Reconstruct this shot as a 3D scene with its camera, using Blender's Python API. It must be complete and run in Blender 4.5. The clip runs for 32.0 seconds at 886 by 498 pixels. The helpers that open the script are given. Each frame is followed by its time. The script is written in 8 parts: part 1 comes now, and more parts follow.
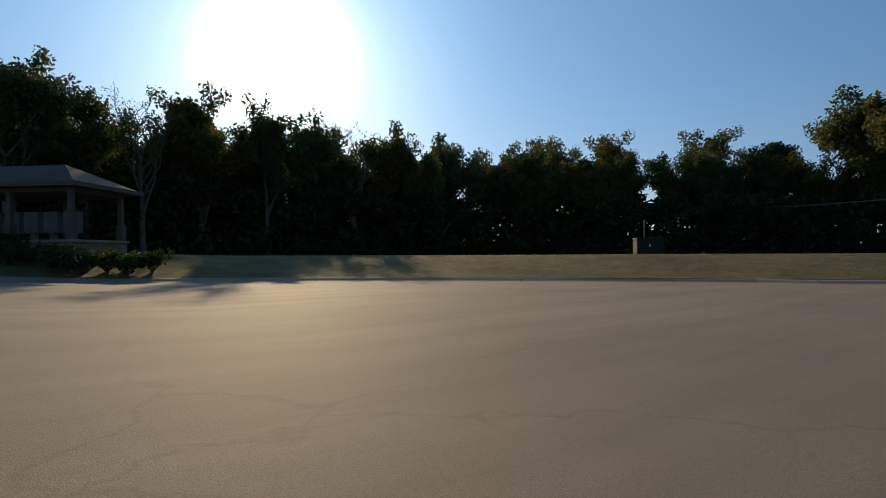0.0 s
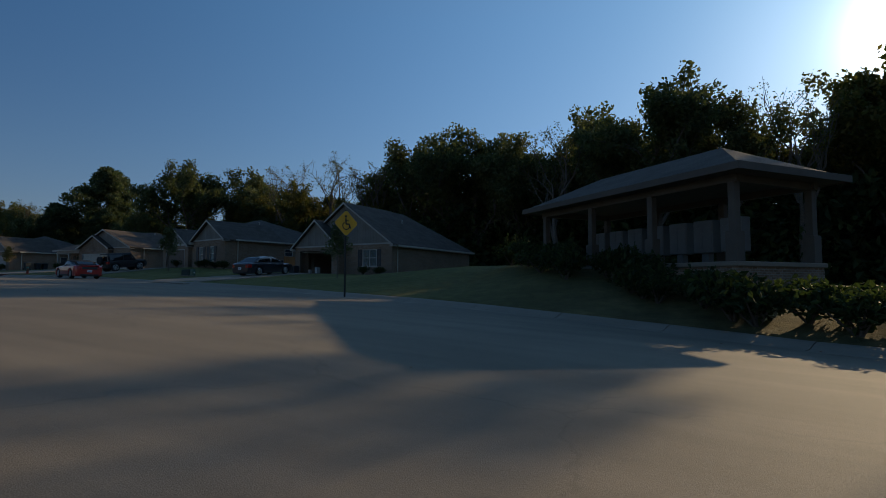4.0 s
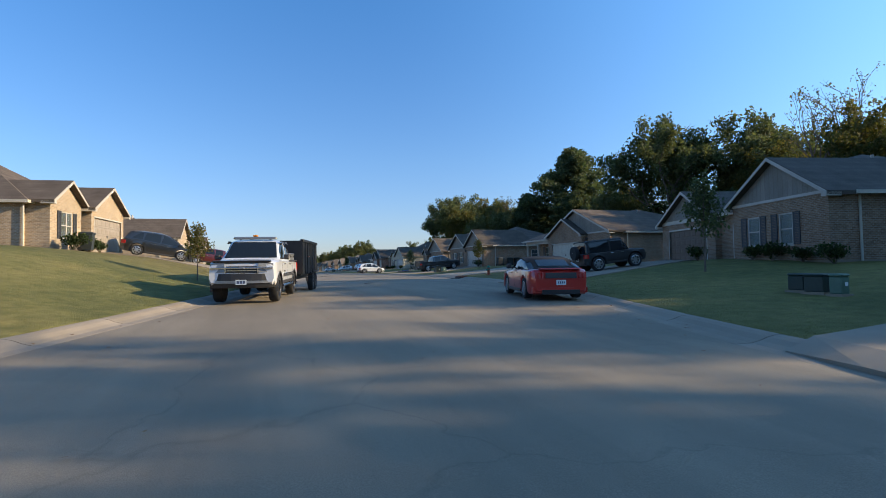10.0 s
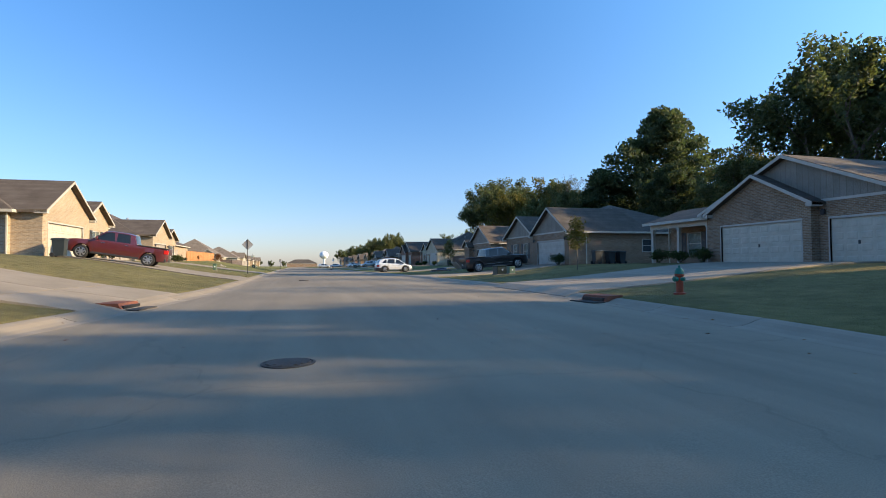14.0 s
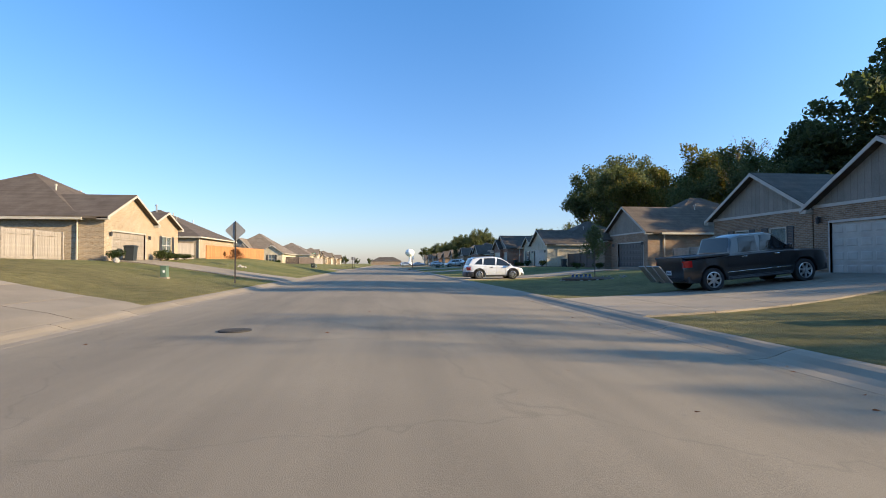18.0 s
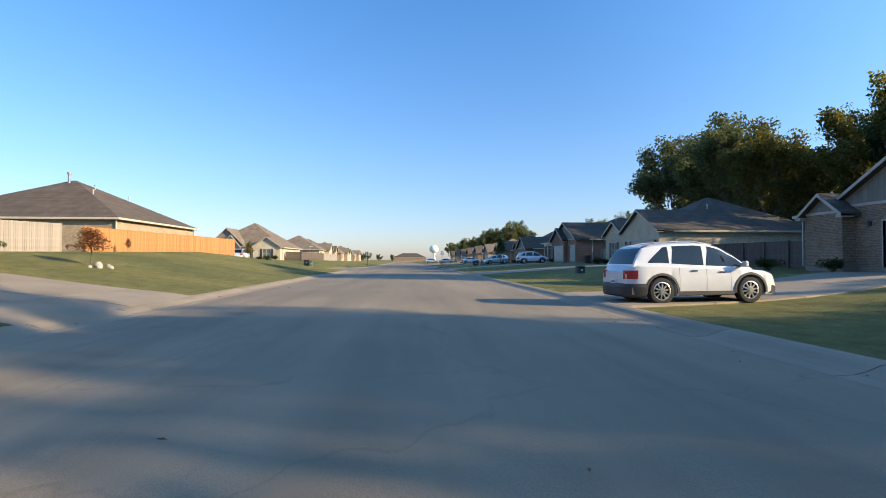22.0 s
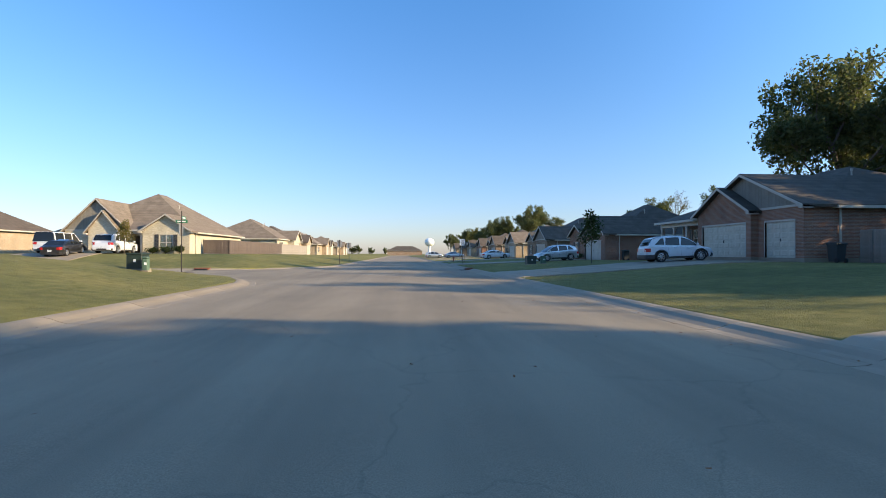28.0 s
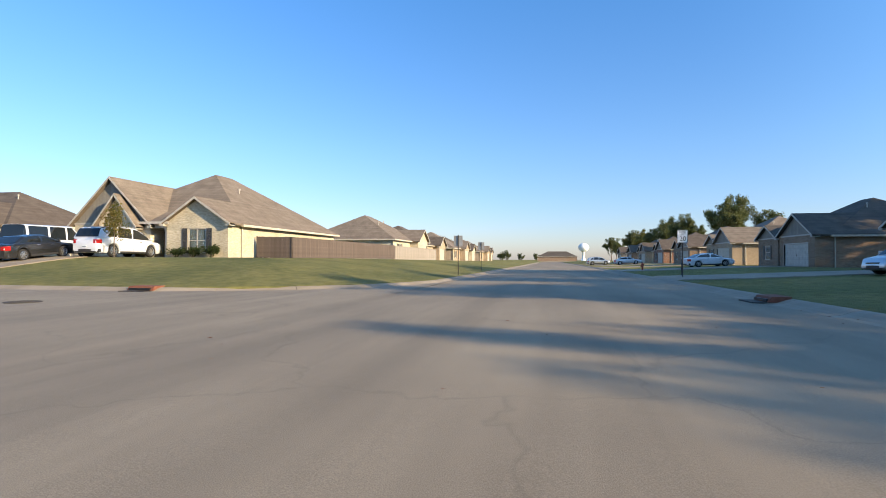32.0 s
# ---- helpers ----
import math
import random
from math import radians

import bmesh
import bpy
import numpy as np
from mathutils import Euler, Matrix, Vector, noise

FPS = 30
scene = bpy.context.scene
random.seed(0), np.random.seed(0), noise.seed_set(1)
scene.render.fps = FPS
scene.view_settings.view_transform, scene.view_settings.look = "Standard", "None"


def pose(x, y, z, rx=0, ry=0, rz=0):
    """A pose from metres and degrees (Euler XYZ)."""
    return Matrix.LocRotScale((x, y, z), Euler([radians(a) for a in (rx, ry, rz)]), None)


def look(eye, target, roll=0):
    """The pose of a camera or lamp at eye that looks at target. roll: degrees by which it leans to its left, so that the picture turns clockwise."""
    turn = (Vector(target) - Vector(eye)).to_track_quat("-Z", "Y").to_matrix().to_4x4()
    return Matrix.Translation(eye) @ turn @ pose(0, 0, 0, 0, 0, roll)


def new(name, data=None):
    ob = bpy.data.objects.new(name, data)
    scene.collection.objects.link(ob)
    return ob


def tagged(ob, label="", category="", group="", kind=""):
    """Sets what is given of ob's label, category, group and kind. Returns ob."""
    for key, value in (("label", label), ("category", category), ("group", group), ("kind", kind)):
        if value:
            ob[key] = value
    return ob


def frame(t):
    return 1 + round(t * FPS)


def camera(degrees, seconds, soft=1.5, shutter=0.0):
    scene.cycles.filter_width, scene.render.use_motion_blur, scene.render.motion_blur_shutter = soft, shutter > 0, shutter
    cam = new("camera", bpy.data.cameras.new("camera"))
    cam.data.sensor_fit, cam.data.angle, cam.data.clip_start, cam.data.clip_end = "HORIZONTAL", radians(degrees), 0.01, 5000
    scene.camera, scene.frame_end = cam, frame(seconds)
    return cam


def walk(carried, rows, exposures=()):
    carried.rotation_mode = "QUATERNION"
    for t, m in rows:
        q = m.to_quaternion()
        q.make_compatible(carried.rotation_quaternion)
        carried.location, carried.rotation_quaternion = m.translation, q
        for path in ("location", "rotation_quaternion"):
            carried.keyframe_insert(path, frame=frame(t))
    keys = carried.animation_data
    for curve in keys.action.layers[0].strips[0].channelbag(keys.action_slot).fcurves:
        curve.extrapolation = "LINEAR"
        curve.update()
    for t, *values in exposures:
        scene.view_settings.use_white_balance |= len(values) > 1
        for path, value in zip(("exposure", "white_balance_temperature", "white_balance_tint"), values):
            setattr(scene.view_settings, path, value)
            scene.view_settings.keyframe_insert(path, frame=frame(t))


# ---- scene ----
cam = camera(80.0, 32.0, soft=0.9)
# seconds, place, heading, pitch, roll
ROWS = [
    (0, 2.631, 39.922, -0.788, -128.034, 0.444, 0.705),
    (0.5, 1.889, 38.676, -0.723, -123.827, 1.402, 0.140),
    (1, 1.260, 37.370, -0.681, -116.984, 2.288, -0.234),
    (1.5, 0.858, 35.477, -0.647, -109.697, 2.751, -0.211),
    (2, 0.697, 33.407, -0.609, -100.462, 3.679, -0.820),
    (2.5, 0.791, 31.010, -0.592, -91.725, 3.392, -0.651),
    (3, 0.976, 29.112, -0.606, -83.094, 2.729, -0.116),
    (3.5, 1.439, 27.267, -0.622, -73.438, 2.990, 0.308),
    (4, 2.486, 25.865, -0.536, -65.701, 3.570, -0.255),
    (4.5, 3.690, 24.474, -0.402, -58.140, 3.731, -0.567),
    (6.5, 11.216, 16.671, -0.041, -35.346, 2.730, 0.462),
    (7, 13.349, 15.448, 0.068, -31.593, 2.914, 0.689),
    (7.5, 15.626, 14.385, 0.171, -28.667, 2.790, 0.694),
    (8, 17.978, 13.453, 0.254, -25.891, 2.359, 0.766),
    (8.5, 20.457, 12.582, 0.358, -23.476, 2.581, 0.852),
    (9, 23.004, 11.683, 0.471, -21.631, 2.740, 0.504),
    (9.5, 25.607, 10.756, 0.572, -20.130, 2.095, 0.561),
    (10, 28.228, 9.794, 0.629, -19.268, 2.171, 0.912),
    (10.5, 31.093, 8.981, 0.707, -18.307, 2.743, 0.554),
    (11, 33.927, 8.177, 0.759, -17.643, 2.415, 0.316),
    (11.5, 36.813, 7.339, 0.779, -16.914, 2.386, 0.333),
    (12, 39.779, 6.501, 0.805, -16.161, 2.396, 0.388),
    (12.5, 42.941, 5.706, 0.865, -15.788, 2.284, 0.463),
    (13, 46.224, 5.029, 0.904, -15.822, 1.941, 0.556),
    (13.5, 49.555, 4.232, 0.939, -15.855, 1.711, 0.434),
    (15.5, 62.850, 1.792, 1.114, -14.769, 2.134, 0.308),
    (16, 66.094, 1.153, 1.153, -13.498, 2.070, 0.187),
    (16.5, 69.196, 0.847, 1.200, -11.509, 1.835, 0.261),
    (17, 72.113, 0.534, 1.239, -9.400, 1.699, 0.203),
    (17.5, 74.947, 0.329, 1.277, -7.441, 1.498, 0.176),
    (18, 77.765, 0.070, 1.326, -6.526, 1.512, 0.025),
    (18.5, 80.785, -0.163, 1.311, -6.070, 1.499, -0.060),
    (19, 84.065, -0.242, 1.282, -5.531, 1.541, -0.139),
    (19.5, 87.389, -0.181, 1.266, -4.995, 1.558, -0.168),
    (20, 90.813, -0.033, 1.283, -4.655, 1.481, -0.252),
    (20.5, 94.156, 0.040, 1.280, -4.492, 1.358, -0.282),
    (21, 97.177, -0.293, 1.283, -4.121, 1.202, -0.050),
    (21.5, 100.092, -0.302, 1.292, -3.995, 1.310, 0.007),
    (22, 102.985, -0.216, 1.299, -3.983, 1.138, -0.036),
    (22.5, 105.873, -0.137, 1.291, -3.992, 0.973, -0.131),
    (23, 108.871, -0.057, 1.283, -3.813, 0.864, -0.195),
    (23.5, 111.905, 0.060, 1.274, -3.572, 0.720, -0.238),
    (24, 115.008, 0.146, 1.259, -3.419, 0.640, -0.166),
    (24.5, 118.232, 0.184, 1.241, -3.518, 0.585, -0.239),
    (25, 121.422, 0.202, 1.222, -3.887, 0.429, 0.065),
    (25.5, 124.684, 0.066, 1.187, -4.136, 0.512, 0.327),
    (27.5, 138.544, 0.185, 1.290, -4.610, 0.530, -0.160),
    (28, 141.885, 0.157, 1.271, -4.652, 0.457, -0.109),
    (28.5, 145.132, 0.106, 1.242, -4.653, 0.447, 0.070),
    (29, 148.410, 0.200, 1.219, -4.556, 0.422, 0.270),
    (29.5, 151.631, 0.254, 1.196, -4.329, 0.520, 0.380),
    (30, 154.766, 0.143, 1.178, -3.659, 0.624, 0.249),
    (30.5, 157.777, -0.176, 1.160, -2.205, 0.625, 0.117),
    (31, 160.989, -0.014, 1.149, 0.862, 0.808, -0.009),
    (31.5, 164.299, 0.246, 1.136, 5.444, 1.040, -0.187),
    (32, 167.656, 0.836, 1.121, 11.560, 1.082, -0.169),
]
walk(cam, [(t, pose(x, y, z, 90 + p, r, h - 90)) for t, x, y, z, h, p, r in ROWS],
     [(t, e, k, 9) for t, e, k in ((0.0, -0.48, 6500), (3.0, -0.62, 6400), (4.5, -0.68, 6150), (5.6, 0.05, 5800), (6.5, 0.55, 5900), (8.5, 0.75, 5950), (12.0, 0.98, 6050), (20.0, 1.08, 6150), (32.0, 1.08, 6100))])

# ---- sky and sun ----
SUN_AZ, SUN_EL = radians(-111.0), radians(20.0)
world = bpy.data.worlds.new("world")
scene.world = world
world.use_nodes = True
wn = world.node_tree.nodes
sky = wn.new("ShaderNodeTexSky")
sky.sky_type, sky.sun_disc = "NISHITA", False
sky.sun_elevation, sky.sun_rotation = SUN_EL, radians(90) - SUN_AZ
sky.air_density, sky.dust_density, sky.ozone_density = 1.0, 0.5, 1.6
wn["Background"].inputs[1].default_value = 0.1
way = wn.new("ShaderNodeTexCoord")
height = wn.new("ShaderNodeSeparateXYZ")
world.node_tree.links.new(way.outputs["Generated"], height.inputs[0])
air = wn.new("ShaderNodeValToRGB")
stops = air.color_ramp.elements
stops.new(0.2)
for e, (q, c) in zip(stops, ((0.0, (0.7, 0.69, 0.9)), (0.2, (0.66, 0.83, 1.06)), (0.45, (0.55, 0.92, 1.25)))):
    e.position, e.color = q, (*c, 1)
world.node_tree.links.new(height.outputs[2], air.inputs[0])
clear_air = wn.new("ShaderNodeMixRGB")
clear_air.blend_type = "MULTIPLY"
clear_air.inputs[0].default_value = 1.0
world.node_tree.links.new(sky.outputs[0], clear_air.inputs[1])
world.node_tree.links.new(air.outputs[0], clear_air.inputs[2])
# the low sun's own glow in the sky round it
facing = wn.new("ShaderNodeVectorMath")
facing.operation = "DOT_PRODUCT"
facing.inputs[1].default_value = (math.cos(SUN_AZ) * math.cos(SUN_EL), math.sin(SUN_AZ) * math.cos(SUN_EL), math.sin(SUN_EL))
world.node_tree.links.new(way.outputs["Generated"], facing.inputs[0])
last = clear_air.outputs[0]
for narrow, bright in ((380.0, (90.0, 87.0, 80.0)), (45.0, (4.5, 4.4, 4.2)), (7.0, (0.5, 0.5, 0.48)), (1.6, (1.2, 2.1, 2.8))):
    aureole = wn.new("ShaderNodeMath")
    aureole.operation = "POWER"
    aureole.inputs[1].default_value = narrow
    aureole.use_clamp = True
    world.node_tree.links.new(facing.outputs["Value"], aureole.inputs[0])
    tint = wn.new("ShaderNodeVectorMath")
    tint.operation = "SCALE"
    tint.inputs[0].default_value = bright
    world.node_tree.links.new(aureole.outputs[0], tint.inputs["Scale"])
    glow = wn.new("ShaderNodeMixRGB")
    glow.blend_type = "ADD"
    glow.inputs[0].default_value = 1.0
    world.node_tree.links.new(last, glow.inputs[1])
    world.node_tree.links.new(tint.outputs[0], glow.inputs[2])
    last = glow.outputs[0]
world.node_tree.links.new(last, wn["Background"].inputs[0])
sun = new("sun", bpy.data.lights.new("sun", "SUN"))
sun.data.energy, sun.data.angle, sun.data.color = 5.0, radians(0.53), (1.0, 0.74, 0.42)
sd = Vector((math.cos(SUN_AZ) * math.cos(SUN_EL), math.sin(SUN_AZ) * math.cos(SUN_EL), math.sin(SUN_EL)))
sun.matrix_world = look(sd * 50, (0, 0, 0))

# ---- materials ----
def material(name, rough=0.7, metal=0.0, spec=0.5):
    m = bpy.data.materials.new(name)
    m.use_nodes = True
    nt = m.node_tree
    b = nt.nodes["Principled BSDF"]
    b.inputs["Roughness"].default_value, b.inputs["Metallic"].default_value = rough, metal
    b.inputs["Specular IOR Level"].default_value = spec
    return m, nt, b


def node(nt, kind, **kw):
    n = nt.nodes.new(kind)
    for k, v in kw.items():
        n.inputs[k.replace("_", " ")].default_value = v
    return n


def ramp(nt, fac, stops):
    r = nt.nodes.new("ShaderNodeValToRGB")
    el = r.color_ramp.elements
    while len(el) < len(stops):
        el.new(0.5)
    for e, (p, c) in zip(el, stops):
        e.position, e.color = p, (*c, 1)
    nt.links.new(fac, r.inputs[0])
    return r.outputs[0]


def mix(nt, a, b, fac, mode="MIX"):
    n = nt.nodes.new("ShaderNodeMix")
    n.data_type, n.blend_type = "RGBA", mode
    for s, v in ((0, fac), (6, a), (7, b)):
        if isinstance(v, (float, int)):
            n.inputs[s].default_value = v
        elif isinstance(v, tuple):
            n.inputs[s].default_value = (*v, 1)
        else:
            nt.links.new(v, n.inputs[s])
    return n.outputs[2]


def bump(nt, b, height, strength, dist=0.02):
    n = node(nt, "ShaderNodeBump", Strength=strength, Distance=dist)
    nt.links.new(height, n.inputs["Height"])
    nt.links.new(n.outputs[0], b.inputs["Normal"])


def noise_of(nt, scale, detail=4.0, rough=0.55, coord="Object", stretch=None):
    tc = nt.nodes.new("ShaderNodeTexCoord")
    n = node(nt, "ShaderNodeTexNoise", Scale=scale, Detail=detail, Roughness=rough)
    if stretch:
        mp = nt.nodes.new("ShaderNodeMapping")
        mp.inputs["Scale"].default_value = stretch
        nt.links.new(tc.outputs[coord], mp.inputs[0])
        nt.links.new(mp.outputs[0], n.inputs["Vector"])
    else:
        nt.links.new(tc.outputs[coord], n.inputs["Vector"])
    return n.outputs["Fac"]


def speckled(name, c0, c1, scale=3.0, fine=60.0, rough=0.85, relief=0.3, metal=0.0, spec=0.4, fine_mix=0.35, vary=0.0):
    """A surface with large stains and fine grain between two colours."""
    m, nt, b = material(name, rough, metal, spec)
    big = ramp(nt, noise_of(nt, scale, 5), [(0.3, c0), (0.7, c1)])
    fin = noise_of(nt, fine, 3)
    g = ramp(nt, fin, [(0.3, (0.55, 0.55, 0.55)), (0.75, (1.25, 1.25, 1.25))])
    c = mix(nt, big, g, fine_mix, "MULTIPLY")
    if vary:
        oi = nt.nodes.new("ShaderNodeObjectInfo")
        v = ramp(nt, oi.outputs["Random"], [(0.0, (1 - vary,) * 3), (1.0, (1 + vary,) * 3)])
        c = mix(nt, c, v, 1.0, "MULTIPLY")
    nt.links.new(c, b.inputs["Base Color"])
    if relief:
        bump(nt, b, fin, relief, 0.01)
    return m


def brick_mat(name, c0, c1, mortar):
    m, nt, b = material(name, 0.9, 0, 0.25)
    tc = nt.nodes.new("ShaderNodeTexCoord")
    sp = nt.nodes.new("ShaderNodeSeparateXYZ")
    nt.links.new(tc.outputs["Object"], sp.inputs[0])
    ad = nt.nodes.new("ShaderNodeMath")
    nt.links.new(sp.outputs[0], ad.inputs[0])
    nt.links.new(sp.outputs[1], ad.inputs[1])
    cb = nt.nodes.new("ShaderNodeCombineXYZ")
    nt.links.new(ad.outputs[0], cb.inputs[0])
    nt.links.new(sp.outputs[2], cb.inputs[1])
    br = node(nt, "ShaderNodeTexBrick", Scale=1.0, Mortar_Size=0.010, Mortar_Smooth=0.2, Bias=0.0, Brick_Width=0.205, Row_Height=0.077)
    br.inputs["Color1"].default_value, br.inputs["Color2"].default_value, br.inputs["Mortar"].default_value = (*c0, 1), (*c1, 1), (*mortar, 1)
    nt.links.new(cb.outputs[0], br.inputs["Vector"])
    n2 = node(nt, "ShaderNodeTexNoise", Scale=5.0, Detail=2.0)
    mp = nt.nodes.new("ShaderNodeMapping")
    mp.inputs["Scale"].default_value = (1.0, 2.6, 1.0)
    nt.links.new(cb.outputs[0], mp.inputs[0])
    nt.links.new(mp.outputs[0], n2.inputs["Vector"])
    c = mix(nt, br.outputs["Color"], ramp(nt, n2.outputs["Fac"], [(0.32, (0.6, 0.57, 0.55)), (0.7, (1.25, 1.24, 1.22))]), 0.5, "MULTIPLY")
    st = ramp(nt, noise_of(nt, 0.7, 4), [(0.3, (0.82, 0.82, 0.82)), (0.7, (1.08, 1.08, 1.08))])
    nt.links.new(mix(nt, c, st, 1.0, "MULTIPLY"), b.inputs["Base Color"])
    inv = nt.nodes.new("ShaderNodeMath")
    inv.operation = "SUBTRACT"
    inv.inputs[0].default_value = 1.0
    nt.links.new(br.outputs["Fac"], inv.inputs[1])
    bump(nt, b, inv.outputs[0], 0.5, 0.012)
    return m


def banded(name, c0, c1, axis, pitch, rough=0.85, relief=0.5, stain=1.2):
    """Rows or boards: shingle courses, siding, grooves, with stains."""
    m, nt, b = material(name, rough, 0, 0.3)
    tc = nt.nodes.new("ShaderNodeTexCoord")
    sp = nt.nodes.new("ShaderNodeSeparateXYZ")
    nt.links.new(tc.outputs["Object"], sp.inputs[0])
    mu = nt.nodes.new("ShaderNodeMath")
    mu.operation = "MULTIPLY"
    mu.inputs[1].default_value = 1.0 / pitch
    if axis == "s":
        ad = nt.nodes.new("ShaderNodeMath")
        nt.links.new(sp.outputs[0], ad.inputs[0])
        nt.links.new(sp.outputs[1], ad.inputs[1])
        nt.links.new(ad.outputs[0], mu.inputs[0])
    else:
        nt.links.new(sp.outputs["xyz".index(axis)], mu.inputs[0])
    fr = nt.nodes.new("ShaderNodeMath")
    fr.operation = "FRACT"
    nt.links.new(mu.outputs[0], fr.inputs[0])
    fl = nt.nodes.new("ShaderNodeMath")
    fl.operation = "FLOOR"
    nt.links.new(mu.outputs[0], fl.inputs[0])
    wn_ = nt.nodes.new("ShaderNodeTexWhiteNoise")
    wn_.noise_dimensions = "1D"
    nt.links.new(fl.outputs[0], wn_.inputs["W"])
    row = ramp(nt, wn_.outputs["Value"], [(0.0, (0.88, 0.88, 0.88)), (1.0, (1.1, 1.1, 1.1))])
    big = ramp(nt, noise_of(nt, stain, 5), [(0.3, c0), (0.7, c1)])
    fine = ramp(nt, noise_of(nt, 22.0, 3), [(0.3, (0.7, 0.7, 0.7)), (0.7, (1.25, 1.25, 1.25))])
    c = mix(nt, mix(nt, big, row, 1.0, "MULTIPLY"), fine, 0.6, "MULTIPLY")
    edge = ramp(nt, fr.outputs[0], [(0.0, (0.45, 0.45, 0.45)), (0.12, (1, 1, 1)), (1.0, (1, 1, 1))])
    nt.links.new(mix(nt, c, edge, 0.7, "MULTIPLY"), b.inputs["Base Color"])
    bump(nt, b, edge, relief, 0.012)
    return m


def leaf_mat(name, c0, c1, c2):
    m, nt, b = material(name, 0.65, 0, 0.25)
    g = nt.nodes.new("ShaderNodeNewGeometry")
    oi = nt.nodes.new("ShaderNodeObjectInfo")
    c = ramp(nt, g.outputs["Random Per Island"], [(0.0, c0), (0.55, c1), (1.0, c2)])
    v = ramp(nt, oi.outputs["Random"], [(0.0, (0.75, 0.8, 0.75)), (1.0, (1.2, 1.12, 1.0))])
    nt.links.new(mix(nt, c, v, 1.0, "MULTIPLY"), b.inputs["Base Color"])
    tr = nt.nodes.new("ShaderNodeBsdfTranslucent")
    nt.links.new(mix(nt, c, (1.0, 1.08, 0.6), 1.0, "MULTIPLY"), tr.inputs[0])
    ms = nt.nodes.new("ShaderNodeMixShader")
    ms.inputs[0].default_value = 0.45
    nt.links.new(b.outputs[0], ms.inputs[1])
    nt.links.new(tr.outputs[0], ms.inputs[2])
    nt.links.new(ms.outputs[0], nt.nodes["Material Output"].inputs[0])
    return m


def plain(name, col, rough=0.5, metal=0.0, coat=0.0, wear=0.12):
    m, nt, b = material(name, rough, metal)
    lo, hi = tuple(c * (1 - wear) for c in col), tuple(min(1, c * (1 + wear)) for c in col)
    nt.links.new(ramp(nt, noise_of(nt, 2.2, 5), [(0.3, lo), (0.7, hi)]), b.inputs["Base Color"])
    if coat:
        b.inputs["Coat Weight"].default_value, b.inputs["Coat Roughness"].default_value = coat, 0.06
    return m


def glass_mat(name, col=(0.02, 0.025, 0.03), rough=0.04):
    m, nt, b = material(name, rough, 0, 0.5)
    b.inputs["Base Color"].default_value = (*col, 1)
    return m


def clear_glass(name):
    m, nt, b = material(name, 0.02)
    b.inputs["Transmission Weight"].default_value = 0.9
    b.inputs["IOR"].default_value = 1.1
    b.inputs["Base Color"].default_value = (0.55, 0.62, 0.62, 1)
    return m


def asphalt_mat():
    m, nt, b = material("asphalt", 0.82, 0, 0.35)
    big = ramp(nt, noise_of(nt, 0.16, 6, 0.6), [(0.3, (0.188, 0.155, 0.112)), (0.7, (0.254, 0.212, 0.153))])
    lane = ramp(nt, noise_of(nt, 1.0, 4, 0.6, stretch=(0.06, 0.9, 1)), [(0.35, (0.86, 0.86, 0.86)), (0.65, (1.1, 1.1, 1.1))])
    grit = noise_of(nt, 110.0, 2)
    gc = ramp(nt, grit, [(0.32, (0.55, 0.55, 0.55)), (0.72, (1.4, 1.4, 1.38))])
    c = mix(nt, mix(nt, big, lane, 1.0, "MULTIPLY"), gc, 0.5, "MULTIPLY")
    tc = nt.nodes.new("ShaderNodeTexCoord")
    vo = node(nt, "ShaderNodeTexVoronoi", Scale=0.22)
    vo.feature = "DISTANCE_TO_EDGE"
    wob = node(nt, "ShaderNodeTexNoise", Scale=0.9, Detail=5.0)
    nt.links.new(tc.outputs["Object"], wob.inputs["Vector"])
    ws = nt.nodes.new("ShaderNodeVectorMath")
    ws.operation = "MULTIPLY_ADD"
    ws.inputs[1].default_value = (1.6, 1.6, 0)
    nt.links.new(wob.outputs["Color"], ws.inputs[0])
    nt.links.new(tc.outputs["Object"], ws.inputs[2])
    nt.links.new(ws.outputs[0], vo.inputs["Vector"])
    ck = ramp(nt, vo.outputs["Distance"], [(0.0, (0.45, 0.45, 0.45)), (0.006, (1, 1, 1))])
    nt.links.new(mix(nt, c, ck, 0.3, "MULTIPLY"), b.inputs["Base Color"])
    bump(nt, b, grit, 0.35, 0.01)
    return m


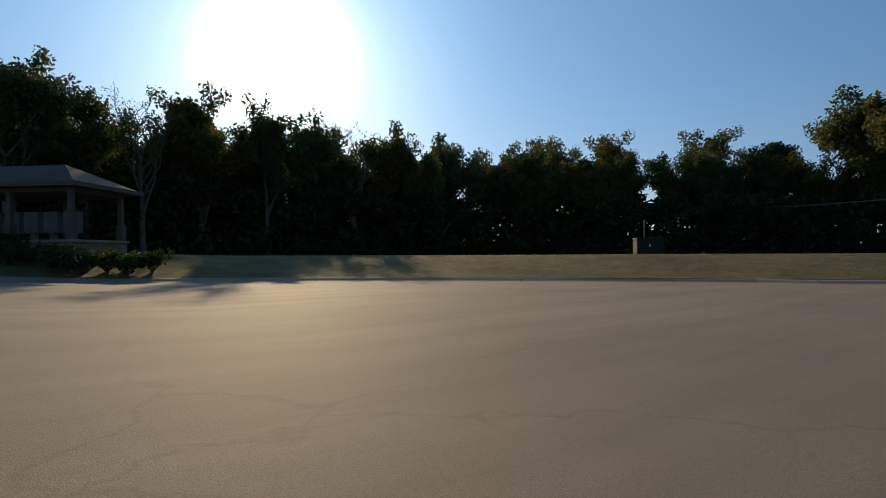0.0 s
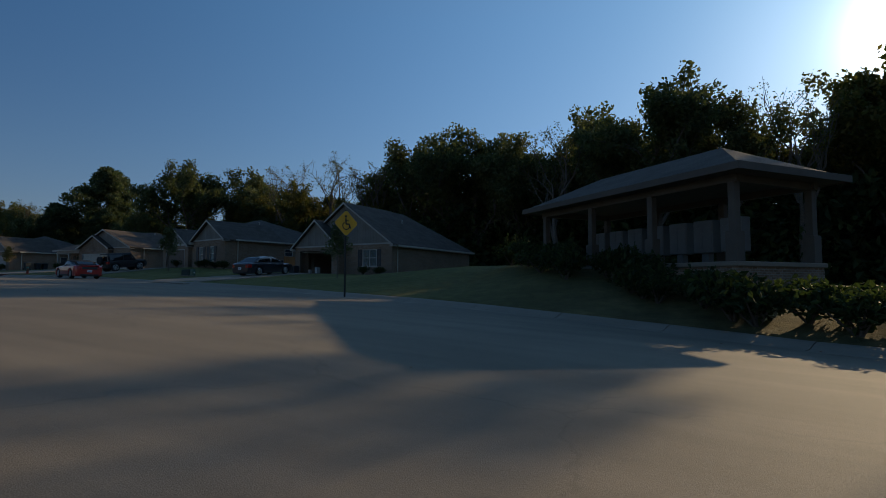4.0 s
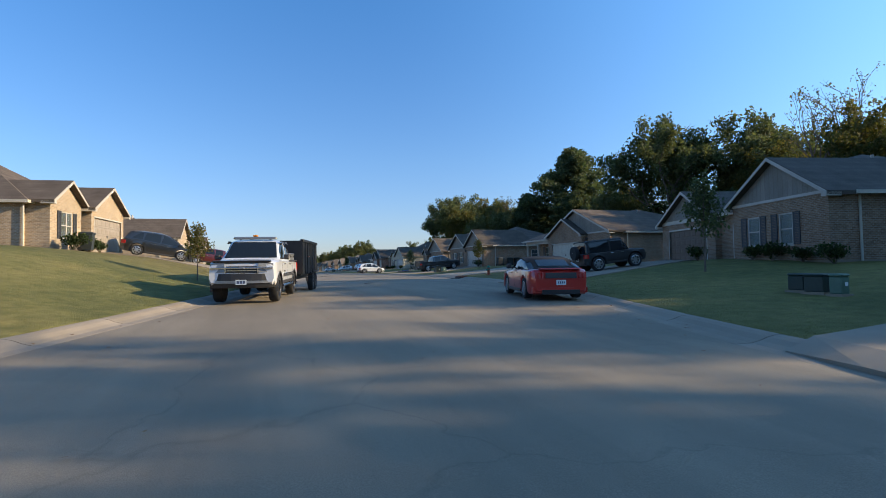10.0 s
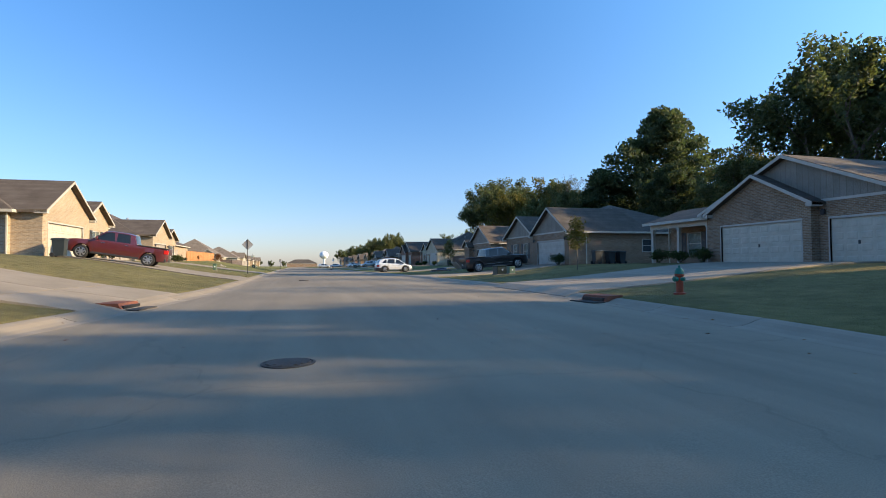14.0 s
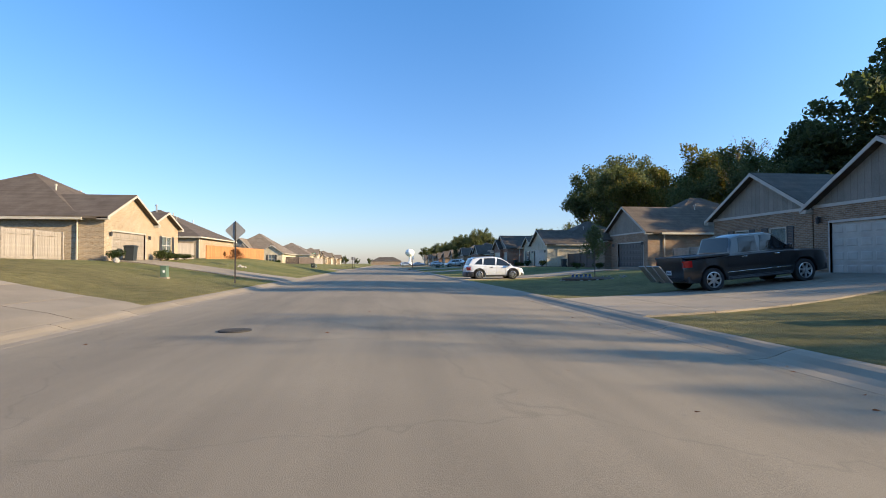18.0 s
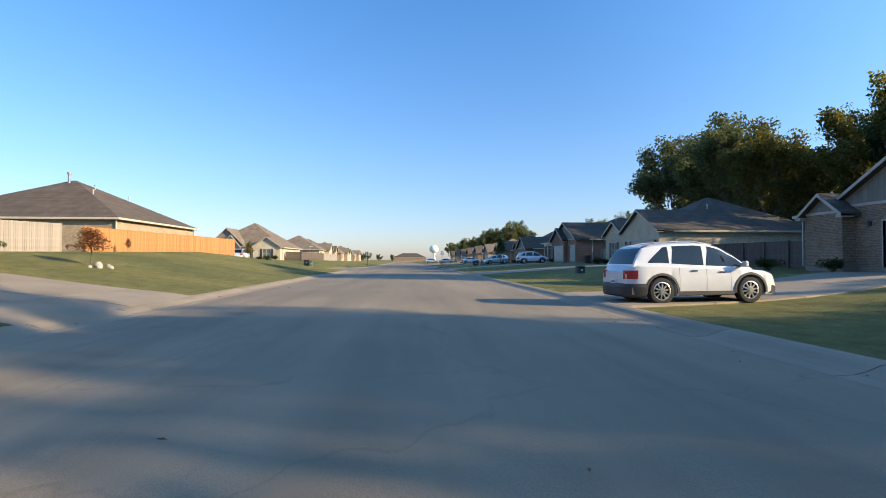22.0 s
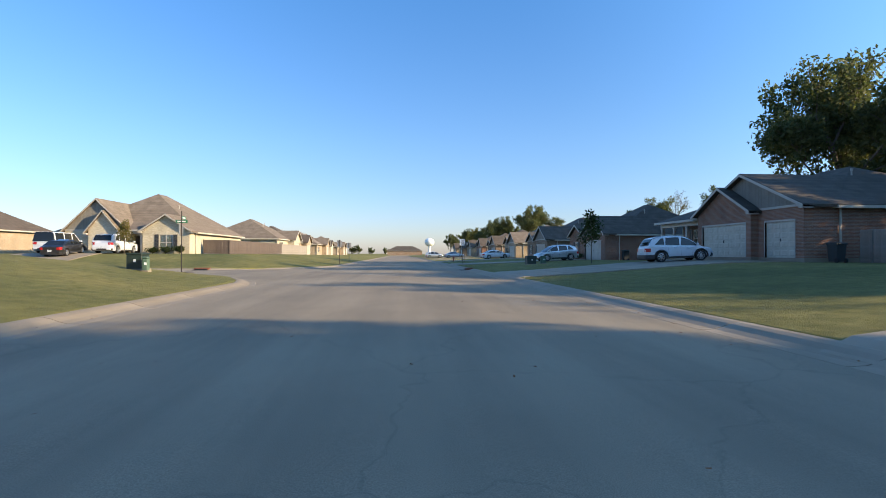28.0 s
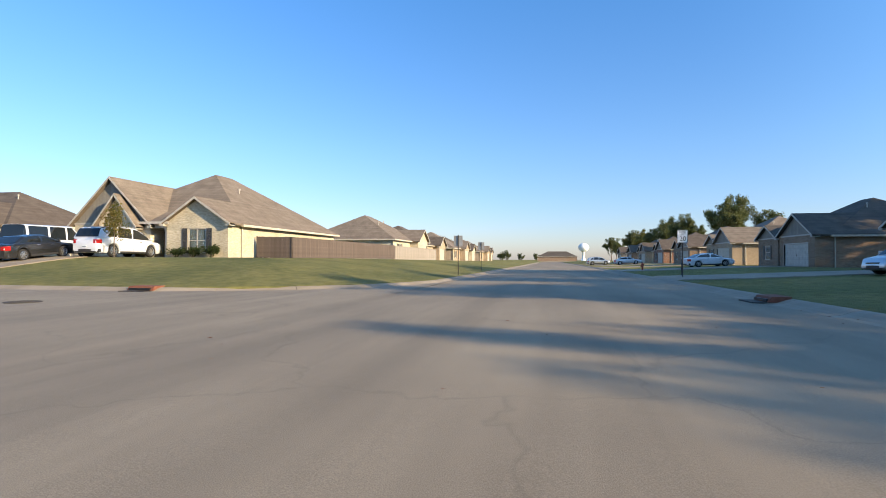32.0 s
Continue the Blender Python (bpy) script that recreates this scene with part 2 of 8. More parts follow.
def grass_mat():
    m, nt, b = material("lawn", 0.9, 0, 0.15)
    a = ramp(nt, noise_of(nt, 0.14, 6, 0.6), [(0.3, (0.102, 0.118, 0.047)), (0.52, (0.176, 0.172, 0.069)), (0.75, (0.272, 0.235, 0.102))])
    d = ramp(nt, noise_of(nt, 2.4, 4), [(0.3, (0.72, 0.75, 0.7)), (0.7, (1.2, 1.16, 1.1))])
    # dry brown lots: corner verge; half way down the brown partly paints in shade
    place = nt.nodes.new("ShaderNodeSeparateXYZ")
    nt.links.new(nt.nodes.new("ShaderNodeTexCoord").outputs["Object"], place.inputs[0])
    along_road = node(nt, "ShaderNodeMath")
    along_road.operation = "MULTIPLY_ADD"
    along_road.inputs[1].default_value, along_road.inputs[2].default_value = 0.005, 0.1
    nt.links.new(place.outputs[0], along_road.inputs[0])
    dry = ramp(nt, along_road.outputs[0], [(0.12, (1, 1, 1)), (0.17, (0, 0, 0)), (0.36, (0, 0, 0)), (0.42, (0.75, 0.75, 0.75)), (0.61, (0.7, 0.7, 0.7)), (0.66, (0.1, 0.1, 0.1))])
    straw = ramp(nt, noise_of(nt, 0.35, 5, 0.65), [(0.3, (0.115, 0.098, 0.052)), (0.7, (0.235, 0.195, 0.1))])
    a = mix(nt, a, straw, dry)
    f = noise_of(nt, 70.0, 3, 0.7, stretch=(1, 1, 0.4))
    g = ramp(nt, f, [(0.25, (0.45, 0.48, 0.4)), (0.75, (1.45, 1.4, 1.2))])
    nt.links.new(mix(nt, mix(nt, a, d, 1.0, "MULTIPLY"), g, 0.8, "MULTIPLY"), b.inputs["Base Color"])
    bump(nt, b, f, 0.9, 0.04)
    return m


ASPHALT, LAWN = asphalt_mat(), grass_mat()
CONCRETE = speckled("concrete", (0.209, 0.173, 0.126), (0.288, 0.241, 0.184), 0.5, 90, 0.88, 0.25, vary=0.07)
BRICK = {
    "tan": brick_mat("tan_brick", (0.302, 0.223, 0.144), (0.403, 0.31, 0.209), (0.396, 0.353, 0.288)),
    "brown": brick_mat("brown_brick", (0.194, 0.119, 0.072), (0.288, 0.194, 0.13), (0.302, 0.266, 0.216)),
    "red": brick_mat("red_brick", (0.202, 0.0864, 0.054), (0.288, 0.144, 0.09), (0.302, 0.266, 0.23)),
    "cream": brick_mat("cream_brick", (0.475, 0.418, 0.302), (0.547, 0.49, 0.374), (0.475, 0.432, 0.346)),
}
SHINGLE = {
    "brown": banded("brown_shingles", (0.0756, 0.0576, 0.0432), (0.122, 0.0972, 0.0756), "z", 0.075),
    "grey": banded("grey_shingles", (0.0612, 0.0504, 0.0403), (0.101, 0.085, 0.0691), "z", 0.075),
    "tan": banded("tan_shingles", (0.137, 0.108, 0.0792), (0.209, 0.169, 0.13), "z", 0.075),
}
SIDING = banded("gable_siding", (0.18, 0.166, 0.14), (0.223, 0.207, 0.18), "s", 0.3, 0.7, 0.4)
WHITE = plain("white_trim_paint", (0.374, 0.349, 0.306), 0.5)
CREAM = plain("cream_paint", (0.432, 0.396, 0.324), 0.55)
TAN_PAINT = plain("tan_door_paint", (0.259, 0.223, 0.18), 0.5)
DARK_PAINT = plain("dark_shutter_paint", (0.035, 0.036, 0.04), 0.5)
BROWN_PAINT = plain("brown_door_paint", (0.072, 0.0468, 0.0324), 0.5)
PANE = glass_mat("window_pane", (0.05, 0.055, 0.06))
BLIND = plain("window_blind", (0.396, 0.382, 0.346), 0.6)
CEDAR_PIECE = speckled("cedar_board", (0.36, 0.162, 0.0576), (0.446, 0.216, 0.0828), 4.0, 40, 0.8, 0.3, vary=0.14)
GREYWOOD = speckled("weathered_board", (0.238, 0.209, 0.18), (0.324, 0.288, 0.252), 4.0, 40, 0.85, 0.3, vary=0.12)
BROWNWOOD = speckled("brown_stained_board", (0.085, 0.065, 0.055), (0.13, 0.1, 0.085), 4.0, 40, 0.8, 0.3, vary=0.14)
BARK = speckled("bark", (0.09, 0.07, 0.055), (0.17, 0.14, 0.11), 6.0, 30, 0.95, 0.9)
LEAF_OAK = leaf_mat("oak_leaf", (0.07, 0.088, 0.045), (0.115, 0.13, 0.062), (0.17, 0.165, 0.08))
LEAF_AUTUMN = leaf_mat("turning_leaf", (0.0673, 0.0792, 0.0222), (0.127, 0.119, 0.0356), (0.206, 0.15, 0.0475))
LEAF_DARK = leaf_mat("pine_needle", (0.05, 0.07, 0.04), (0.08, 0.1, 0.052), (0.12, 0.135, 0.065))
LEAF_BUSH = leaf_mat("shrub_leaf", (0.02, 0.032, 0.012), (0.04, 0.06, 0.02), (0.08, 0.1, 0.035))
LEAF_MAPLE = leaf_mat("red_maple_leaf", (0.115, 0.036, 0.0216), (0.187, 0.0792, 0.036), (0.238, 0.144, 0.0648))
BLADE = leaf_mat("grass_blade", (0.0936, 0.122, 0.0504), (0.144, 0.155, 0.0648), (0.216, 0.194, 0.0936))
RUBBER = plain("tyre_rubber", (0.014, 0.014, 0.015), 0.85)
ALLOY = plain("alloy", (0.55, 0.56, 0.58), 0.3, 0.9)
BLACK_ALLOY = plain("black_alloy", (0.06, 0.06, 0.065), 0.35, 0.8)
CHROME = plain("chrome", (0.75, 0.75, 0.76), 0.12, 1.0, wear=0.03)
BLACK_PLASTIC = plain("black_plastic", (0.025, 0.025, 0.027), 0.55)
CAR_GLASS = glass_mat("car_glass", (0.012, 0.015, 0.018))
LAMP_RED = glass_mat("tail_lamp_red", (0.35, 0.012, 0.012), 0.12)
LAMP_CLEAR = glass_mat("headlamp_clear", (0.22, 0.23, 0.245), 0.06)
LAMP_AMBER = glass_mat("amber_lamp", (0.6, 0.22, 0.02), 0.12)
PLATE = plain("plate", (0.62, 0.66, 0.68), 0.4)
INK = plain("plate_marks", (0.08, 0.1, 0.16), 0.5)
STEEL = plain("galvanised_steel", (0.32, 0.33, 0.34), 0.45, 0.8)
POST_STEEL = plain("dark_post_steel", (0.0504, 0.0432, 0.0396), 0.6, 0.4)
IRON = speckled("cast_iron", (0.0432, 0.0396, 0.036), (0.072, 0.0648, 0.0576), 6, 60, 0.75, 0.5, 0.3)
HYDRANT_RED = plain("hydrant_red", (0.302, 0.054, 0.0216), 0.5, wear=0.3)
HYDRANT_TEAL = plain("hydrant_teal", (0.0144, 0.158, 0.108), 0.5, wear=0.2)
UTIL_GREEN = plain("utility_green", (0.0864, 0.144, 0.101), 0.6, wear=0.25)
BOX_DARK = plain("dark_green_enamel", (0.018, 0.0324, 0.0252), 0.55, wear=0.25)
SIGN_YELLOW = plain("sign_yellow", (0.8, 0.4, 0.02), 0.45)
SIGN_BACK = plain("sign_aluminium", (0.3, 0.29, 0.28), 0.45, 0.6)
SIGN_WHITE = plain("sign_white", (0.75, 0.76, 0.76), 0.4)
SIGN_BLACK = plain("sign_black", (0.015, 0.015, 0.016), 0.5)
SIGN_GREEN = plain("sign_green", (0.02, 0.14, 0.07), 0.45)
RUST = speckled("rusted_iron", (0.144, 0.0468, 0.0252), (0.216, 0.0864, 0.0504), 8, 60, 0.85, 0.4)
MULCH = speckled("mulch", (0.05, 0.032, 0.022), (0.11, 0.07, 0.045), 5, 40, 0.95, 0.9)
STONE = speckled("pale_stone", (0.288, 0.266, 0.23), (0.418, 0.389, 0.346), 4, 50, 0.85, 0.5)
BLUE_GLAZE = plain("blue_glaze", (0.036, 0.0648, 0.144), 0.4)
TOWER_WHITE = plain("tower_white", (0.72, 0.74, 0.75), 0.5)
BIN_GREEN = plain("bin_plastic", (0.0216, 0.0288, 0.0324), 0.6)
TRAILER_BLACK = plain("trailer_black", (0.011, 0.012, 0.014), 0.45, wear=0.35)
RED_TAPE, WHITE_TAPE = plain("red_tape", (0.6, 0.03, 0.02), 0.4), plain("white_tape", (0.8, 0.8, 0.8), 0.4)


# ---- mesh building ----
class MB:
    def __init__(self):
        self.v, self.f, self.mi = [], [], []

    def face(self, pts, mi=0):
        n = len(self.v)
        self.v += [tuple(p) for p in pts]
        self.f.append(tuple(range(n, n + len(pts))))
        self.mi.append(mi)

    def box(self, x0, x1, y0, y1, z0, z1, mi=0, bev=0.0):
        """A box; bev cuts its upright and level edges."""
        if bev <= 0:
            n = len(self.v)
            self.v += [(x, y, z) for z in (z0, z1) for x, y in ((x0, y0), (x1, y0), (x1, y1), (x0, y1))]
            for q in ((0, 3, 2, 1), (4, 5, 6, 7), (0, 1, 5, 4), (1, 2, 6, 5), (2, 3, 7, 6), (3, 0, 4, 7)):
                self.f.append(tuple(n + i for i in q))
                self.mi.append(mi)
            return
        b = bev
        ring = [(x0 + b, y0), (x1 - b, y0), (x1, y0 + b), (x1, y1 - b), (x1 - b, y1), (x0 + b, y1), (x0, y1 - b), (x0, y0 + b)]
        cx, cy = (x0 + x1) / 2, (y0 + y1) / 2
        fx, fy = 1 - 2 * b / max(x1 - x0, 1e-6), 1 - 2 * b / max(y1 - y0, 1e-6)
        small = [(cx + (x - cx) * fx, cy + (y - cy) * fy) for x, y in ring]
        self.rings([[(x, y, z0) for x, y in small], [(x, y, z0 + b) for x, y in ring], [(x, y, z1 - b) for x, y in ring], [(x, y, z1) for x, y in small]], mi=mi)

    def rings(self, rings, caps=True, mi=0, closed=True):
        n, k = len(self.v), len(rings[0])
        for r in rings:
            self.v += [tuple(p) for p in r]
        for i in range(len(rings) - 1):
            for j in range(k if closed else k - 1):
                a, b = n + i * k + j, n + i * k + (j + 1) % k
                self.f.append((a, b, b + k, a + k))
                self.mi.append(mi)
        if caps:
            self.f.append(tuple(n + j for j in reversed(range(k))))
            self.f.append(tuple(n + (len(rings) - 1) * k + j for j in range(k)))
            self.mi += [mi, mi]

    def tube(self, p0, p1, r0, r1=None, seg=10, mi=0, caps=True):
        p0, p1 = Vector(p0), Vector(p1)
        r1 = r0 if r1 is None else r1
        d = (p1 - p0).normalized()
        u = d.orthogonal().normalized()
        w = d.cross(u)
        ring = lambda p, r: [p + (u * math.cos(a) + w * math.sin(a)) * r for a in (2 * math.pi * i / seg for i in range(seg))]
        self.rings([ring(p0, r0), ring(p1, r1)], caps, mi)

    def lathe(self, prof, centre=(0, 0, 0), seg=16, mi=0, axis="z", caps=True):
        """prof: (radius, along) pairs turned round an axis."""
        c = Vector(centre)
        rings = []
        for r, h in prof:
            ring = []
            for i in range(seg):
                a = 2 * math.pi * i / seg
                q = (r * math.cos(a), r * math.sin(a), h)
                ring.append(c + Vector(q if axis == "z" else (q[0], q[2], q[1]) if axis == "y" else (q[2], q[0], q[1])))
            rings.append(ring)
        self.rings(rings, caps, mi)

    def prism(self, pts, off, mi=0):
        """A flat outline pushed along off."""
        o = Vector(off)
        self.rings([[Vector(p) for p in pts], [Vector(p) + o for p in pts]], True, mi)

    def mesh(self, name, mats, smooth=False, fix=True):
        me = bpy.data.meshes.new(name)
        me.from_pydata(self.v, [], self.f)
        for m in mats:
            me.materials.append(m)
        if len(mats) > 1:
            me.polygons.foreach_set("material_index", self.mi)
        if fix:
            bm = bmesh.new()
            bm.from_mesh(me)
            bmesh.ops.remove_doubles(bm, verts=bm.verts, dist=1e-4)
            bmesh.ops.recalc_face_normals(bm, faces=bm.faces)
            bm.to_mesh(me)
            bm.free()
        if smooth:
            me.polygons.foreach_set("use_smooth", [True] * len(me.polygons))
            me.set_sharp_from_angle(angle=radians(38))
        me.update()
        return me


def part(name, mb, mats, parent, label="", smooth=False, fix=True, at=None, kind=""):
    mats = mats if isinstance(mats, (list, tuple)) else [mats]
    me = mb if isinstance(mb, bpy.types.Mesh) else mb.mesh(name, mats, smooth, fix)
    ob = new(name, me)
    if parent:
        ob.parent = parent
    if at is not None:
        ob.matrix_basis = at
    return tagged(ob, label, kind=kind)


def thing(name, m, label, category, group="", kind=""):
    ob = new(name)
    ob.empty_display_size = 0.2
    ob.matrix_basis = m
    return tagged(ob, label, category, group, kind)


# ---- lie of the land ----
KR = [(-300, 330), (-60, 82), (-23, 37.3), (-19.7, 31.8), (-12.8, 23.2), (-8.7, 19.2), (-2.65, 14.8), (3.4, 11.8), (10, 9.7), (16.4, 7.8), (24.2, 5.2), (34.6, 2.5), (43.8, -0.6), (52, -2.7), (60, -4.1), (68, -4.9), (78, -5.2), (100, -5.2), (5000, -5.2)]
KL = [(-5000, 900), (10.2, 900), (11.2, 60), (11.8, 34), (13.2, 27.5), (16.5, 22.6), (22.6, 18.8), (31.6, 15.2), (42, 12.5), (52, 10.2), (62, 8.2), (72, 6.8), (82, 6.2), (160.7, 6.2), (165.7, 6.7), (169.7, 8.3), (172.3, 11.2), (173.6, 15), (174, 19), (174.2, 900), (184, 900), (184.2, 19), (184.6, 15), (186.1, 11), (189, 8.1), (193.5, 6.6), (198.5, 6.2), (5000, 6.2)]
ZR = [(-3000, -2.2), (-40, -2.2), (-20, -2.08), (0, -1.86), (10, -1.29), (20, -0.94), (30, -0.7), (40, -0.5), (50, -0.28), (60, -0.16), (70, -0.07), (80, -0.01), (100, 0.02), (150, -0.02), (300, -0.3), (3000, -3)]
RISE_R = [(-60, 0.75), (-25, 1.0), (-6, 1.05), (4, 1.35), (9, 1.55), (24, 0.7), (36, 0.65), (46, 1.1), (50, 1.15), (66, 0.9), (98, 0.82), (122, 0.62), (175, 0.75), (200, 0.5), (400, 0.5)]
RISE_L = [(10, 1.2), (30, 1.9), (58, 2.1), (70, 1.9), (85, 1.55), (115, 1.33), (150, 1.85), (168, 1.15), (210, 1.15), (300, 0.8)]


def lerp(tab, x):
    return float(np.interp(x, [p[0] for p in tab], [p[1] for p in tab]))


def road_z(x):
    return lerp(ZR, x)


def edge_r(x):
    return lerp(KR, x)


def edge_l(x):
    return lerp(KL, x)


def ground_z(x, y):
    """Height of lawn or road at a place."""
    z = road_z(x)
    dr, dl = edge_r(x) - y, y - edge_l(x)
    if x < 12:
        dr *= 0.72
    if x < 174.2:
        dl = min(dl, max(0, 174.1 - x)) if x > 155 else dl
    elif x > 184 and x < 208:
        dl = min(dl, x - 183.9)
    if dr > 0:
        s = min(max((dr - 0.5) / float(np.interp(x, [-8, -2, 8, 22], [9.0, 4.6, 4.6, 13.0])), 0), 1)
        dip = float(np.interp(x, [84, 90, 104, 116, 130, 138], [1.0, 1.8, 1.8, 2.6, 2.6, 1.0]))
        drop = min(max((dr - 30) / 60, 0), 1) * 1.5
        return z - 0.04 + min(max((dr - 0.36) / 0.26, 0), 1) * (0.165 - 0.04 * (dip - 1.0)) + lerp(RISE_R, x) * (0.55 * s + 0.45 * s * s * (3 - 2 * s)) ** dip - drop
    if dl > 0:
        s = min(max((dl - 0.5) / 10.5, 0), 1)
        return z - 0.04 + min(max((dl - 0.36) / 0.26, 0), 1) * 0.165 + lerp(RISE_L, x) * (0.65 * s + 0.35 * s * s * (3 - 2 * s))
    return z


def stations(lo, hi, step):
    return [lo + (hi - lo) * i / round((hi - lo) / step) for i in range(round((hi - lo) / step))]


xs = [-3000, -900, -300, -150, -100] + stations(-70, -30, 5) + stations(-30, 30, 1.5) + stations(30, 164, 2) + stations(164, 206, 0.75) + stations(206, 300, 4) + stations(300, 520, 12) + [520, 600, 800, 1200, 3000]
offs_r = [2800, 800, 300, 150, 90, 60, 45, 35, 28, 22, 17, 14, 11.5, 9, 7, 5, 3.5, 2.2, 1.2, 0.66, 0.62, 0.36]
offs_l = [0.36, 0.62, 0.66, 1.2, 2.2, 3.5, 5, 7, 9, 11.5, 14, 17, 22, 28, 35, 45, 60, 90, 150, 300, 800, 2800]


def terrain():
    mb = MB()
    rows = []
    for x in xs:
        yr, yl = edge_r(x), edge_l(x)
        k = 1 / 0.72 if x < 12 else 1.0
        row = [(x, yr - o * k, ground_z(x, yr - o * k)) for o in offs_r]
        top = min(yl, yr + 60)
        row += [(x, yr + (top - yr) * q, road_z(x) - 0.08) for q in (0.02, 0.5, 0.98)]
        row += [(x, top + o, ground_z(x, top + o) - (0.08 if top < yl else 0)) for o in offs_l]
        rows.append(row)
    n = len(rows[0])
    for r in rows:
        mb.v += r
    for i in range(len(rows) - 1):
        for j in range(n - 1):
            a = i * n + j
            mb.f.append((a, a + n, a + n + 1, a + 1))
    mb.mi = [0] * len(mb.f)
    ob = new("ground", mb.mesh("ground", [LAWN], True, False))
    return tagged(ob, "mown lawn of patchy green and straw grass", "lawn", kind="structure")


def asphalt():
    mb = MB()
    st = stations(-60, 30, 1.5) + stations(30, 520, 3) + [520, 800, 1500]
    for x in st:
        yr, yl = edge_r(x), edge_l(x)
        top = min(yl, yr + 45 if x < 12 else 6.25 if 155 < x < 205 else yl)
        z = road_z(x)
        for q in (0, 0.25, 0.5, 0.75, 1):
            mb.v.append((x, yr + (top - yr) * q, z + 0.05 * (1 - abs(2 * q - 1)) - 0.02))
    for i in range(len(st) - 1):
        for j in range(4):
            a = i * 5 + j
            mb.f.append((a, a + 5, a + 6, a + 1))
    # side street
    n = len(mb.v)
    ys = [6.2, 6.5, 7, 8, 9.5, 11, 13, 15, 17, 19, 30, 60, 110]
    lx = lambda y: float(np.interp(y, [6.2, 6.7, 8.3, 11.2, 15, 19, 110], [160.7, 165.7, 169.7, 172.3, 173.6, 174, 174.1]))
    rx = lambda y: float(np.interp(y, [6.2, 6.6, 8.1, 11, 15, 19, 110], [198.5, 193.5, 189, 186.1, 184.6, 184.2, 184.1]))
    for y in ys:
        mb.v += [(lx(y) + (rx(y) - lx(y)) * q, y, road_z(179) - 0.02 + 0.03 * (1 - abs(2 * q - 1)) * min(1, (y - 6.2) / 4)) for q in (0, 0.5, 1)]
    for i in range(len(ys) - 1):
        for j in range(2):
            a = n + i * 3 + j
            mb.f.append((a, a + 1, a + 4, a + 3))
    mb.mi = [0] * len(mb.f)
    ob = new("road", mb.mesh("road", [ASPHALT], True, False))
    return tagged(ob, "worn grey-brown asphalt street with fine cracks", "road", kind="structure")


terrain()
asphalt()


def along(poly, step):
    """Points every step metres along a polyline, with headings."""
    out, carry = [], 0.0
    for (x0, y0), (x1, y1) in zip(poly, poly[1:]):
        L = math.hypot(x1 - x0, y1 - y0)
        d = carry
        while d < L:
            out.append((x0 + (x1 - x0) * d / L, y0 + (y1 - y0) * d / L, math.atan2(y1 - y0, x1 - x0)))
            d += step
        carry = d - L
    return out


def smooth_line(poly, n=4):
    pts = [Vector(p) for p in poly]
    out = []
    for i in range(len(pts) - 1):
        p0, p1, p2, p3 = pts[max(i - 1, 0)], pts[i], pts[i + 1], pts[min(i + 2, len(pts) - 1)]
        for k in range(n):
            t = k / n
            out.append(tuple(0.5 * ((2 * p1) + (p2 - p0) * t + (2 * p0 - 5 * p1 + 4 * p2 - p3) * t * t + (3 * p1 - p0 - 3 * p2 + p3) * t ** 3)))
    return out + [tuple(pts[-1])]


def kerbs(owner_name, poly, side, x_lo, x_hi):
    """Cast kerb and gutter in three-metre lengths; side +1: the lawn lies to the left of the run."""
    owner = thing(owner_name, Matrix(), "pale concrete kerb and gutter, stained along the joints", "kerb", kind="structure")
    pts = along(poly, 3.0)
    made = 0
    far = MB()
    for (x, y, h), (x1, y1, h1) in zip(pts, pts[1:]):
        if not x_lo - 60 < x < x_hi + 120:
            continue
        n0, n1 = Vector((-math.sin(h), math.cos(h))) * side, Vector((-math.sin(h1), math.cos(h1))) * side
        if x1 - x > 2.99 and abs(h) < 1e-4:
            n1 = n0
        prof = [(-0.22, -0.03), (-0.2, 0.004), (0.05, 0.012), (0.2, 0.05), (0.34, 0.105), (0.46, 0.132), (0.58, 0.138), (0.64, 0.12), (0.64, -0.1), (-0.22, -0.1)]
        gap = 0.012
        d = Vector((x1 - x, y1 - y)).normalized() * gap
        z0, z1 = road_z(x) - 0.02, road_z(x1) - 0.02
        base = Vector((x, y, z0))
        ra = [Vector((n0[0] * o + d[0], n0[1] * o + d[1], h_)) for o, h_ in prof]
        rb = [Vector((x1 - x + n1[0] * o - d[0], y1 - y + n1[1] * o - d[1], z1 - z0 + h_)) for o, h_ in prof]
        if x_lo < x < x_hi and made < 150:
            mb = MB()
            mb.rings([ra, rb])
            part("kerb_length", mb, CONCRETE, owner, at=Matrix.Translation(base))
            made += 1
        else:
            far.rings([[p + base for p in ra], [p + base for p in rb]])
    part("far_kerb", far, CONCRETE, owner, kind="stuff")
    return owner


KRS = smooth_line([p for p in KR if -61 < p[0] < 90], 4) + [(420, -5.2)]
KL1 = smooth_line([(11.2, 60), (11.8, 34), (13.2, 27.5), (16.5, 22.6), (22.6, 18.8), (31.6, 15.2), (42, 12.5), (52, 10.2), (62, 8.2), (72, 6.8), (82, 6.2), (120, 6.2), (160.7, 6.2), (165.7, 6.7), (169.7, 8.3), (172.3, 11.2), (173.6, 15), (174, 19), (174.2, 60)], 4)
KL2 = smooth_line([(184, 60), (184.2, 19), (184.6, 15), (186.1, 11), (189, 8.1), (193.5, 6.6), (198.5, 6.2), (230, 6.2)], 4) + [(420, 6.2)]


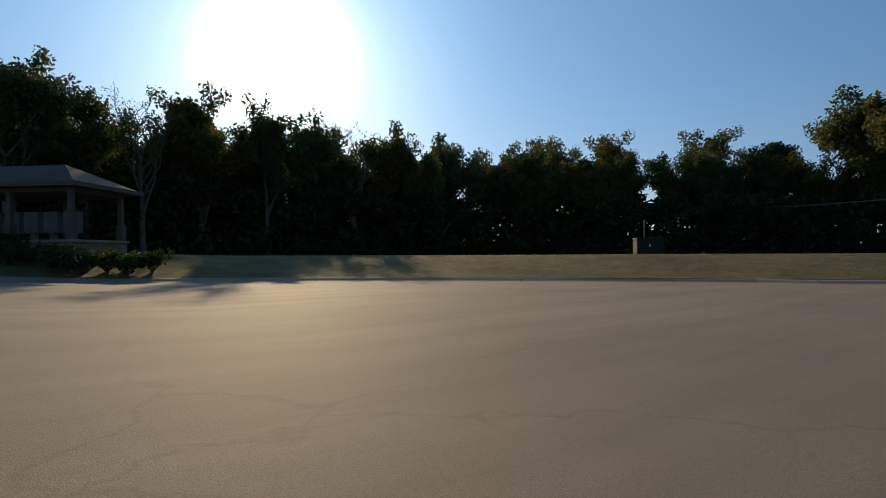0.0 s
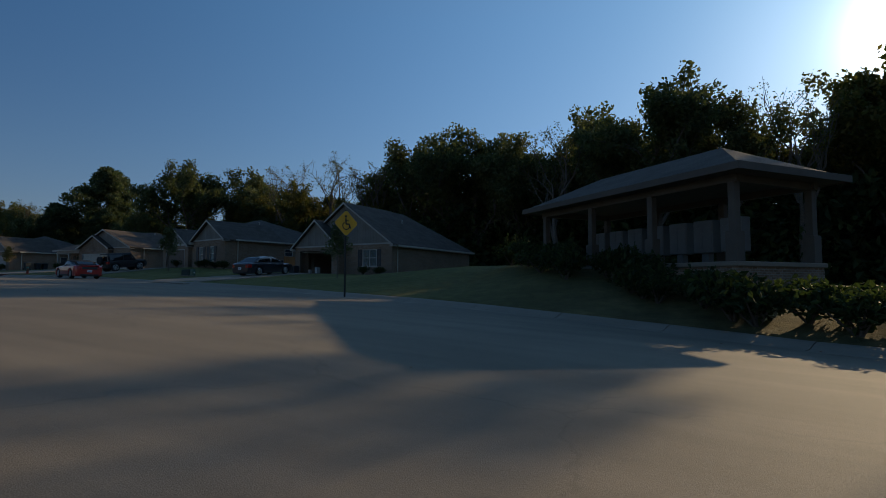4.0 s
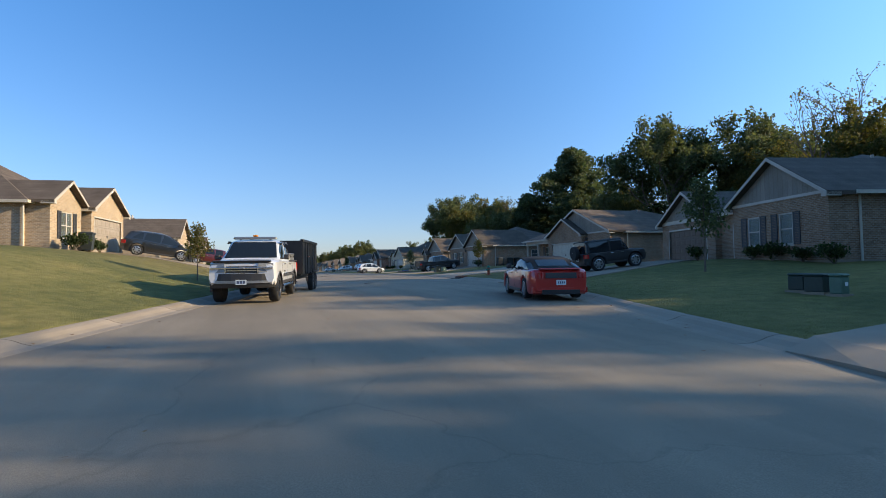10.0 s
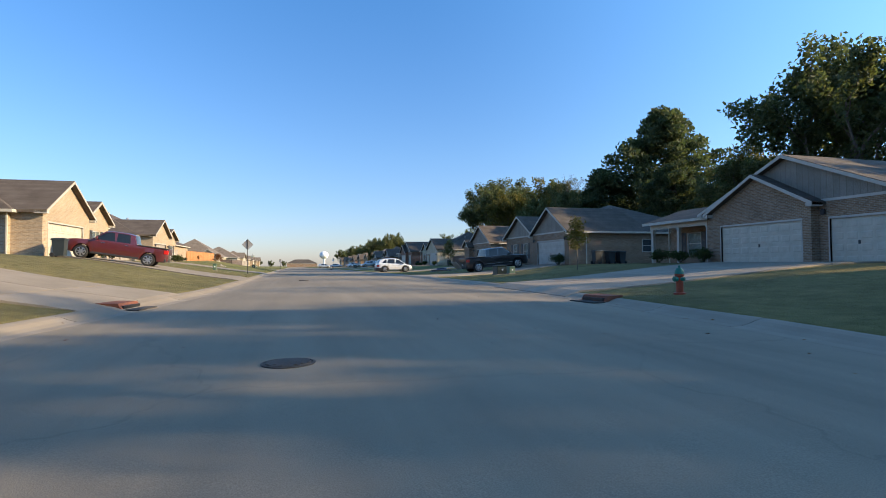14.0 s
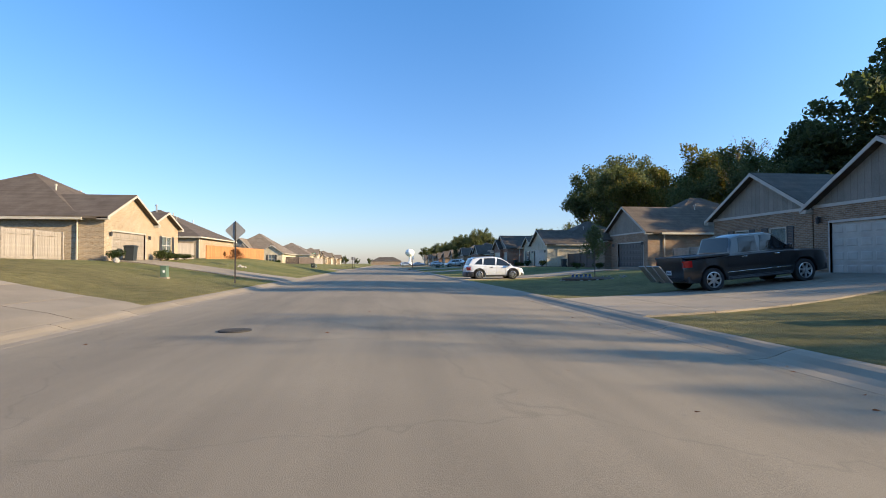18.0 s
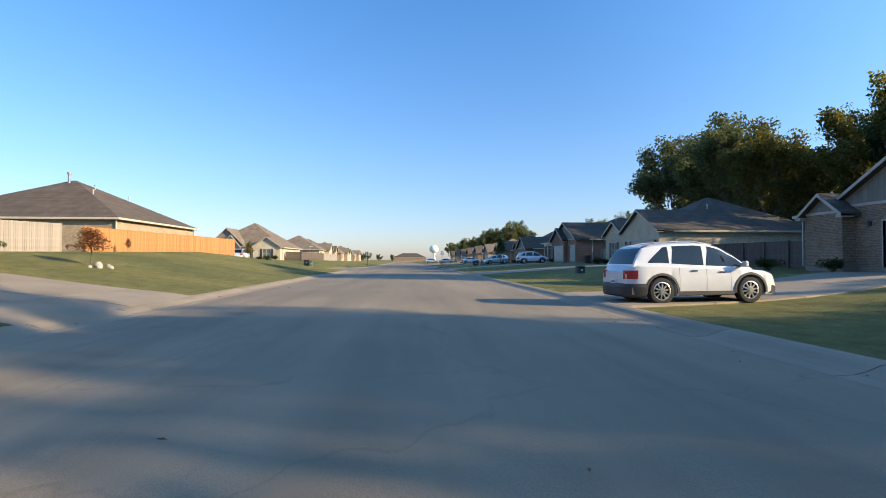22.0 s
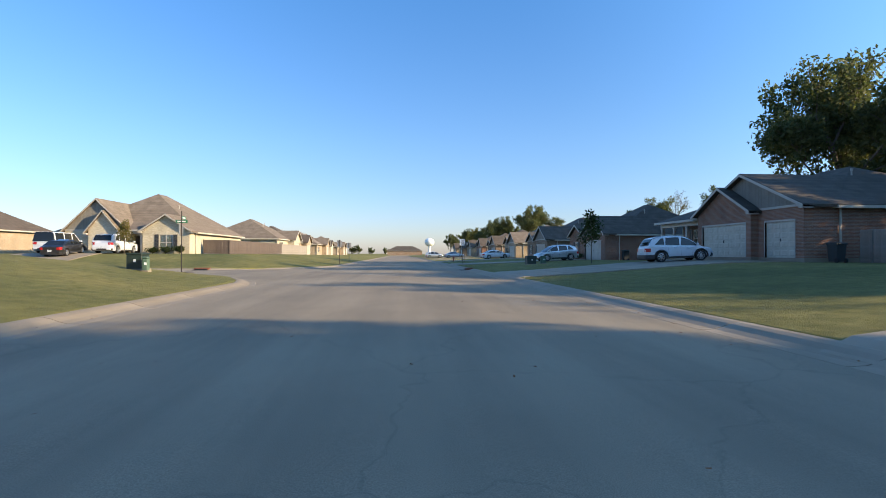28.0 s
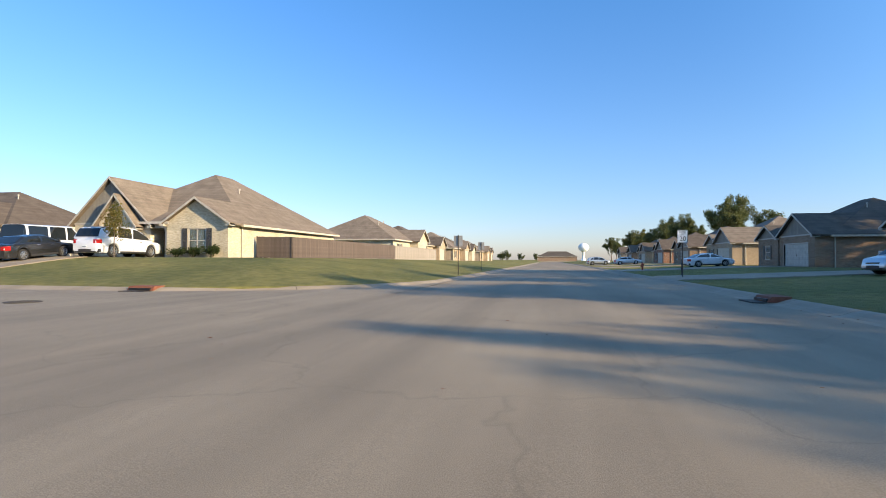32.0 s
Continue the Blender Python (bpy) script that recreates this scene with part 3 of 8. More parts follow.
# ---- houses ----
def wall_with(mb, a0, a1, z0, z1, v, th, holes, mi=0):
    """An upright wall along x at depth v..v+th, with holes (x0, x1, z0, z1) left open."""
    xa = sorted({a0, a0 + 0.2, a1 - 0.2, a1, *[min(max(h[i], a0), a1) for h in holes for i in (0, 1)]})
    za = sorted({z0, z1, *[min(max(h[i], z0), z1) for h in holes for i in (2, 3)]})
    for i in range(len(xa) - 1):
        run = None
        for j in range(len(za) - 1):
            cx, cz = (xa[i] + xa[i + 1]) / 2, (za[j] + za[j + 1]) / 2
            solid = not any(h[0] < cx < h[1] and h[2] < cz < h[3] for h in holes)
            if solid and run is None:
                run = za[j]
            if run is not None and (not solid or j == len(za) - 2):
                mb.box(xa[i], xa[i + 1], v, v + th, run, za[j + 1] if solid else za[j], mi)
                run = None


def gable_roof(mb, a0, a1, v0, v1, ze, za, oh=0.35, th=0.16):
    """Two slopes that meet in a ridge along y."""
    c = (a0 + a1) / 2
    s = (za - ze) / (c - a0)
    e0, e1, zl = a0 - oh, a1 + oh, ze - s * oh
    for x, in ((e0,), (e1,)):
        mb.rings([[(x, v, zl), (c, v, za), (c, v, za + th), (x, v, zl + th)] for v in (v0 - oh, v1)])


def hip_roof(mb, a0, a1, v0, v1, ze, slope, oh=0.4, th=0.14):
    x0, x1, y0, y1 = a0 - oh, a1 + oh, v0 - oh, v1 + oh
    zl = ze - slope * oh
    W, D = x1 - x0, y1 - y0
    r = min(W, D) / 2
    zt = zl + slope * r
    p = [(x0, y0), (x1, y0), (x1, y1), (x0, y1)]
    if W >= D:
        q = [(x0 + r, y0 + r), (x1 - r, y0 + r)]
        faces = [(0, 1, 5, 4), (1, 2, 5), (2, 3, 4, 5), (3, 0, 4)]
    else:
        q = [(x0 + r, y0 + r), (x0 + r, y1 - r)]
        faces = [(0, 1, 4), (1, 2, 5, 4), (2, 3, 5), (3, 0, 4, 5)]
    n = len(mb.v)
    mb.v += [(x, y, zl + th) for x, y in p] + [(x, y, zt + th) for x, y in q] + [(x, y, zl) for x, y in p]
    for f in faces:
        mb.f.append(tuple(n + i for i in f))
    for i in range(4):
        j = (i + 1) % 4
        mb.f.append((n + 6 + i, n + 6 + j, n + j, n + i))
    mb.f.append((n + 9, n + 8, n + 7, n + 6))
    mb.mi += [0] * (len(faces) + 5)
    return zt + th


def window_part(owner, x0, x1, z0, z1, v, shutters=True, blind=True, name="window"):
    w = part(name, (lambda m: (m.box(x0 + 0.02, x1 - 0.02, v + 0.10, v + 0.12, z0 + 0.02, z1 - 0.02), m)[1])(MB()), BLIND if blind else PANE, owner, "white-framed sash window with closed blinds" if blind else "")
    mb = MB()
    for a, b, c, d in ((x0, x1, z0, z0 + 0.07), (x0, x1, z1 - 0.07, z1), (x0, x0 + 0.07, z0 + 0.07, z1 - 0.07), (x1 - 0.07, x1, z0 + 0.07, z1 - 0.07), (x0 + 0.07, x1 - 0.07, (z0 + z1) / 2 - 0.03, (z0 + z1) / 2 + 0.03)):
        mb.box(a, b, v + 0.02, v + 0.085, c, d)
    if x1 - x0 > 1.3:
        mb.box((x0 + x1) / 2 - 0.045, (x0 + x1) / 2 + 0.045, v + 0.022, v + 0.082, z0 + 0.07, z1 - 0.07)
    part("window_frame", mb, WHITE, w)
    k = 2 if x1 - x0 > 1.3 else 1
    for i in range(k):
        for lo, hi in ((z0 + 0.07, (z0 + z1) / 2 - 0.03), ((z0 + z1) / 2 + 0.03, z1 - 0.07)):
            xa, xb = x0 + 0.07 + (x1 - x0 - 0.14) * i / k, x0 + 0.07 + (x1 - x0 - 0.14) * (i + 1) / k
            mb = MB()
            mb.box(xa + 0.02, xb - 0.02, v + 0.05, v + 0.06, lo, hi)
            part("pane", mb, CLEAR, w)
    mb = MB()
    mb.box(x0 - 0.06, x1 + 0.06, v - 0.05, v + 0.1, z0 - 0.075, z0 - 0.004)
    part("window_sill", mb, CREAM, w)
    if shutters:
        for s0 in (x0 - 0.46, x1 + 0.06):
            mb = MB()
            mb.box(s0, s0 + 0.06, v - 0.045, v - 0.004, z0, z1)
            mb.box(s0 + 0.34, s0 + 0.4, v - 0.045, v - 0.004, z0, z1)
            n = int((z1 - z0) / 0.075)
            for i in range(n):
                z = z0 + (z1 - z0) * i / n
                mb.box(s0 + 0.06, s0 + 0.34, v - 0.035, v - 0.008, z + 0.012, z + (z1 - z0) / n)
            part("shutter", mb, DARK_PAINT, w, "dark louvred shutter")
    return w


def garage_part(owner, x0, x1, z0, z1, v, mat, cols=None):
    n, rows = cols or max(2, round((x1 - x0) / 0.62)), 4
    mb = MB()
    mb.box(x0, x1, v + 0.12, v + 0.15, z0, z1)
    g = part("garage_door", mb, mat, owner, "panelled roller garage door, shut")
    for r in range(rows):
        za, zb = z0 + (z1 - z0) * r / rows + 0.008, z0 + (z1 - z0) * (r + 1) / rows - 0.008
        mb = MB()
        mb.box(x0 + 0.01, x1 - 0.01, v + 0.09, v + 0.118, za, zb)
        for c in range(n):
            xa, xb = x0 + (x1 - x0) * c / n + 0.07, x0 + (x1 - x0) * (c + 1) / n - 0.07
            p = [(xa, za + 0.1), (xb, za + 0.1), (xb, zb - 0.1), (xa, zb - 0.1)]
            q = [(xa + 0.04, za + 0.14), (xb - 0.04, za + 0.14), (xb - 0.04, zb - 0.14), (xa + 0.04, zb - 0.14)]
            mb.rings([[(a, v + 0.089, b) for a, b in p], [(a, v + 0.075, b) for a, b in q]])
        part("door_panel", mb, mat, g)
    mb = MB()
    for a in (x0 - 0.06, x1):
        mb.box(a, a + 0.06, v - 0.015, v + 0.12, z0, z1 + 0.1)
    mb.box(x0, x1, v - 0.015, v + 0.12, z1, z1 + 0.1)
    part("door_trim", mb, WHITE, g)
    mb = MB()
    mb.box((x0 + x1) / 2 - 0.05, (x0 + x1) / 2 + 0.05, v + 0.06, v + 0.088, z0 + 0.95, z0 + 1.12, bev=0.01)
    part("door_handle", mb, DARK_PAINT, g)
    return g


def entry_part(owner, x0, x1, z1, v, mat):
    mb = MB()
    mb.box(x0, x1, v + 0.1, v + 0.15, 0.02, z1)
    d = part("front_door", mb, mat, owner, "dark panelled front door, closed")
    for i, (a, b) in enumerate(((0.15, 0.75), (0.95, z1 - 0.15))):
        for k in range(2):
            xa = x0 + 0.1 + (x1 - x0 - 0.1) * k / 2
            mb = MB()
            mb.box(xa, xa + (x1 - x0) / 2 - 0.15, v + 0.08, v + 0.1, a, b, bev=0.008)
            part("door_panel", mb, mat, d)
    mb = MB()
    for a in (x0 - 0.09, x1):
        mb.box(a, a + 0.09, v - 0.02, v + 0.14, 0.02, z1 + 0.09)
    mb.box(x0, x1, v - 0.02, v + 0.14, z1, z1 + 0.09)
    part("door_frame", mb, WHITE, d)
    mb = MB()
    mb.tube((x1 - 0.09, v + 0.03, 1.0), (x1 - 0.09, v + 0.09, 1.0), 0.03)
    part("door_knob", mb, CHROME, d)


CLEAR = clear_glass("clear_pane")


def house(x, y, z, turn, width, depth, label, brick="tan", roof="brown", eave=2.95, slope=0.62, fronts=(), opens=(), porch=None, gable_mat=None, body_back=1.6, vents=2, side_windows=(), foundation=0.8, detail=True, chimney=None):
    """A one-storey brick house. Seen from the street its front runs from x 0 to width at y 0, its back lies at y depth.
    fronts: (x0, x1, y front, eave height, ridge height, cladding of the gable); opens: (kind, x0, x1, z0, z1, front y)."""
    h = thing("house", Matrix.Translation((x, y, z)) @ pose(0, 0, 0, 0, 0, turn), label, "house", "houses along the street")
    bm_, rf = BRICK[brick], SHINGLE[roof]
    # main body
    bb = body_back
    body = MB()
    body_holes = [(o[1], o[2], o[3], o[4]) for o in opens if abs(o[5] - bb) < 0.05]
    wall_with(body, 0.0, width, 0.0, eave, bb, 0.2, body_holes)
    body.box(0, 0.2, bb + 0.2, depth, 0, eave)
    body.box(width - 0.2, width, bb + 0.2, depth, 0, eave)
    body.box(0.2, width - 0.2, depth - 0.2, depth, 0, eave)
    part("wall", body, bm_, h)
    inner = MB()
    inner.box(0.3, width - 0.3, bb + 0.6, depth - 0.3, 0.05, 0.1)
    part("inner_floor", inner, BROWN_PAINT, h)
    base = MB()
    base.box(-0.03, width + 0.03, bb - 0.02, depth + 0.03, -foundation, 0.0)
    part("foundation", base, CONCRETE, h)
    rm = MB()
    top = hip_roof(rm, 0, width, bb, depth, eave, slope)
    part("roof", rm, rf, h)
    fa = MB()
    o = 0.4
    ze = eave - slope * o
    for a in ((-o - 0.05, width + o + 0.05, bb - o - 0.05, bb - o - 0.003), (-o - 0.05, width + o + 0.05, depth + o + 0.003, depth + o + 0.05), (-o - 0.05, -o - 0.003, bb - o - 0.003, depth + o + 0.003), (width + o + 0.003, width + o + 0.05, bb - o - 0.003, depth + o + 0.003)):
        fa.box(*a, ze - 0.03, ze + 0.13)
    part("fascia", fa, CREAM, h)
    so = MB()
    so.box(-o, width + o, bb - o, depth + o, ze - 0.02, ze - 0.004)
    part("soffit", so, CREAM, h)
    for gx in (-0.09, width + 0.09):
        mb = MB()
        mb.box(gx - 0.04, gx + 0.04, bb - 0.09, bb - 0.003, -0.05, ze - 0.02, bev=0.01)
        part("downpipe", mb, CREAM, h)
    # front wings with gables
    for f in fronts:
        a0, a1, v0, fe, fr, clad = f
        mb = MB()
        holes = [(q[1], q[2], q[3], q[4]) for q in opens if abs(q[5] - v0) < 0.05 and a0 <= q[1] < a1]
        wall_with(mb, a0, a1, 0.0, fe, v0, 0.2, holes)
        if v0 < bb - 0.05:
            for xa in (a0, a1 - 0.2):
                mb.box(xa, xa + 0.2, v0 + 0.2, bb, 0, fe)
        part("wing_wall", mb, bm_, h)
        if v0 < bb - 0.05:
            mb = MB()
            mb.box(a0 - 0.03, a1 + 0.03, v0 - 0.02, bb - 0.02, -foundation, -0.004)
            part("foundation", mb, CONCRETE, h)
        c = (a0 + a1) / 2
        mb = MB()
        s = (fr - fe) / (c - a0)
        mb.prism([(a0, v0 + 0.01, fe), (a1, v0 + 0.01, fe), (c, v0 + 0.01, fr - 0.02)], (0, 0.17, 0))
        part("gable", mb, bm_ if clad == "brick" else SIDING, h)
        mb = MB()
        gable_roof(mb, a0, a1, v0, bb + (fr - fe) / slope + 0.9, fe, fr)
        part("wing_roof", mb, rf, h)
        mb = MB()
        oh = 0.35
        for sg in (-1, 1):
            xe = c + sg * (c - a0 + oh)
            zl = fe - s * oh
            mb.prism([(xe, v0 - oh - 0.035, zl - 0.03), (c, v0 - oh - 0.035, fr - 0.03), (c, v0 - oh - 0.035, fr + 0.135), (xe, v0 - oh - 0.035, zl + 0.135)], (0, 0.032, 0))
        part("bargeboard", mb, WHITE, h)
        if clad != "brick":
            mb = MB()
            mb.box(a0 - 0.02, a1 + 0.02, v0 - 0.045, v0 - 0.003, fe - 0.08, fe + 0.05)
            part("frieze", mb, WHITE, h)
        for xa in (a0 - oh, a1 + 0.02):
            mb = MB()
            mb.box(xa, xa + oh - 0.02, v0 - oh, v0 + 0.3, fe - s * oh - 0.06, fe - s * oh + 0.1)
            part("eave_return", mb, WHITE, h)
    for q in opens:
        kind, a0, a1, z0, z1, v = q[:6]
        if kind == "garage":
            garage_part(h, a0, a1, z0, z1, v, q[6] if len(q) > 6 else CREAM)
        elif kind == "window":
            window_part(h, a0, a1, z0, z1, v, q[6] if len(q) > 6 else True)
        elif kind == "door":
            entry_part(h, a0, a1, z1, v, BROWN_PAINT)
        elif kind == "open_garage":
            mb = MB()
            mb.box(a0, a1, v + 0.3, v + 3.5, z1 - 0.12, z1 - 0.06)
            part("garage_door", mb, CREAM, h, "garage door rolled up under the ceiling")
            mb = MB()
            mb.box(a1 - 1.7, a1 - 0.6, v + 2.4, v + 2.44, z0 + 0.9, z0 + 1.55)
            part("banner", mb, SIGN_WHITE, h, "pale cloth hanging in the open garage")
    for sx, z0, z1, vv in side_windows:
        mb = MB()
        xa = -0.03 if sx == 0 else width - 0.005
        mb.box(xa, xa + 0.035, vv, vv + 0.9, z0, z1)
        w = part("window", mb, PANE, h)
        mb = MB()
        for a, b, c, d in ((vv - 0.06, vv + 0.96, z0 - 0.07, z0), (vv - 0.06, vv + 0.96, z1, z1 + 0.06), (vv - 0.06, vv, z0, z1), (vv + 0.9, vv + 0.96, z0, z1), (vv, vv + 0.9, (z0 + z1) / 2 - 0.02, (z0 + z1) / 2 + 0.02)):
            mb.box(xa - 0.02, xa + 0.055, a, b, c, d)
        part("window_frame", mb, WHITE, w)
    if porch:
        p0, p1, pv, ph, n = porch
        mb = MB()
        mb.box(p0, p1, pv, bb, -foundation, -0.01)
        part("porch_slab", mb, CONCRETE, h)
        mb = MB()
        mb.box(p0, p1, pv + 0.02, pv + 0.26, ph - 0.3, ph)
        part("porch_beam", mb, WHITE, h)
        mb = MB()
        mb.rings([[(p0 - 0.3, pv - 0.35, ph), (p0 - 0.3, bb + 1.2, ph + 0.32 * (bb + 1.2 - pv + 0.35)), (p0 - 0.3, bb + 1.2, ph + 0.14 + 0.32 * (bb + 1.2 - pv + 0.35)), (p0 - 0.3, pv - 0.35, ph + 0.14)],
                  [(p1 + 0.3, pv - 0.35, ph), (p1 + 0.3, bb + 1.2, ph + 0.32 * (bb + 1.2 - pv + 0.35)), (p1 + 0.3, bb + 1.2, ph + 0.14 + 0.32 * (bb + 1.2 - pv + 0.35)), (p1 + 0.3, pv - 0.35, ph + 0.14)]])
        part("porch_roof", mb, rf, h)
        mb = MB()
        mb.box(p0 - 0.34, p1 + 0.34, pv - 0.4, pv - 0.353, ph - 0.02, ph + 0.15)
        part("porch_fascia", mb, WHITE, h)
        for i in range(n):
            cx = p0 + 0.15 + (p1 - p0 - 0.3) * i / max(1, n - 1)
            mb = MB()
            mb.box(cx - 0.15, cx + 0.15, pv + 0.0, pv + 0.3, -0.01, 0.16, bev=0.012)
            mb.box(cx - 0.105, cx + 0.105, pv + 0.045, pv + 0.255, 0.16, ph - 0.42, bev=0.012)
            mb.box(cx - 0.14, cx + 0.14, pv + 0.01, pv + 0.29, ph - 0.42, ph - 0.3, bev=0.012)
            part("porch_column", mb, WHITE, h, "square white porch column")
    for i in range(vents):
        vx, vy = width * (0.3 + 0.4 * i / max(1, vents - 1)), bb + (depth - bb) * (0.28 + 0.1 * (i % 2))
        zz = eave + slope * (min(vy - bb, vx, width - vx))
        mb = MB()
        mb.tube((vx, vy, zz - 0.05), (vx, vy, zz + 0.5), 0.05)
        mb.tube((vx, vy, zz + 0.45), (vx, vy, zz + 0.58), 0.085, 0.085)
        part("vent_pipe", mb, WHITE, h, "small roof vent pipe")
    if chimney:
        mb = MB()
        vx, vy = chimney
        mb.tube((vx, vy, top - 0.6), (vx, vy, top + 0.55), 0.11)
        mb.tube((vx, vy, top + 0.5), (vx, vy, top + 0.68), 0.17, 0.17)
        part("flue", mb, STEEL, h, "pale metal flue pipe")
    return h


def wall_lamp(x, y, z, turn):
    t = thing("wall_lamp", Matrix.Translation((x, y, z)) @ pose(0, 0, 0, 0, 0, turn), "small black lantern on a brick wall", "lamp", "lanterns beside the garages")
    mb = MB()
    mb.lathe([(0.03, -0.16), (0.07, -0.12), (0.085, 0.06), (0.1, 0.07), (0.02, 0.16)], (0, -0.13, 0), 8)
    mb.box(-0.02, 0.02, -0.14, -0.002, 0.1, 0.13)
    mb.box(-0.05, 0.05, -0.02, -0.002, -0.1, 0.14)
    part("lantern", mb, DARK_PAINT, t)
    mb = MB()
    mb.lathe([(0.05, -0.1), (0.065, 0.05)], (0, -0.13, 0), 8)
    part("lantern_glass", mb, LAMP_CLEAR, t)


# right-hand side: their fronts face the street, so their own x runs against the way of travel
# A: brown brick, open garage
house(35.5, -14.0, 0.1, 174, 10.4, 15, "brown brick house with siding gables and an open garage", "brown", "grey", 2.7, 0.7,
      fronts=[(0.0, 5.3, -0.4, 2.55, 4.85, "siding"), (0.0, 10.4, 0.6, 2.7, 6.4, "siding")],
      opens=[("open_garage", 0.6, 4.5, 0.02, 2.15, -0.4), ("void", 0.6, 4.5, 0.02, 2.15, 0.6), ("void", 0.6, 4.5, 0.02, 2.15, 1.4), ("window", 7.2, 8.8, 0.7, 2.2, 0.6)], body_back=1.4)

# B: twin-window gable and a recessed garage
house(58.9, -17.2, 0.75, 180 - 14, 15.7, 15, "brown brick house with a siding gable over two shuttered windows", "brown", "grey", 2.95, 0.42,
      fronts=[(9.4, 15.7, -0.5, 2.95, 4.85, "siding"), (0.0, 6.2, 0.5, 2.75, 4.6, "siding")],
      opens=[("garage", 0.9, 5.3, 0.02, 2.2, 0.5, BROWN_PAINT), ("door", 7.4, 8.4, 0.02, 2.1, 0.9), ("window", 10.55, 11.45, 0.75, 2.25, -0.5), ("window", 12.75, 13.65, 0.75, 2.25, -0.5)], body_back=0.9, side_windows=[(1, 1.5, 2.2, 6.5)])
# C: double and single garage, porch
house(84.4, -20.2, 0.82, 180, 16.2, 15.5, "brown brick house with two pale garage doors and a columned porch", "brown", "brown", 3.05, 0.4,
      fronts=[(6.5, 12.5, -0.5, 3.0, 4.6, "brick"), (5.5, 16.2, 0.0, 3.05, 5.4, "siding")],
          opens=[("garage", 7.1, 12.0, 0.0, 2.15, -0.5), ("garage", 13.0, 15.5, 0.0, 2.15, 0.0), ("window", 1.6, 2.9, 0.7, 2.2, 1.9), ("door", 3.9, 4.9, 0.02, 2.1, 1.9)],
          porch=(0.0, 5.4, 0.2, 2.75, 3), body_back=1.9, side_windows=[(1, 0.9, 2.2, 9.0)])
# D: twin gables
house(105.4, -18.1, 0.8, 180, 13.8, 15, "brown brick house with twin siding gables and a white garage door", "brown", "grey", 2.9, 0.43,
      fronts=[(7.2, 13.8, 0.0, 2.9, 5.0, "siding"), (0.0, 6.8, 0.3, 2.9, 4.85, "siding")],
      opens=[("garage", 8.0, 13.0, 0.0, 2.15, 0.0, WHITE), ("window", 1.7, 2.8, 0.7, 2.2, 0.3), ("window", 4.2, 5.3, 0.7, 2.2, 0.3)], side_windows=[(1, 1.2, 2.2, 7.0), (1, 1.2, 2.2, 10.5)])
# E: brown garage, small gabled porch
house(132.7, -22.2, 0.95, 180, 12.4, 15, "brown brick house with a dark garage door and gabled porch", "brown", "brown", 3.05, 0.58,
      fronts=[(4.0, 12.4, 0.1, 3.05, 5.45, "siding"), (2.9, 5.2, -0.6, 2.75, 3.6, "siding")],
      opens=[("garage", 6.7, 11.6, 0.0, 2.15, 0.1, DARK_PAINT), ("window", 0.8, 2.3, 0.6, 2.3, 1.6), ("door", 3.4, 4.4, 0.02, 2.1, 1.6)], body_back=1.6, side_windows=[(1, 1.3, 2.2, 8.0)])
# F: cream brick
house(160.4, -22.1, 0.88, 180, 13.0, 15, "cream brick house with a white garage door and dark shutters", "cream", "grey", 3.05, 0.53,
      fronts=[(5.2, 13.0, 0.0, 3.05, 5.0, "brick"), (0.0, 4.9, 0.3, 3.05, 4.35, "brick")],
      opens=[("garage", 7.0, 12.1, 0.0, 2.2, 0.0, WHITE), ("window", 1.6, 3.2, 0.55, 2.25, 0.3)], body_back=1.6)
# G: red-brown brick, porch
house(185.1, -21.9, 1.05, 180, 16.0, 15.5, "red-brown brick house with two cream garage doors and a white porch", "red", "grey", 2.95, 0.47,
      fronts=[(6.5, 12.3, -0.5, 2.9, 4.5, "brick"), (6.0, 16.0, 0.0, 2.95, 5.2, "siding")],
      opens=[("garage", 7.1, 11.8, 0.0, 2.1, -0.5), ("garage", 12.9, 15.3, 0.0, 2.1, 0.0), ("window", 1.4, 2.8, 0.7, 2.2, 2.1), ("door", 3.8, 4.8, 0.02, 2.1, 2.1)],
      porch=(0.0, 6.0, 0.0, 2.65, 4), body_back=2.1)
# further down on the right
FAR_R = [(197.0, "red", "grey", 0), (219.5, "brown", "grey", 1), (241.0, "tan", "tan", 2), (262.0, "brown", "brown", 0), (283.0, "red", "brown", 1), (304.0, "tan", "brown", 2), (326.0, "brown", "grey", 0), (349.0, "tan", "brown", 1)]
for i, (x0, b_, r_, k) in enumerate(FAR_R):
    nm = {"red": "red-brown", "brown": "brown", "tan": "tan"}[b_]
    W = 13.5 + (i % 2)
    z0 = ground_z(x0 + 6, -20) + 0.06
    house(x0 + W, -21.8, z0, 180, W, 14, nm + " brick house with gabled front and shut garage", b_, r_, 2.9, 0.58,
          fronts=[(W - 7.2, W, 0.0, 2.9, 4.85, "siding"), (0.3, 5.6, 0.5, 2.9, 4.2, "siding" if k else "brick")],
          opens=[("garage", W - 6.2, W - 1.2, 0.0, 2.1, 0.0, WHITE if k != 2 else CREAM), ("window", 2.2, 3.5, 0.65, 2.15, 0.5)], vents=1 if i > 3 else 2)

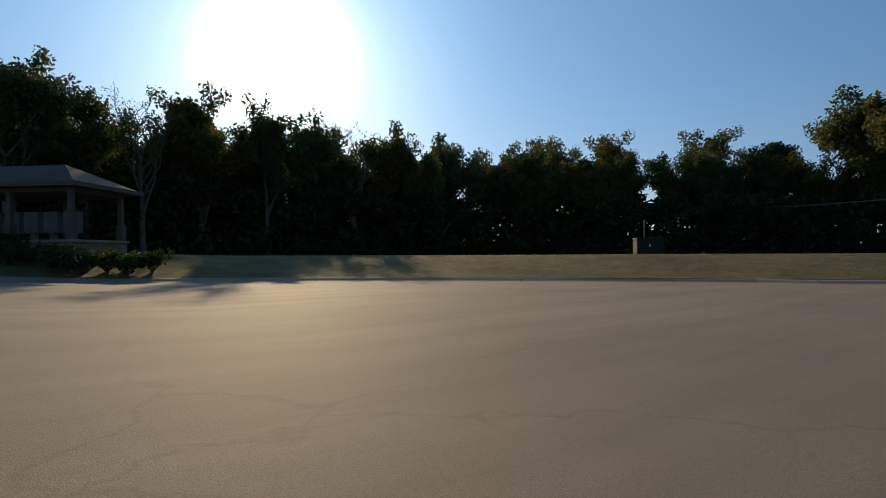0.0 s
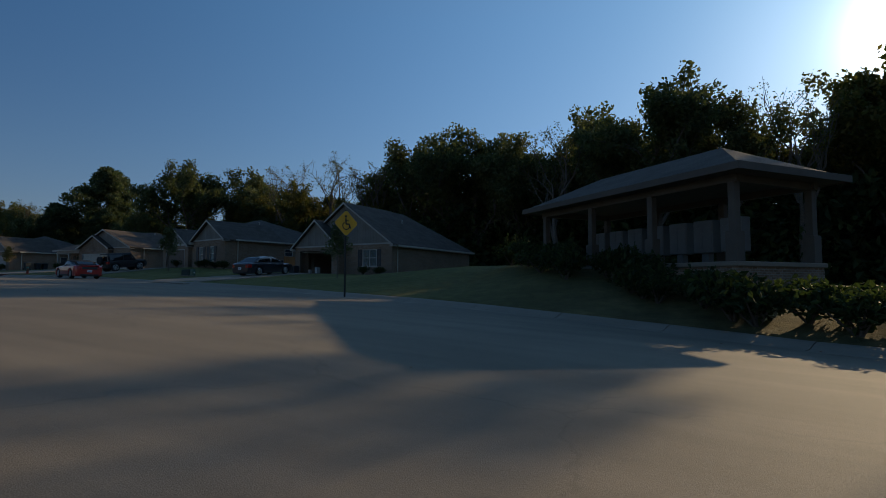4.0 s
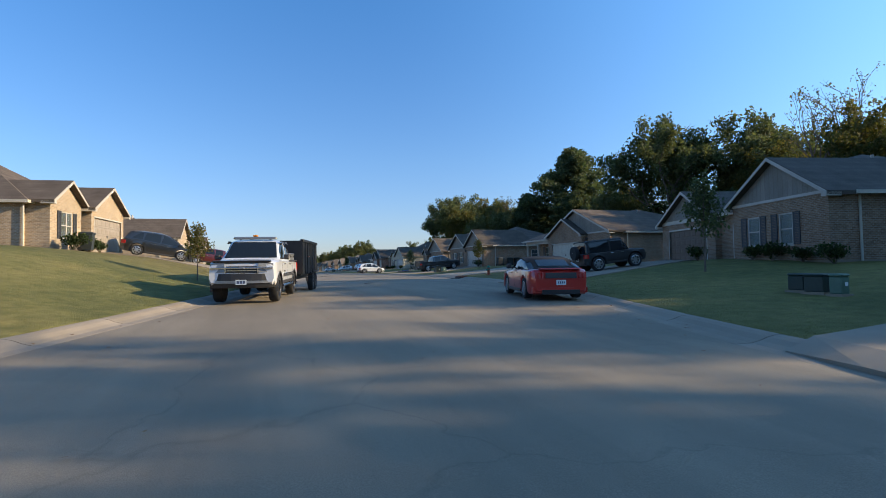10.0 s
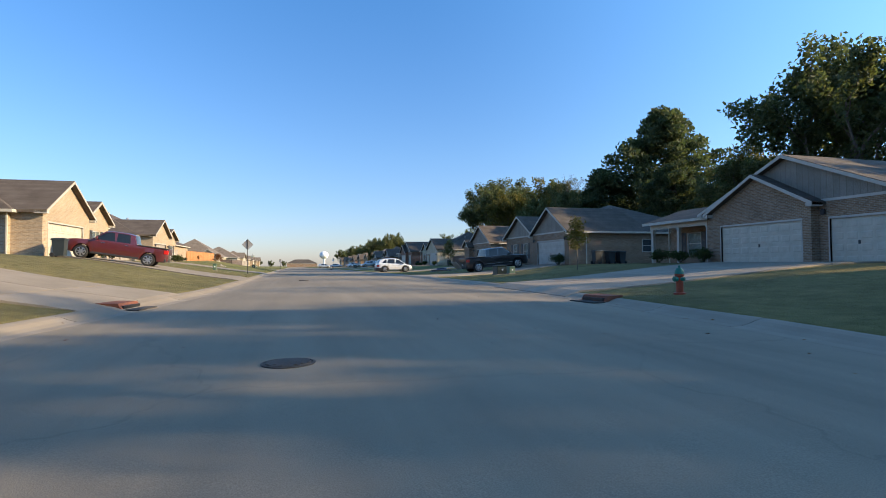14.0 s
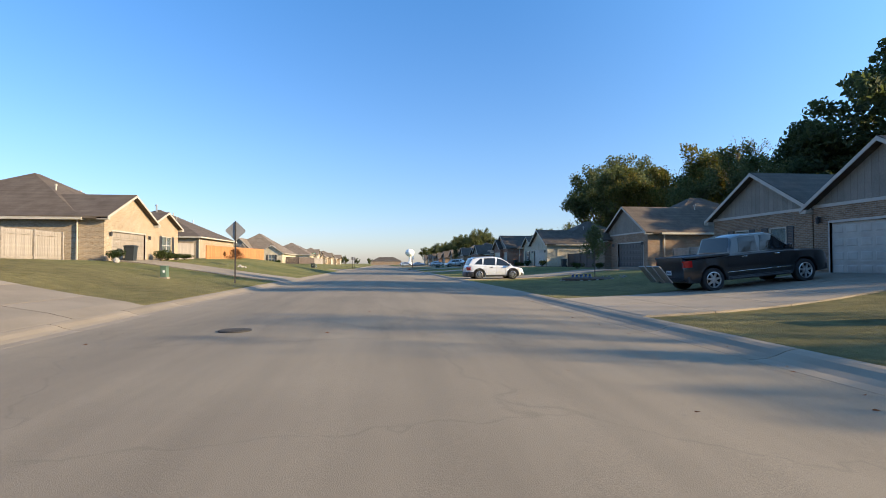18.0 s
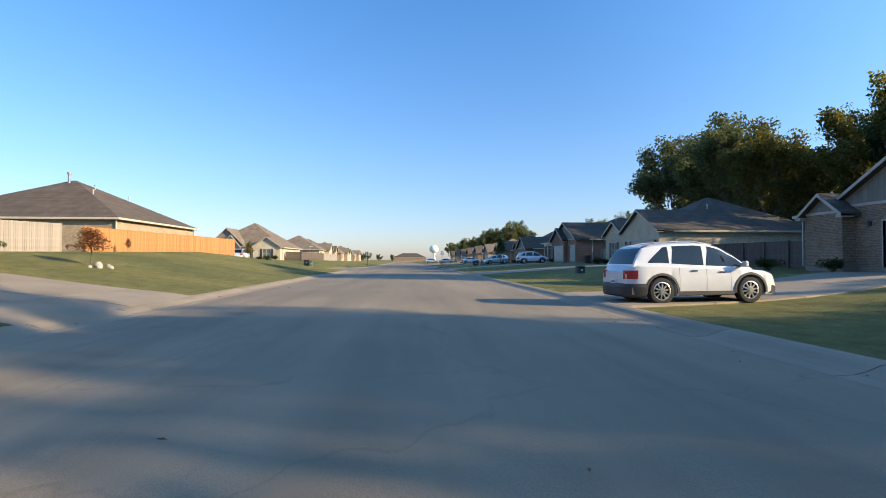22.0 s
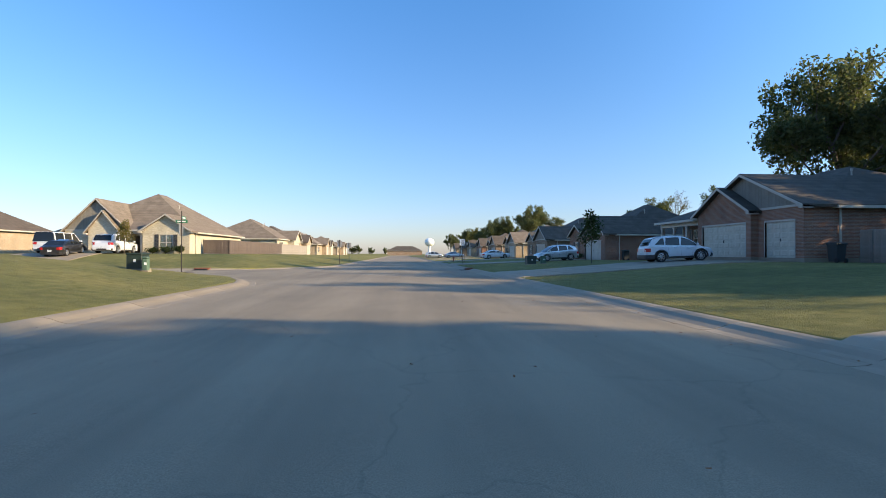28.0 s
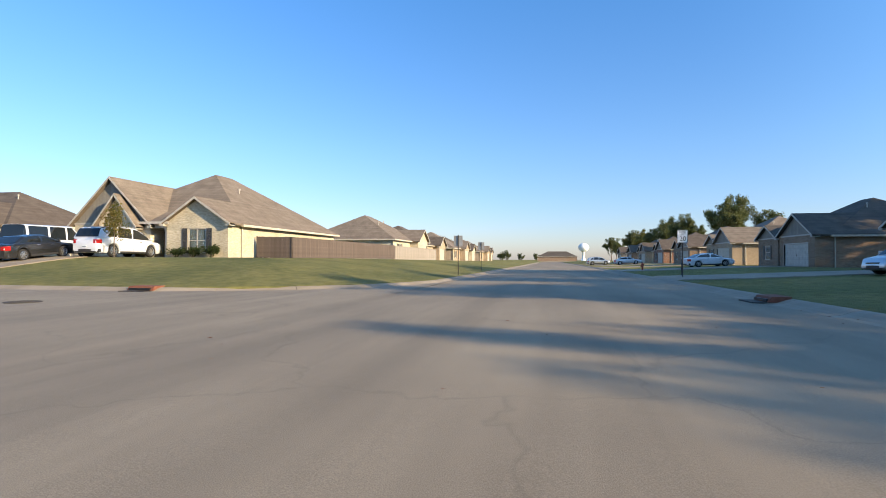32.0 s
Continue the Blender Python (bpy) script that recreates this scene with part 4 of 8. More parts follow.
# left-hand side
house(62.3, 20.2, 2.08, -8, 9.6, 13, "sunlit tan brick house with a hip roof and gabled garage", "tan", "brown", 2.75, 0.64,
      fronts=[(0.2, 3.8, 0.4, 2.75, 3.9, "brick"), (4.2, 9.2, 0.0, 2.75, 4.2, "brick")],
      opens=[("window", 1.4, 2.7, 0.6, 2.2, 0.4), ("garage", 4.6, 8.8, 0.0, 2.15, 0.0, TAN_PAINT)])
house(88.5, 17.7, 1.5, -2, 14.0, 14, "tan brick house with stepped gables and a cream garage", "tan", "brown", 2.9, 0.58,
      fronts=[(0.4, 7.0, 0.0, 2.9, 4.9, "brick"), (7.6, 12.4, 0.6, 2.9, 4.3, "brick")],
      opens=[("garage", 1.1, 6.0, 0.0, 2.15, 0.0), ("window", 9.2, 10.7, 0.6, 2.2, 0.6)])
house(113.2, 17.5, 1.43, 0, 13.6, 14.5, "sunlit tan brick house with a brown garage door", "tan", "brown", 2.85, 0.55,
      fronts=[(0.0, 7.2, 0.0, 2.85, 4.5, "brick"), (7.7, 13.4, 0.5, 2.85, 3.95, "brick")],
      opens=[("garage", 1.0, 5.8, 0.0, 1.95, 0.0, TAN_PAINT), ("window", 10.0, 12.0, 0.62, 2.1, 0.5)])
house(146.8, 22.9, 2.0, 0, 15.2, 15.6, "brick house with a broad brown hip roof behind a fence", "tan", "brown", 2.7, 0.5, body_back=0.0, vents=3, chimney=(7.0, 7.9))
house(200.1, 36.5, 0.95, -90, 14.0, 18, "cream brick corner house with three gables and brown hip roof", "cream", "tan", 2.7, 0.66,
      fronts=[(9.2, 14.0, 0.0, 2.7, 4.3, "brick"), (1.3, 7.7, 0.2, 2.7, 5.9, "siding"), (3.9, 6.9, -0.3, 2.7, 4.6, "brick")],
      opens=[("garage", 0.9, 6.3, 0.0, 2.15, 0.2, TAN_PAINT), ("window", 10.9, 12.3, 0.55, 2.25, 0.0), ("door", 7.5, 8.5, 0.02, 2.1, 1.6)],
      porch=(7.0, 9.1, 0.2, 2.6, 2), vents=2)
FAR_L = [(234.0, 0), (256.0, 1), (277.0, 0), (298.0, 1), (320.0, 0), (343.0, 1)]
for i, (x0, k) in enumerate(FAR_L):
    house(x0, 19.5 + (i % 2) * 1.5, ground_z(x0 + 7, 22) + 0.05, 0, 15.0, 14, "sunlit tan brick house with a brown hip roof", "tan" if i % 3 else "cream", "brown" if k else "tan", 2.8, 0.56,
          fronts=[(8.6, 14.6, 0.4, 2.8, 4.4, "brick")], opens=[("window", 2.4, 3.9, 0.65, 2.15, 1.6), ("garage", 9.2, 14.0, 0, 2.1, 0.4, CREAM)], vents=2)
house(202.5, 60.0, 1.2, -90, 14.0, 13, "tan brick house along the side street", "tan", "brown", 2.8, 0.6,
      fronts=[(7.0, 13.6, 0.0, 2.8, 4.8, "brick")], opens=[("garage", 7.8, 12.8, 0.0, 2.15, 0.0), ("window", 2.5, 4.0, 0.65, 2.15, 1.6)])
house(203.0, 80.0, 1.2, -90, 14.0, 13, "tan brick house along the side street", "tan", "brown", 2.8, 0.6,
      fronts=[(7.0, 13.6, 0.0, 2.8, 4.8, "brick")], opens=[("garage", 7.8, 12.8, 0.0, 2.15, 0.0), ("window", 2.5, 4.0, 0.65, 2.15, 1.6)])
# house that closes the street
house(505.0, 9.0, road_z(500) + 0.5, -90, 24.0, 14, "low dark-roofed house across the end of the street", "brown", "grey", 2.9, 0.5, vents=0)


# ---- vehicles ----
PAINT = {}


def paint(name, col, metal=0.0):
    if name not in PAINT:
        PAINT[name] = plain(name + "_car_paint", col, 0.32, metal, 0.9, 0.05)
    return PAINT[name]


def wheel_parts(owner, x, y, r, w, rim_mat, spokes=7, rim=0.66):
    sg = 1 if y > 0 else -1
    out = lambda prof: [(a, sg * b) for a, b in prof]
    mb = MB()
    mb.lathe(out([(0.01, -w / 2), (r * rim, -w / 2), (r * 0.93, -w / 2), (r, -w * 0.36), (r, w * 0.36), (r * 0.95, w * 0.47), (r * 0.9, w / 2), (r * rim * 1.04, w * 0.47), (r * rim * 0.98, w * 0.4), (r * rim * 0.96, w * 0.02), (0.01, w * 0.02)]), (x, y, r), 30, axis="y", caps=False)
    wh = part("wheel", mb, RUBBER, owner, smooth=True)
    mb = MB()
    mb.lathe(out([(r * rim * 1.03, w * 0.475), (r * rim * 0.95, w * 0.5), (r * rim * 0.9, w * 0.42), (r * rim * 0.93, w * 0.3)]), (x, y, r), 26, axis="y", caps=False)
    yo = y + sg * w * 0.42
    for i in range(spokes):
        a = 2 * math.pi * i / spokes + 0.2
        ca, sa = math.cos(a), math.sin(a)
        hw = r * (0.075 if spokes < 8 else 0.045)
        pts = [(x + ca * r * 0.1 - sa * hw * 1.4, yo + sg * 0.012, r + sa * r * 0.1 + ca * hw * 1.4), (x + ca * r * 0.1 + sa * hw * 1.4, yo + sg * 0.012, r + sa * r * 0.1 - ca * hw * 1.4),
               (x + ca * r * rim * 0.95 + sa * hw, yo, r + sa * r * rim * 0.95 - ca * hw), (x + ca * r * rim * 0.95 - sa * hw, yo, r + sa * r * rim * 0.95 + ca * hw)]
        mb.prism(pts, (0, -sg * 0.035, 0))
    mb.lathe([(r * 0.17, -0.02), (r * 0.15, 0.035), (0.01, 0.035)] if sg > 0 else [(0.01, -0.035), (r * 0.15, -0.035), (r * 0.17, 0.02)], (x, yo, r), 14, axis="y")
    part("rim", mb, rim_mat, wh, smooth=True)


def cabin_windows(v, windows, bx, bz, rx, rz, hw, tuck):
    """Panes set on the painted cabin: side ones from (rear x, front x, slant of the rear edge), then screen and rear window."""
    def side(x, z):
        zb, zt = float(np.interp(x, bx, bz)) - 0.03, float(np.interp(x, rx, rz))
        k = max(zt - zb, 0.02)
        wt, wb = hw * (0.93 - (0.99 - tuck) * min(1, k / 0.5)), hw * 0.925
        return float(np.interp(z, [zb, zb + k * 0.7, max(zt - 0.05 * min(1, k * 3), zb + k * 0.71)], [wb, wb * 0.35 + wt * 0.65, wt * 0.98]))

    for x0, x1, slant in windows:
        cols = []
        for x in np.linspace(x0, x1, 14):
            lo = float(np.interp(x, bx, bz)) + 0.035
            hi = min(float(np.interp(x, rx, rz)) - 0.1, lo + 0.03 + (x - x0) * slant)
            cols.append((x, lo, max(hi, lo + 0.015)))
        for s in (-1, 1):
            mb = MB()
            mb.rings([[(x, s * (side(x, z) + 0.007), z) for z in np.linspace(lo, hi, 6)] + [(x, s * (side(x, z) - 0.02), z) for z in np.linspace(hi, lo, 6)] for x, lo, hi in cols])
            part("side_window", mb, CAR_GLASS, v, "dark tinted glass", smooth=True)
    top = int(np.argmax(rz))
    tail = [(x, z) for x, z in zip(rx[:top + 1], rz[:top + 1]) if z < rz[top] - 0.05]
    nose = [(x, z) for x, z in zip(rx[top:], rz[top:]) if z < rz[top] - 0.03]
    for nm, run, sg in (("rear_window", tail, -1), ("windscreen", nose[::-1], 1)):
        if len(run) < 2:
            continue
        (xa, za), (xb, zb_) = run[0], run[-1]
        base = float(np.interp(xa, bx, bz))
        mb = MB()
        sec = []
        for q in np.linspace(0, 1, 7):
            z = base + 0.05 + (zb_ - base - 0.08) * q
            x = float(np.interp(z, [p[1] for p in run], [p[0] for p in run]))
            w = hw * (0.83 - 0.13 * q)
            bow = [-1, -0.92, -0.5, 0, 0.5, 0.92, 1]
            sec.append([(x + sg * (0.012 - 0.02 * abs(y) ** 4), y * w, z + 0.01) for y in bow] + [(x - sg * 0.04, y * w, z) for y in bow[::-1]])
        mb.rings(sec)
        part(nm, mb, CAR_GLASS, v, "dark tinted glass", smooth=True)


def vehicle(name, m, label, category, paint_mat, L, W, belt, roofline, r_wheel, axles, clear=0.2, tyre=0.22, rim_mat=None, pillars=(), roof_mat=None, spokes=7, trim=None, group="", bed=None, lamps=True, rails=False, tuck=0.86, plate_front=False, cladding=None, side_trim=True, blunt=0.16, mirror_mat=None, windows=None, tail_from=0.5, skirt=None):
    """x ahead, y to the left. belt and roofline: (x, z) along the car from back to front; axles: x of each."""
    v = thing(name, m, label, category, group)
    hw = W / 2
    xb = [p[0] for p in belt]
    bx, bz = np.array(xb), np.array([p[1] for p in belt])
    x0, x1 = -L / 2, L / 2
    body = MB()
    rings = []
    N = 64
    ra = r_wheel + 0.07
    for i in range(N + 1):
        x = x0 + L * i / N
        zt = float(np.interp(x, bx, bz))
        zb = clear + 0.04
        for ax in axles:
            d = abs(x - ax)
            if d < ra:
                zb = max(zb, r_wheel + math.sqrt(ra * ra - d * d) - 0.01)
        e = min((x - x0), (x1 - x))
        taper = 1 - blunt * max(0, 1 - e / 0.55) ** 2.2
        ends = max(0, 1 - e / 0.14)
        zt2, zb2 = zt - 0.09 * ends, min(zb + 0.12 * ends, zt - 0.14)
        w = hw * taper
        mid = max(zb2 + 0.05, min(zt2 - 0.06, 0.58 * zt2 + 0.1))
        low = min(zb2 + 0.1, mid - 0.02)
        rings.append([(x, -w * 0.93, zb2), (x, -w * 0.985, low), (x, -w, mid), (x, -w * 0.975, zt2 - 0.07), (x, -w * 0.9, zt2 - 0.012), (x, -w * 0.45, zt2 + 0.012), (x, 0, zt2 + 0.02),
                      (x, w * 0.45, zt2 + 0.012), (x, w * 0.9, zt2 - 0.012), (x, w * 0.975, zt2 - 0.07), (x, w, mid), (x, w * 0.985, low), (x, w * 0.93, zb2)])
    body.rings(rings)
    part("body", body, paint_mat, v, smooth=True)
    mb = MB()
    mb.box(x0 + 0.3, x1 - 0.3, -hw * 0.82, hw * 0.82, clear + 0.02, min(belt[0][1], 0.6), bev=0.05)
    part("underbody", mb, BLACK_PLASTIC, v)
    for ax in axles:
        for s in (-1, 1):
            wheel_parts(v, ax, s * (hw - tyre / 2 - 0.015), r_wheel, tyre, rim_mat or ALLOY, spokes)
    # glasshouse
    rx, rz = np.array([p[0] for p in roofline]), np.array([p[1] for p in roofline])
    xa, xz = roofline[0][0], roofline[-1][0]
    glass, roof = [], []
    M = 30
    for x in sorted(set(np.linspace(xa, xz, M + 1).tolist() + rx.tolist())):
        zb, zt = float(np.interp(x, bx, bz)) - 0.03, float(np.interp(x, rx, rz))
        zt = max(zt, zb + 0.02)
        k = (zt - zb)
        wt = hw * (0.93 - (0.93 - tuck) * min(1, k / 0.5) - 0.06 * min(1, k / 0.5))
        wb = hw * 0.925
        glass.append([(x, -wb, zb), (x, -(wb * 0.35 + wt * 0.65), zb + k * 0.7), (x, -wt * 0.98, zt - 0.05 * min(1, k * 3)), (x, -wt * 0.8, zt - 0.006), (x, 0, zt + 0.012), (x, wt * 0.8, zt - 0.006), (x, wt * 0.98, zt - 0.05 * min(1, k * 3)), (x, wb * 0.35 + wt * 0.65, zb + k * 0.7), (x, wb, zb)])
        roof.append((x, wt, wb, zb, zt))
    mb = MB()
    mb.rings(glass)
    if windows is None:
        part("glasshouse", mb, CAR_GLASS, v, "dark tinted glass", smooth=True)
    else:
        part("cabin", mb, roof_mat or paint_mat, v, smooth=True)
    zmax = float(rz.max())
    rr = [q for q in roof if q[4] > zmax - 0.16]
    mb = MB()
    mb.rings([[(x, -wt * 1.0, zt - 0.075), (x, -wt * 0.985, zt - 0.03), (x, -wt * 0.8, zt + 0.014), (x, 0, zt + 0.034), (x, wt * 0.8, zt + 0.014), (x, wt * 0.985, zt - 0.03), (x, wt * 1.0, zt - 0.075), (x, wt * 0.7, zt - 0.06), (x, -wt * 0.7, zt - 0.06)] for x, wt, wb, zb, zt in rr])
    if windows is None:
        part("roof", mb, roof_mat or paint_mat, v, smooth=True)
    at = lambda x: min(roof, key=lambda q: abs(q[0] - x))
    if windows is not None:
        cabin_windows(v, windows, bx, bz, rx, rz, hw, tuck)
    for pb, pt, pw in pillars if windows is None else ():
        for s in (-1, 1):
            q0, q1 = at(pb), at(pt)
            a, b = (pb, s * (q0[2] + 0.008), q0[3] + 0.03), (pt, s * (q1[1] + 0.008), q1[4] - 0.06)
            mid = tuple((a[i] + b[i]) / 2 + (0.018 * s if i == 1 else 0) for i in range(3))
            mb = MB()
            mb.rings([[(p[0] - pw, p[1], p[2]), (p[0] + pw, p[1], p[2]), (p[0] + pw, p[1] - s * 0.05, p[2]), (p[0] - pw, p[1] - s * 0.05, p[2])] for p in (a, mid, b)])
            part("pillar", mb, (roof_mat or paint_mat) if pw > 0.045 else BLACK_PLASTIC, v)
    # bumpers, lamps, mirrors, plates
    zf, zr_ = float(np.interp(x1 - 0.1, bx, bz)), float(np.interp(x0 + 0.1, bx, bz))
    for s, nm, zz in ((1, "front_bumper", clear + 0.28), (-1, "rear_bumper", clear + 0.3)):
        mb = MB()
        xe = s * L / 2
        sec = [(xe - s * 0.24, 0.0), (xe + s * 0.015, 0.03), (xe + s * 0.02, 0.2), (xe - s * 0.06, 0.24), (xe - s * 0.24, 0.24)]
        mb.rings([[(sx - s * 0.12 * (abs(q)) ** 3, q * hw * 0.93, clear + 0.06 + sz) for sx, sz in sec] for q in (-1, -0.8, -0.4, 0, 0.4, 0.8, 1)])
        part(nm, mb, trim or BLACK_PLASTIC, v, smooth=True)
    if lamps:
        for s in (-1, 1):
            mb = MB()
            zt = zf - 0.1
            mb.rings([[(x1 - 0.1 - q * 0.2, s * hw * (0.52 + q * 0.42), zt - 0.16), (x1 - 0.045 - q * 0.2, s * hw * (0.52 + q * 0.42), zt - 0.14), (x1 - 0.07 - q * 0.2, s * hw * (0.52 + q * 0.4), zt - 0.01), (x1 - 0.16 - q * 0.2, s * hw * (0.52 + q * 0.4), zt)] for q in (0, 0.5, 1)])
            part("headlight", mb, LAMP_CLEAR, v)
            mb = MB()
            zt = zr_ - 0.08
            run = [(-0.012, tail_from), (-0.012, 0.95 - blunt * 1.1), (0.03, 1.0 - blunt * 0.82), (0.15, 1.0 - blunt * 0.46), (0.26, 1.0 - blunt * 0.2)]
            mb.rings([[(x0 + e + 0.05, s * hw * (y - 0.04), zt - 0.25), (x0 + e, s * hw * (y + 0.012), zt - 0.24), (x0 + e + 0.012, s * hw * (y + 0.004), zt - 0.01), (x0 + e + 0.07, s * hw * (y - 0.06), zt)] for e, y in run])
            part("tail_light", mb, LAMP_RED, v, "red tail light")
    mb = MB()
    mb.box(x1 - 0.06, x1 + 0.004, -hw * 0.46, hw * 0.46, clear + 0.33, zf - 0.14, bev=0.012)
    gr = part("grille", mb, BLACK_PLASTIC, v)
    mb = MB()
    for i in range(4):
        z = clear + 0.36 + (zf - 0.2 - clear - 0.36) * i / 3
        mb.box(x1 - 0.03, x1 + 0.016, -hw * 0.43, hw * 0.43, z - 0.012, z + 0.012)
    part("grille_bar", mb, CHROME if trim is None else trim, gr)
    xm = roofline[-1][0] - 0.35
    for s in (-1, 1):
        q = at(xm - 0.1)
        mb = MB()
        mb.box(xm - 0.05, xm + 0.07, min(s * (hw + 0.02), s * (hw + 0.2)), max(s * (hw + 0.02), s * (hw + 0.2)), q[3] + 0.05, q[3] + 0.22, bev=0.03)
        mb.box(xm - 0.0, xm + 0.05, min(s * (hw - 0.1), s * (hw + 0.03)), max(s * (hw - 0.1), s * (hw + 0.03)), q[3] + 0.06, q[3] + 0.11)
        part("wing_mirror", mb, mirror_mat or (paint_mat if trim is None else BLACK_PLASTIC), v)
    for s in ((-1, 1) if plate_front else (-1,)):
        mb = MB()
        xe = s * (L / 2 + 0.022)
        mb.box(min(xe, xe + s * 0.012), max(xe, xe + s * 0.012), -0.155, 0.155, clear + 0.34, clear + 0.5)
        p = part("number_plate", mb, PLATE, v)
        mb = MB()
        for i in range(4):
            mb.box(min(xe, xe + s * 0.016), max(xe, xe + s * 0.016), -0.11 + i * 0.06, -0.075 + i * 0.06, clear + 0.385, clear + 0.455)
        part("plate_bar", mb, INK, p)
    if side_trim:
        zs = 0.5 * (belt[len(belt) // 2][1] + clear)
        for s in (-1, 1):
            for xa_, xb_ in ((axles[0] + ra + 0.05, axles[-1] - ra - 0.05),):
                mb = MB()
                mb.box(xa_, xb_, min(s * (hw - 0.03), s * (hw + 0.006)), max(s * (hw - 0.03), s * (hw + 0.006)), clear + 0.05, clear + 0.16, bev=0.01)
                part("sill", mb, cladding or BLACK_PLASTIC, v)
                for xd in (xa_ + (xb_ - xa_) * 0.28, xa_ + (xb_ - xa_) * 0.78):
                    mb = MB()
                    zd = float(np.interp(xd, bx, bz)) - 0.13
                    mb.box(xd - 0.1, xd + 0.1, min(s * (hw - 0.03), s * (hw + 0.014)), max(s * (hw - 0.03), s * (hw + 0.014)), zd - 0.02, zd + 0.02, bev=0.008)
                    part("door_handle", mb, CHROME, v)
                for xd in (xa_ + 0.02, (xa_ + xb_) / 2, xb_ - 0.1):
                    mb = MB()
                    zt = float(np.interp(xd, bx, bz))
                    mid = min(zt - 0.06, 0.58 * zt + 0.1)
                    mb.rings([[(xd - 0.004, s * (w_ + 0.002), z_), (xd + 0.004, s * (w_ + 0.002), z_), (xd + 0.004, s * (w_ - 0.02), z_), (xd - 0.004, s * (w_ - 0.02), z_)] for w_, z_ in ((hw * 0.988, clear + 0.18), (hw, mid), (hw * 0.975, zt - 0.07))])
                    part("door_seam", mb, BLACK_PLASTIC, v)
    if cladding:
        for ax in axles:
            for s in (-1, 1):
                mb = MB()
                arc = [(math.cos(a), math.sin(a)) for a in np.linspace(-0.15, math.pi + 0.15, 13)]
                mb.rings([[(ax + c * R, s * (hw + o), r_wheel + q * R) for R, o in ((ra - 0.005, -0.06), (ra + 0.06, -0.06), (ra + 0.055, 0.012), (ra - 0.005, 0.016))] for c, q in arc])
                part("arch_trim", mb, cladding, v)
    if skirt:
        # dark cladding round the tail, from arch to arch
        tail = lambda e: hw * (1 - blunt * max(0, 1 - e / 0.55) ** 2.2)
        e0 = axles[0] - ra - 0.02 - x0
        half = [(x0 + e, tail(e)) for e in (e0, 0.4, 0.25, 0.14, 0.06, 0.015)] + [(x0 - 0.015, tail(0) * 0.93), (x0 - 0.025, hw * 0.4)]
        path = [(x, -y) for x, y in half] + half[::-1]
        mb = MB()
        sec = []
        for i, (x, y) in enumerate(path):
            p, q = path[max(i - 1, 0)], path[min(i + 1, len(path) - 1)]
            d = math.hypot(q[0] - p[0], q[1] - p[1])
            nx, ny = -(q[1] - p[1]) / d, (q[0] - p[0]) / d
            nx, ny = (nx, ny) if nx * (x + 0.5) + ny * y > 0 else (-nx, -ny)
            sec.append([(x + nx * o, y + ny * o, z) for o, z in ((-0.05, clear + 0.0), (0.008, clear + 0.05), (0.03, skirt - 0.12), (0.022, skirt - 0.03), (0.0, skirt), (-0.06, skirt))])
        mb.rings(sec)
        part("bumper_cladding", mb, BLACK_PLASTIC, v, "unpainted black plastic bumper", smooth=True)
    if rails:
        for s in (-1, 1):
            qs = [at(xq) for xq in np.linspace(roofline[0][0] + 0.5, xm - 0.75, 5)]
            mb = MB()
            for i, q in enumerate(qs):
                lift = 0.0 if i in (0, 4) else 0.028
                if i < 4:
                    mb.tube((q[0], s * q[1] * 0.84, q[4] + lift), (qs[i + 1][0], s * qs[i + 1][1] * 0.84, qs[i + 1][4] + (0.0 if i == 3 else 0.028)), 0.016)
                if i in (1, 2, 3):
                    mb.tube((q[0], s * q[1] * 0.84, q[4] - 0.03), (q[0], s * q[1] * 0.84, q[4] + lift), 0.016)
            part("roof_rail", mb, STEEL, v)
    if bed:
        b0, b1, zf_ = bed
        zt = float(np.interp((b0 + b1) / 2, bx, bz))
        mb = MB()
        mb.box(b0, b1, -hw * 0.84, hw * 0.84, zt - 0.0, zt + 0.024)
        part("bed_liner", mb, BLACK_PLASTIC, v, "dark bed liner under the rails")
        for s in (-1, 1):
            mb = MB()
            mb.box(b0 - 0.05, b1, min(s * hw * 0.84, s * hw * 0.97), max(s * hw * 0.84, s * hw * 0.97), zt - 0.03, zt + zf_, bev=0.02)
            part("bed_rail", mb, BLACK_PLASTIC if zf_ < 0.1 else paint_mat, v)
        mb = MB()
        mb.box(b0 - 0.1, b0 - 0.05, -hw * 0.8, hw * 0.8, zt - 0.5, zt + zf_, bev=0.015)
        part("tailgate", mb, paint_mat, v)
    return v


def on_ground(x, y, turn, lift=0.02, tilt=0.0):
    """A pose that stands on the lie of the land, turned to a heading."""
    h = radians(turn)
    d = Vector((math.cos(h), math.sin(h)))
    za, zb = ground_z(x + d.x * 1.3, y + d.y * 1.3), ground_z(x - d.x * 1.3, y - d.y * 1.3)
    n = Vector((-d.y, d.x))
    zl, zr2 = ground_z(x + n.x * 0.8, y + n.y * 0.8), ground_z(x - n.x * 0.8, y - n.y * 0.8)
    pitch, roll = math.atan2(za - zb, 2.6), math.atan2(zl - zr2, 1.6)
    if abs(roll) > 0.12:
        roll = 0
    return Matrix.Translation((x, y, (za + zb) / 2 + lift)) @ pose(0, 0, 0, 0, 0, turn) @ pose(0, 0, 0, math.degrees(roll), -math.degrees(pitch), 0)


